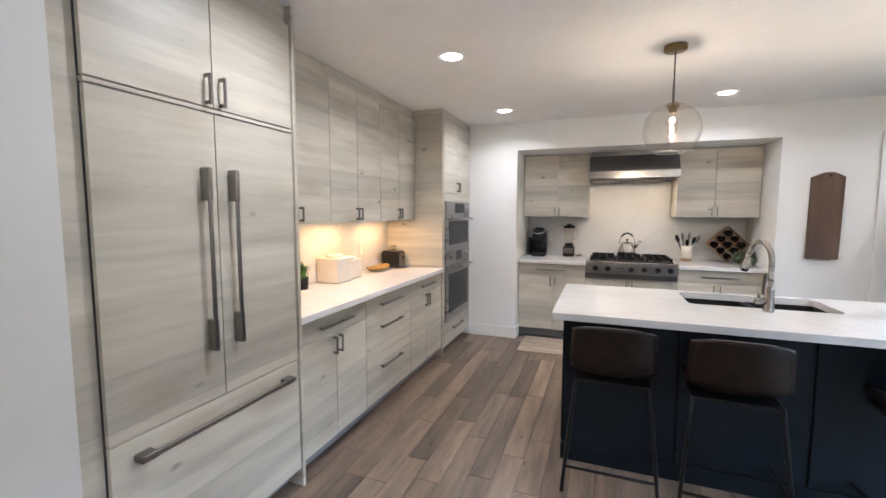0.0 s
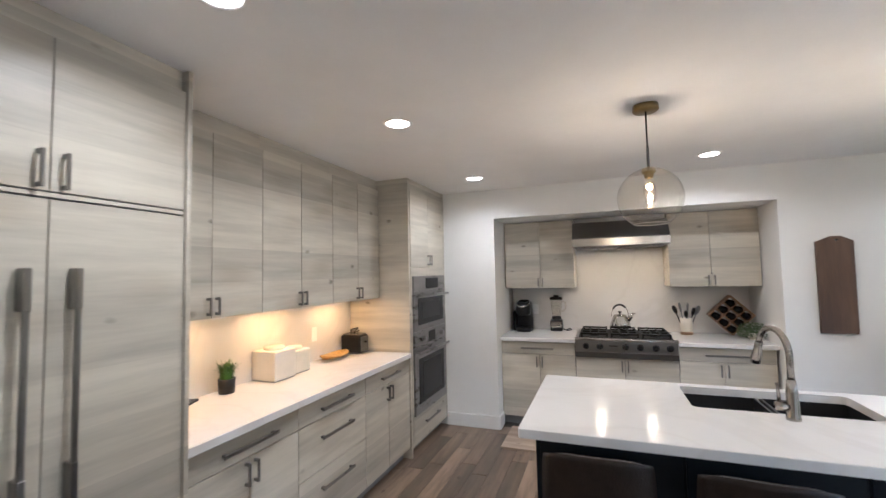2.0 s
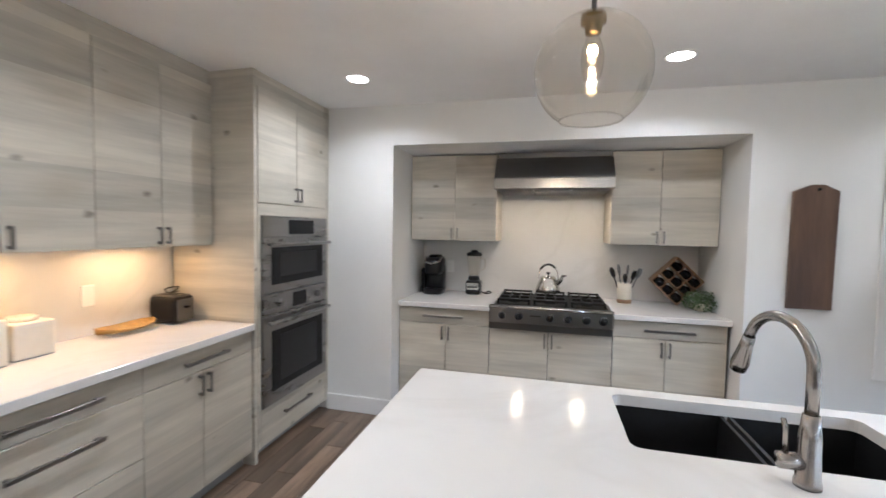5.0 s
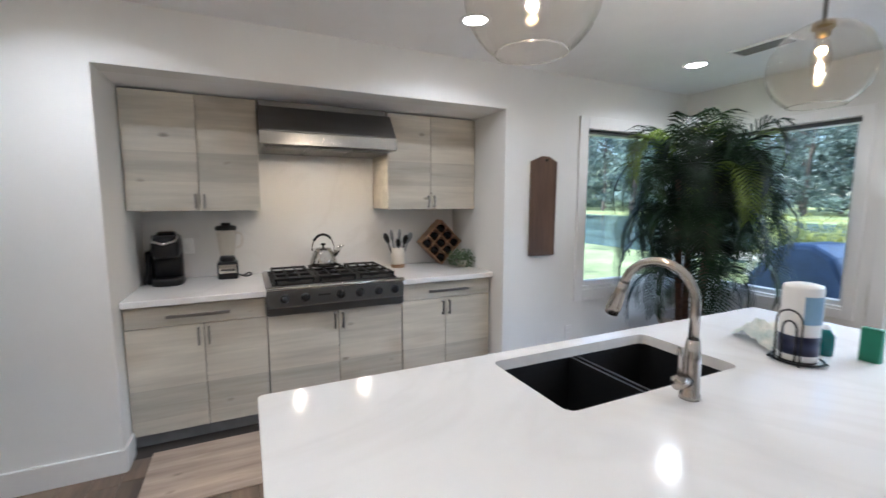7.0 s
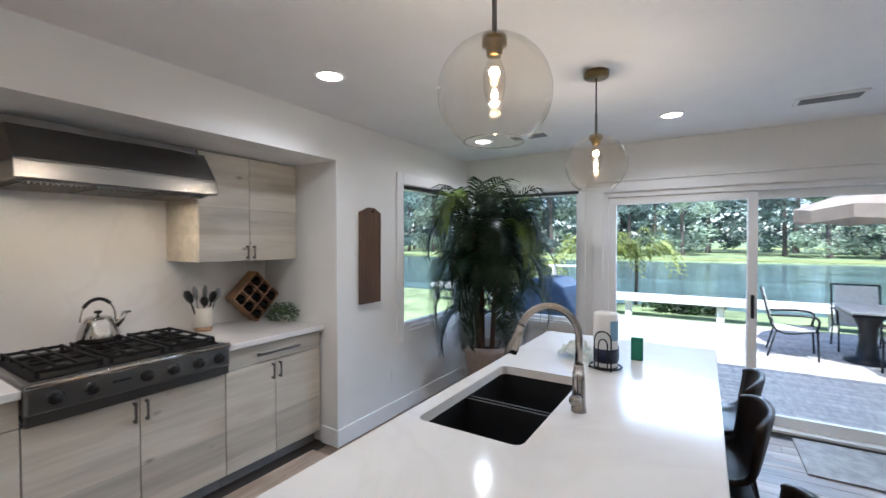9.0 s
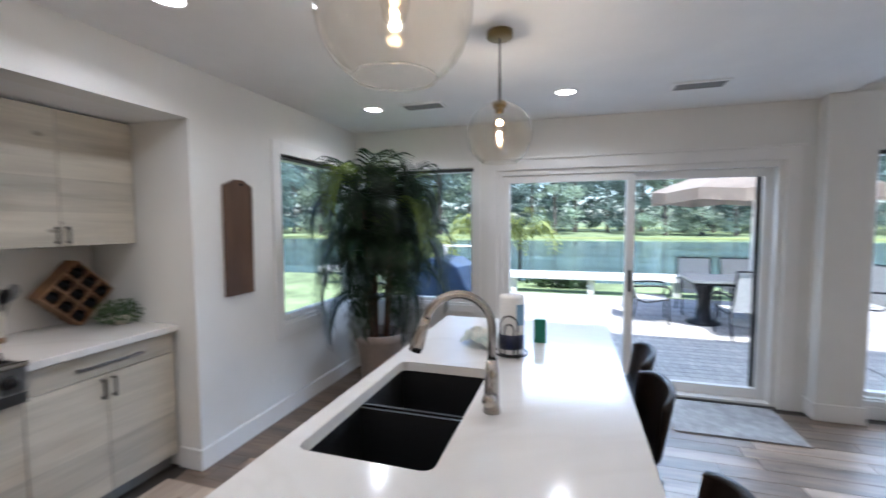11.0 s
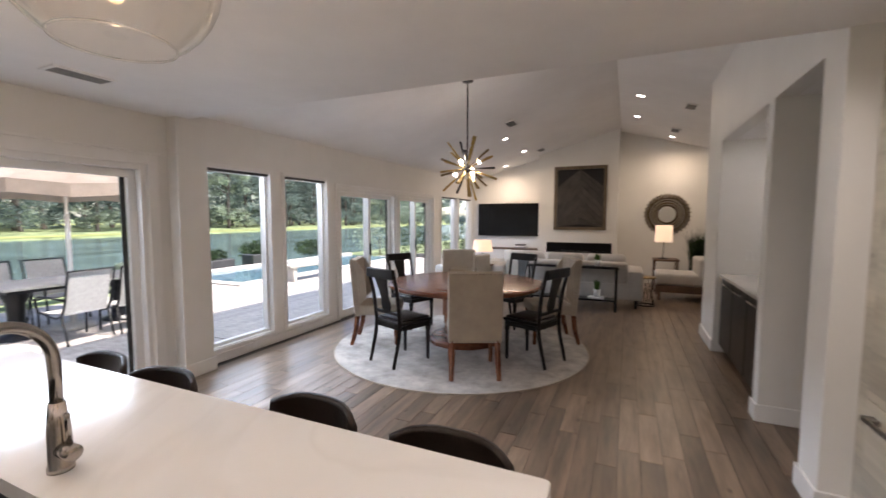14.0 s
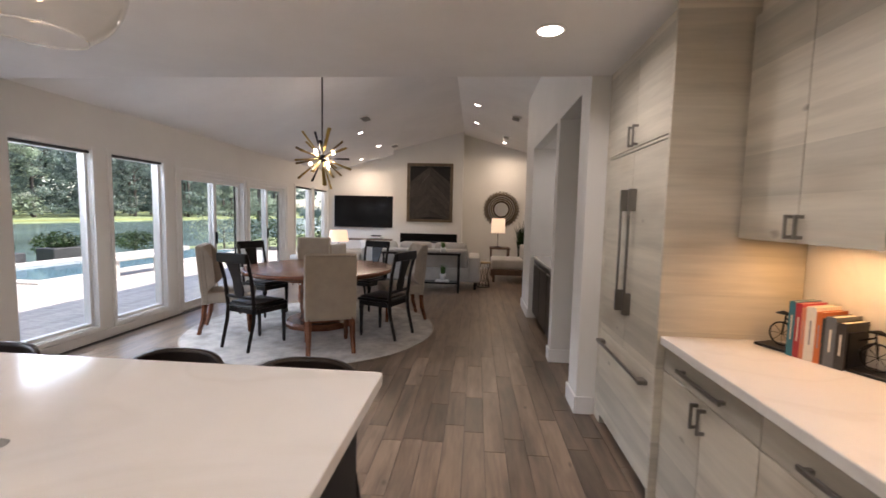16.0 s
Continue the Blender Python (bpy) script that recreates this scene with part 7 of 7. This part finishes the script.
for k in range(16):
    bm.faces.new((apex, ring[k], ring[(k + 1) % 16]))
    bm.faces.new((ring[k], low[k], low[(k + 1) % 16], ring[(k + 1) % 16]))
bmesh.ops.solidify(bm, geom=bm.faces[:], thickness=0.008)
can = part("canopy", bm, CANVAS, um, "beige canvas canopy with valance")
for k in range(0, 16, 2):
    a = k * math.tau / 16
    part("rib", tube([(ux, uy, 2.16), (ux + 0.75 * math.cos(a), uy + 0.75 * math.sin(a), 2.32)], 0.008, 5), BLACK, um)
# covered grill by the corner window
gl = thing("covered_grill", "barbecue grill under a navy fitted cover", "grill", (4.75, 4.75, GZ))
bm = slab([(4.33, GZ + 0.02), (5.33, GZ + 0.02), (5.3, 0.74), (5.2, 0.84), (5.1, 1.0), (4.92, 1.10), (4.68, 1.10), (4.5, 1.0), (4.4, 0.8), (4.35, 0.72)], 4.5, 5.15, axis="y", bevel=0.05)
bmesh.ops.rotate(bm, cent=(4.75, 4.8, 0), matrix=Matrix.Rotation(radians(80), 3, "Z"), verts=bm.verts)
bmesh.ops.translate(bm, vec=(0.25, 0.03, 0), verts=bm.verts)
part("cover", bm, COVER, gl, "navy fabric cover")
dr = thing("garden_rail", "white painted rail beyond the covered grill", "rail", (10.62, 5.65, GZ - 0.1))
for k in range(2):
    part("post", box(10.57, 10.67, 5.6 + k * 0.95, 5.7 + k * 0.95, 0.29, 0.9, 0.006), WHITEWOOD, dr, "white painted post")
part("top_rail", box(10.55, 10.69, 5.55, 6.75, 0.9, 0.95, 0.006), WHITEWOOD, dr, "white painted top rail")

# ---- trees on the far bank ----
def build_tree(m, h, r, seed, leafm, clumps=52):
    t = thing("tree", "tall leafy tree on the far bank", "tree", (0, 0, 0), "trees on the far bank")
    rr = random.Random(seed)
    bm = tube(curve_pts([(0, 0, 0), (0.15, 0.1, h * 0.3), (-0.1, 0.2, h * 0.6), (0.1, 0, h * 0.9)], 4), [0.32 - 0.02 * k for k in range(13)], 7)
    for k in range(7):
        a = rr.random() * 6.28
        z = h * (0.4 + 0.07 * k)
        tube([(0, 0.1, z), (math.cos(a) * r * 0.4, math.sin(a) * r * 0.4, z + h * 0.07), (math.cos(a) * r * 0.8, math.sin(a) * r * 0.8, z + h * 0.16)], [0.12, 0.08, 0.03], 5, bm)
    part("trunk", bm, TRUNKM, t, "grey brown trunk", local=True)
    bm = bmesh.new()
    for k in range(clumps):
        a, q = rr.random() * 6.28, rr.random()
        z = h * (0.07 + 0.9 * q)
        w = r * math.sin(math.pi * min(1, 0.3 + q * 0.68)) * (0.4 + 0.6 * rr.random())
        c = (math.cos(a) * w, math.sin(a) * w, z)
        s = rr.uniform(0.7, 1.5)
        tufts(bm, c, (s * 1.2, s * 1.2, s * 0.8), 62, 0.55, rr)
    part("crown", bm, leafm, t, "dense green leaves", local=True)
    t.matrix_world = m
    return t


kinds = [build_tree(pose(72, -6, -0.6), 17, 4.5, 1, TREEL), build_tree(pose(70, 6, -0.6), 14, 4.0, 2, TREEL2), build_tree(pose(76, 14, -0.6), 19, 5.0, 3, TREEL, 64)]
tr_r = random.Random(9)
for row, (dist, step) in enumerate(((70, 5.0), (82, 6.0))):
    yy = -150
    while yy < 120:
        if row or not (-12 < yy < 20 and yy > -8 and yy < 16):
            k = kinds[tr_r.randrange(3)]
            s = tr_r.uniform(0.8, 1.2) * (1.15 if row else 1)
            copy_thing(k, pose(dist + tr_r.uniform(-4, 4), yy, -0.6, 0, 0, tr_r.uniform(0, 360)) @ Matrix.Scale(s, 4))
        yy += step * tr_r.uniform(0.7, 1.3)
wb = bmesh.new()
for _ in range(620):
    yy = tr_r.uniform(-190, 150)
    tufts(wb, (98 + tr_r.uniform(-4, 8), yy, 1 + tr_r.uniform(0, 22)), (4, 4.5, 3.5), 60, 1.7, tr_r)
solo("far_woods", wb, TREEL, "woods behind the far trees, paled with painted haze", "woods", "stuff")
# nearer trees to the north
for x, y, s in ((26, 44, 0.9), (38, 48, 1.0), (16, 40, 0.8), (48, 44, 1.05), (8, 38, 0.75), (30, 58, 1.1), (20, -52, 0.95), (34, -60, 1.05)):
    copy_thing(kinds[int(x) % 3], pose(x, y, -0.3, 0, 0, x * 13) @ Matrix.Scale(s, 4))

# ---- floor planks ----
bed = solo("floor", box(-4.3, EX + T, SY, 6.5, -0.12, -0.006), GROUT, "worn brown oak plank floor", "floor", "structure")
PW = 0.135
lengths = [0.55, 0.72, 0.9, 1.1]
plank_mesh = {}
for L in lengths:
    bm = box(-PW / 2 + 0.0012, PW / 2 - 0.0012, -L / 2 + 0.0012, L / 2 - 0.0012, -0.006, 0.0, 0.0012)
    me = bpy.data.meshes.new("plank")
    bm.to_mesh(me)
    bm.free()
    me.materials.append(PLANK)
    plank_mesh[L] = me
rnd = random.Random(5)
rest, count = bmesh.new(), 0
x = -2.0
while x < EX - 0.07:
    y = SY - rnd.random()
    while y < 5.9:
        L = rnd.choice(lengths)
        yc = y + L / 2
        near = yc + L / 2 < 5.5 and -1.45 < x < 3.6 and 0.4 < yc < 5.6 and not (-0.05 < x < 2.25 and 3.3 < yc < 3.9)
        if near and count < 300:
            piece_of("plank", plank_mesh[L], bed, pose(x, yc, 0))
            count += 1
        elif max(SY, y) + 0.05 < min(5.6, y + L):
            box(x - PW / 2 + 0.0012, x + PW / 2 - 0.0012, max(SY, y) + 0.0012, min(5.6, y + L) - 0.0012, -0.006, 0.0, bm=rest)
        y += L
    x += PW
far = part("far_planks", rest, PLANK, bed)
tagged(far, kind="stuff")
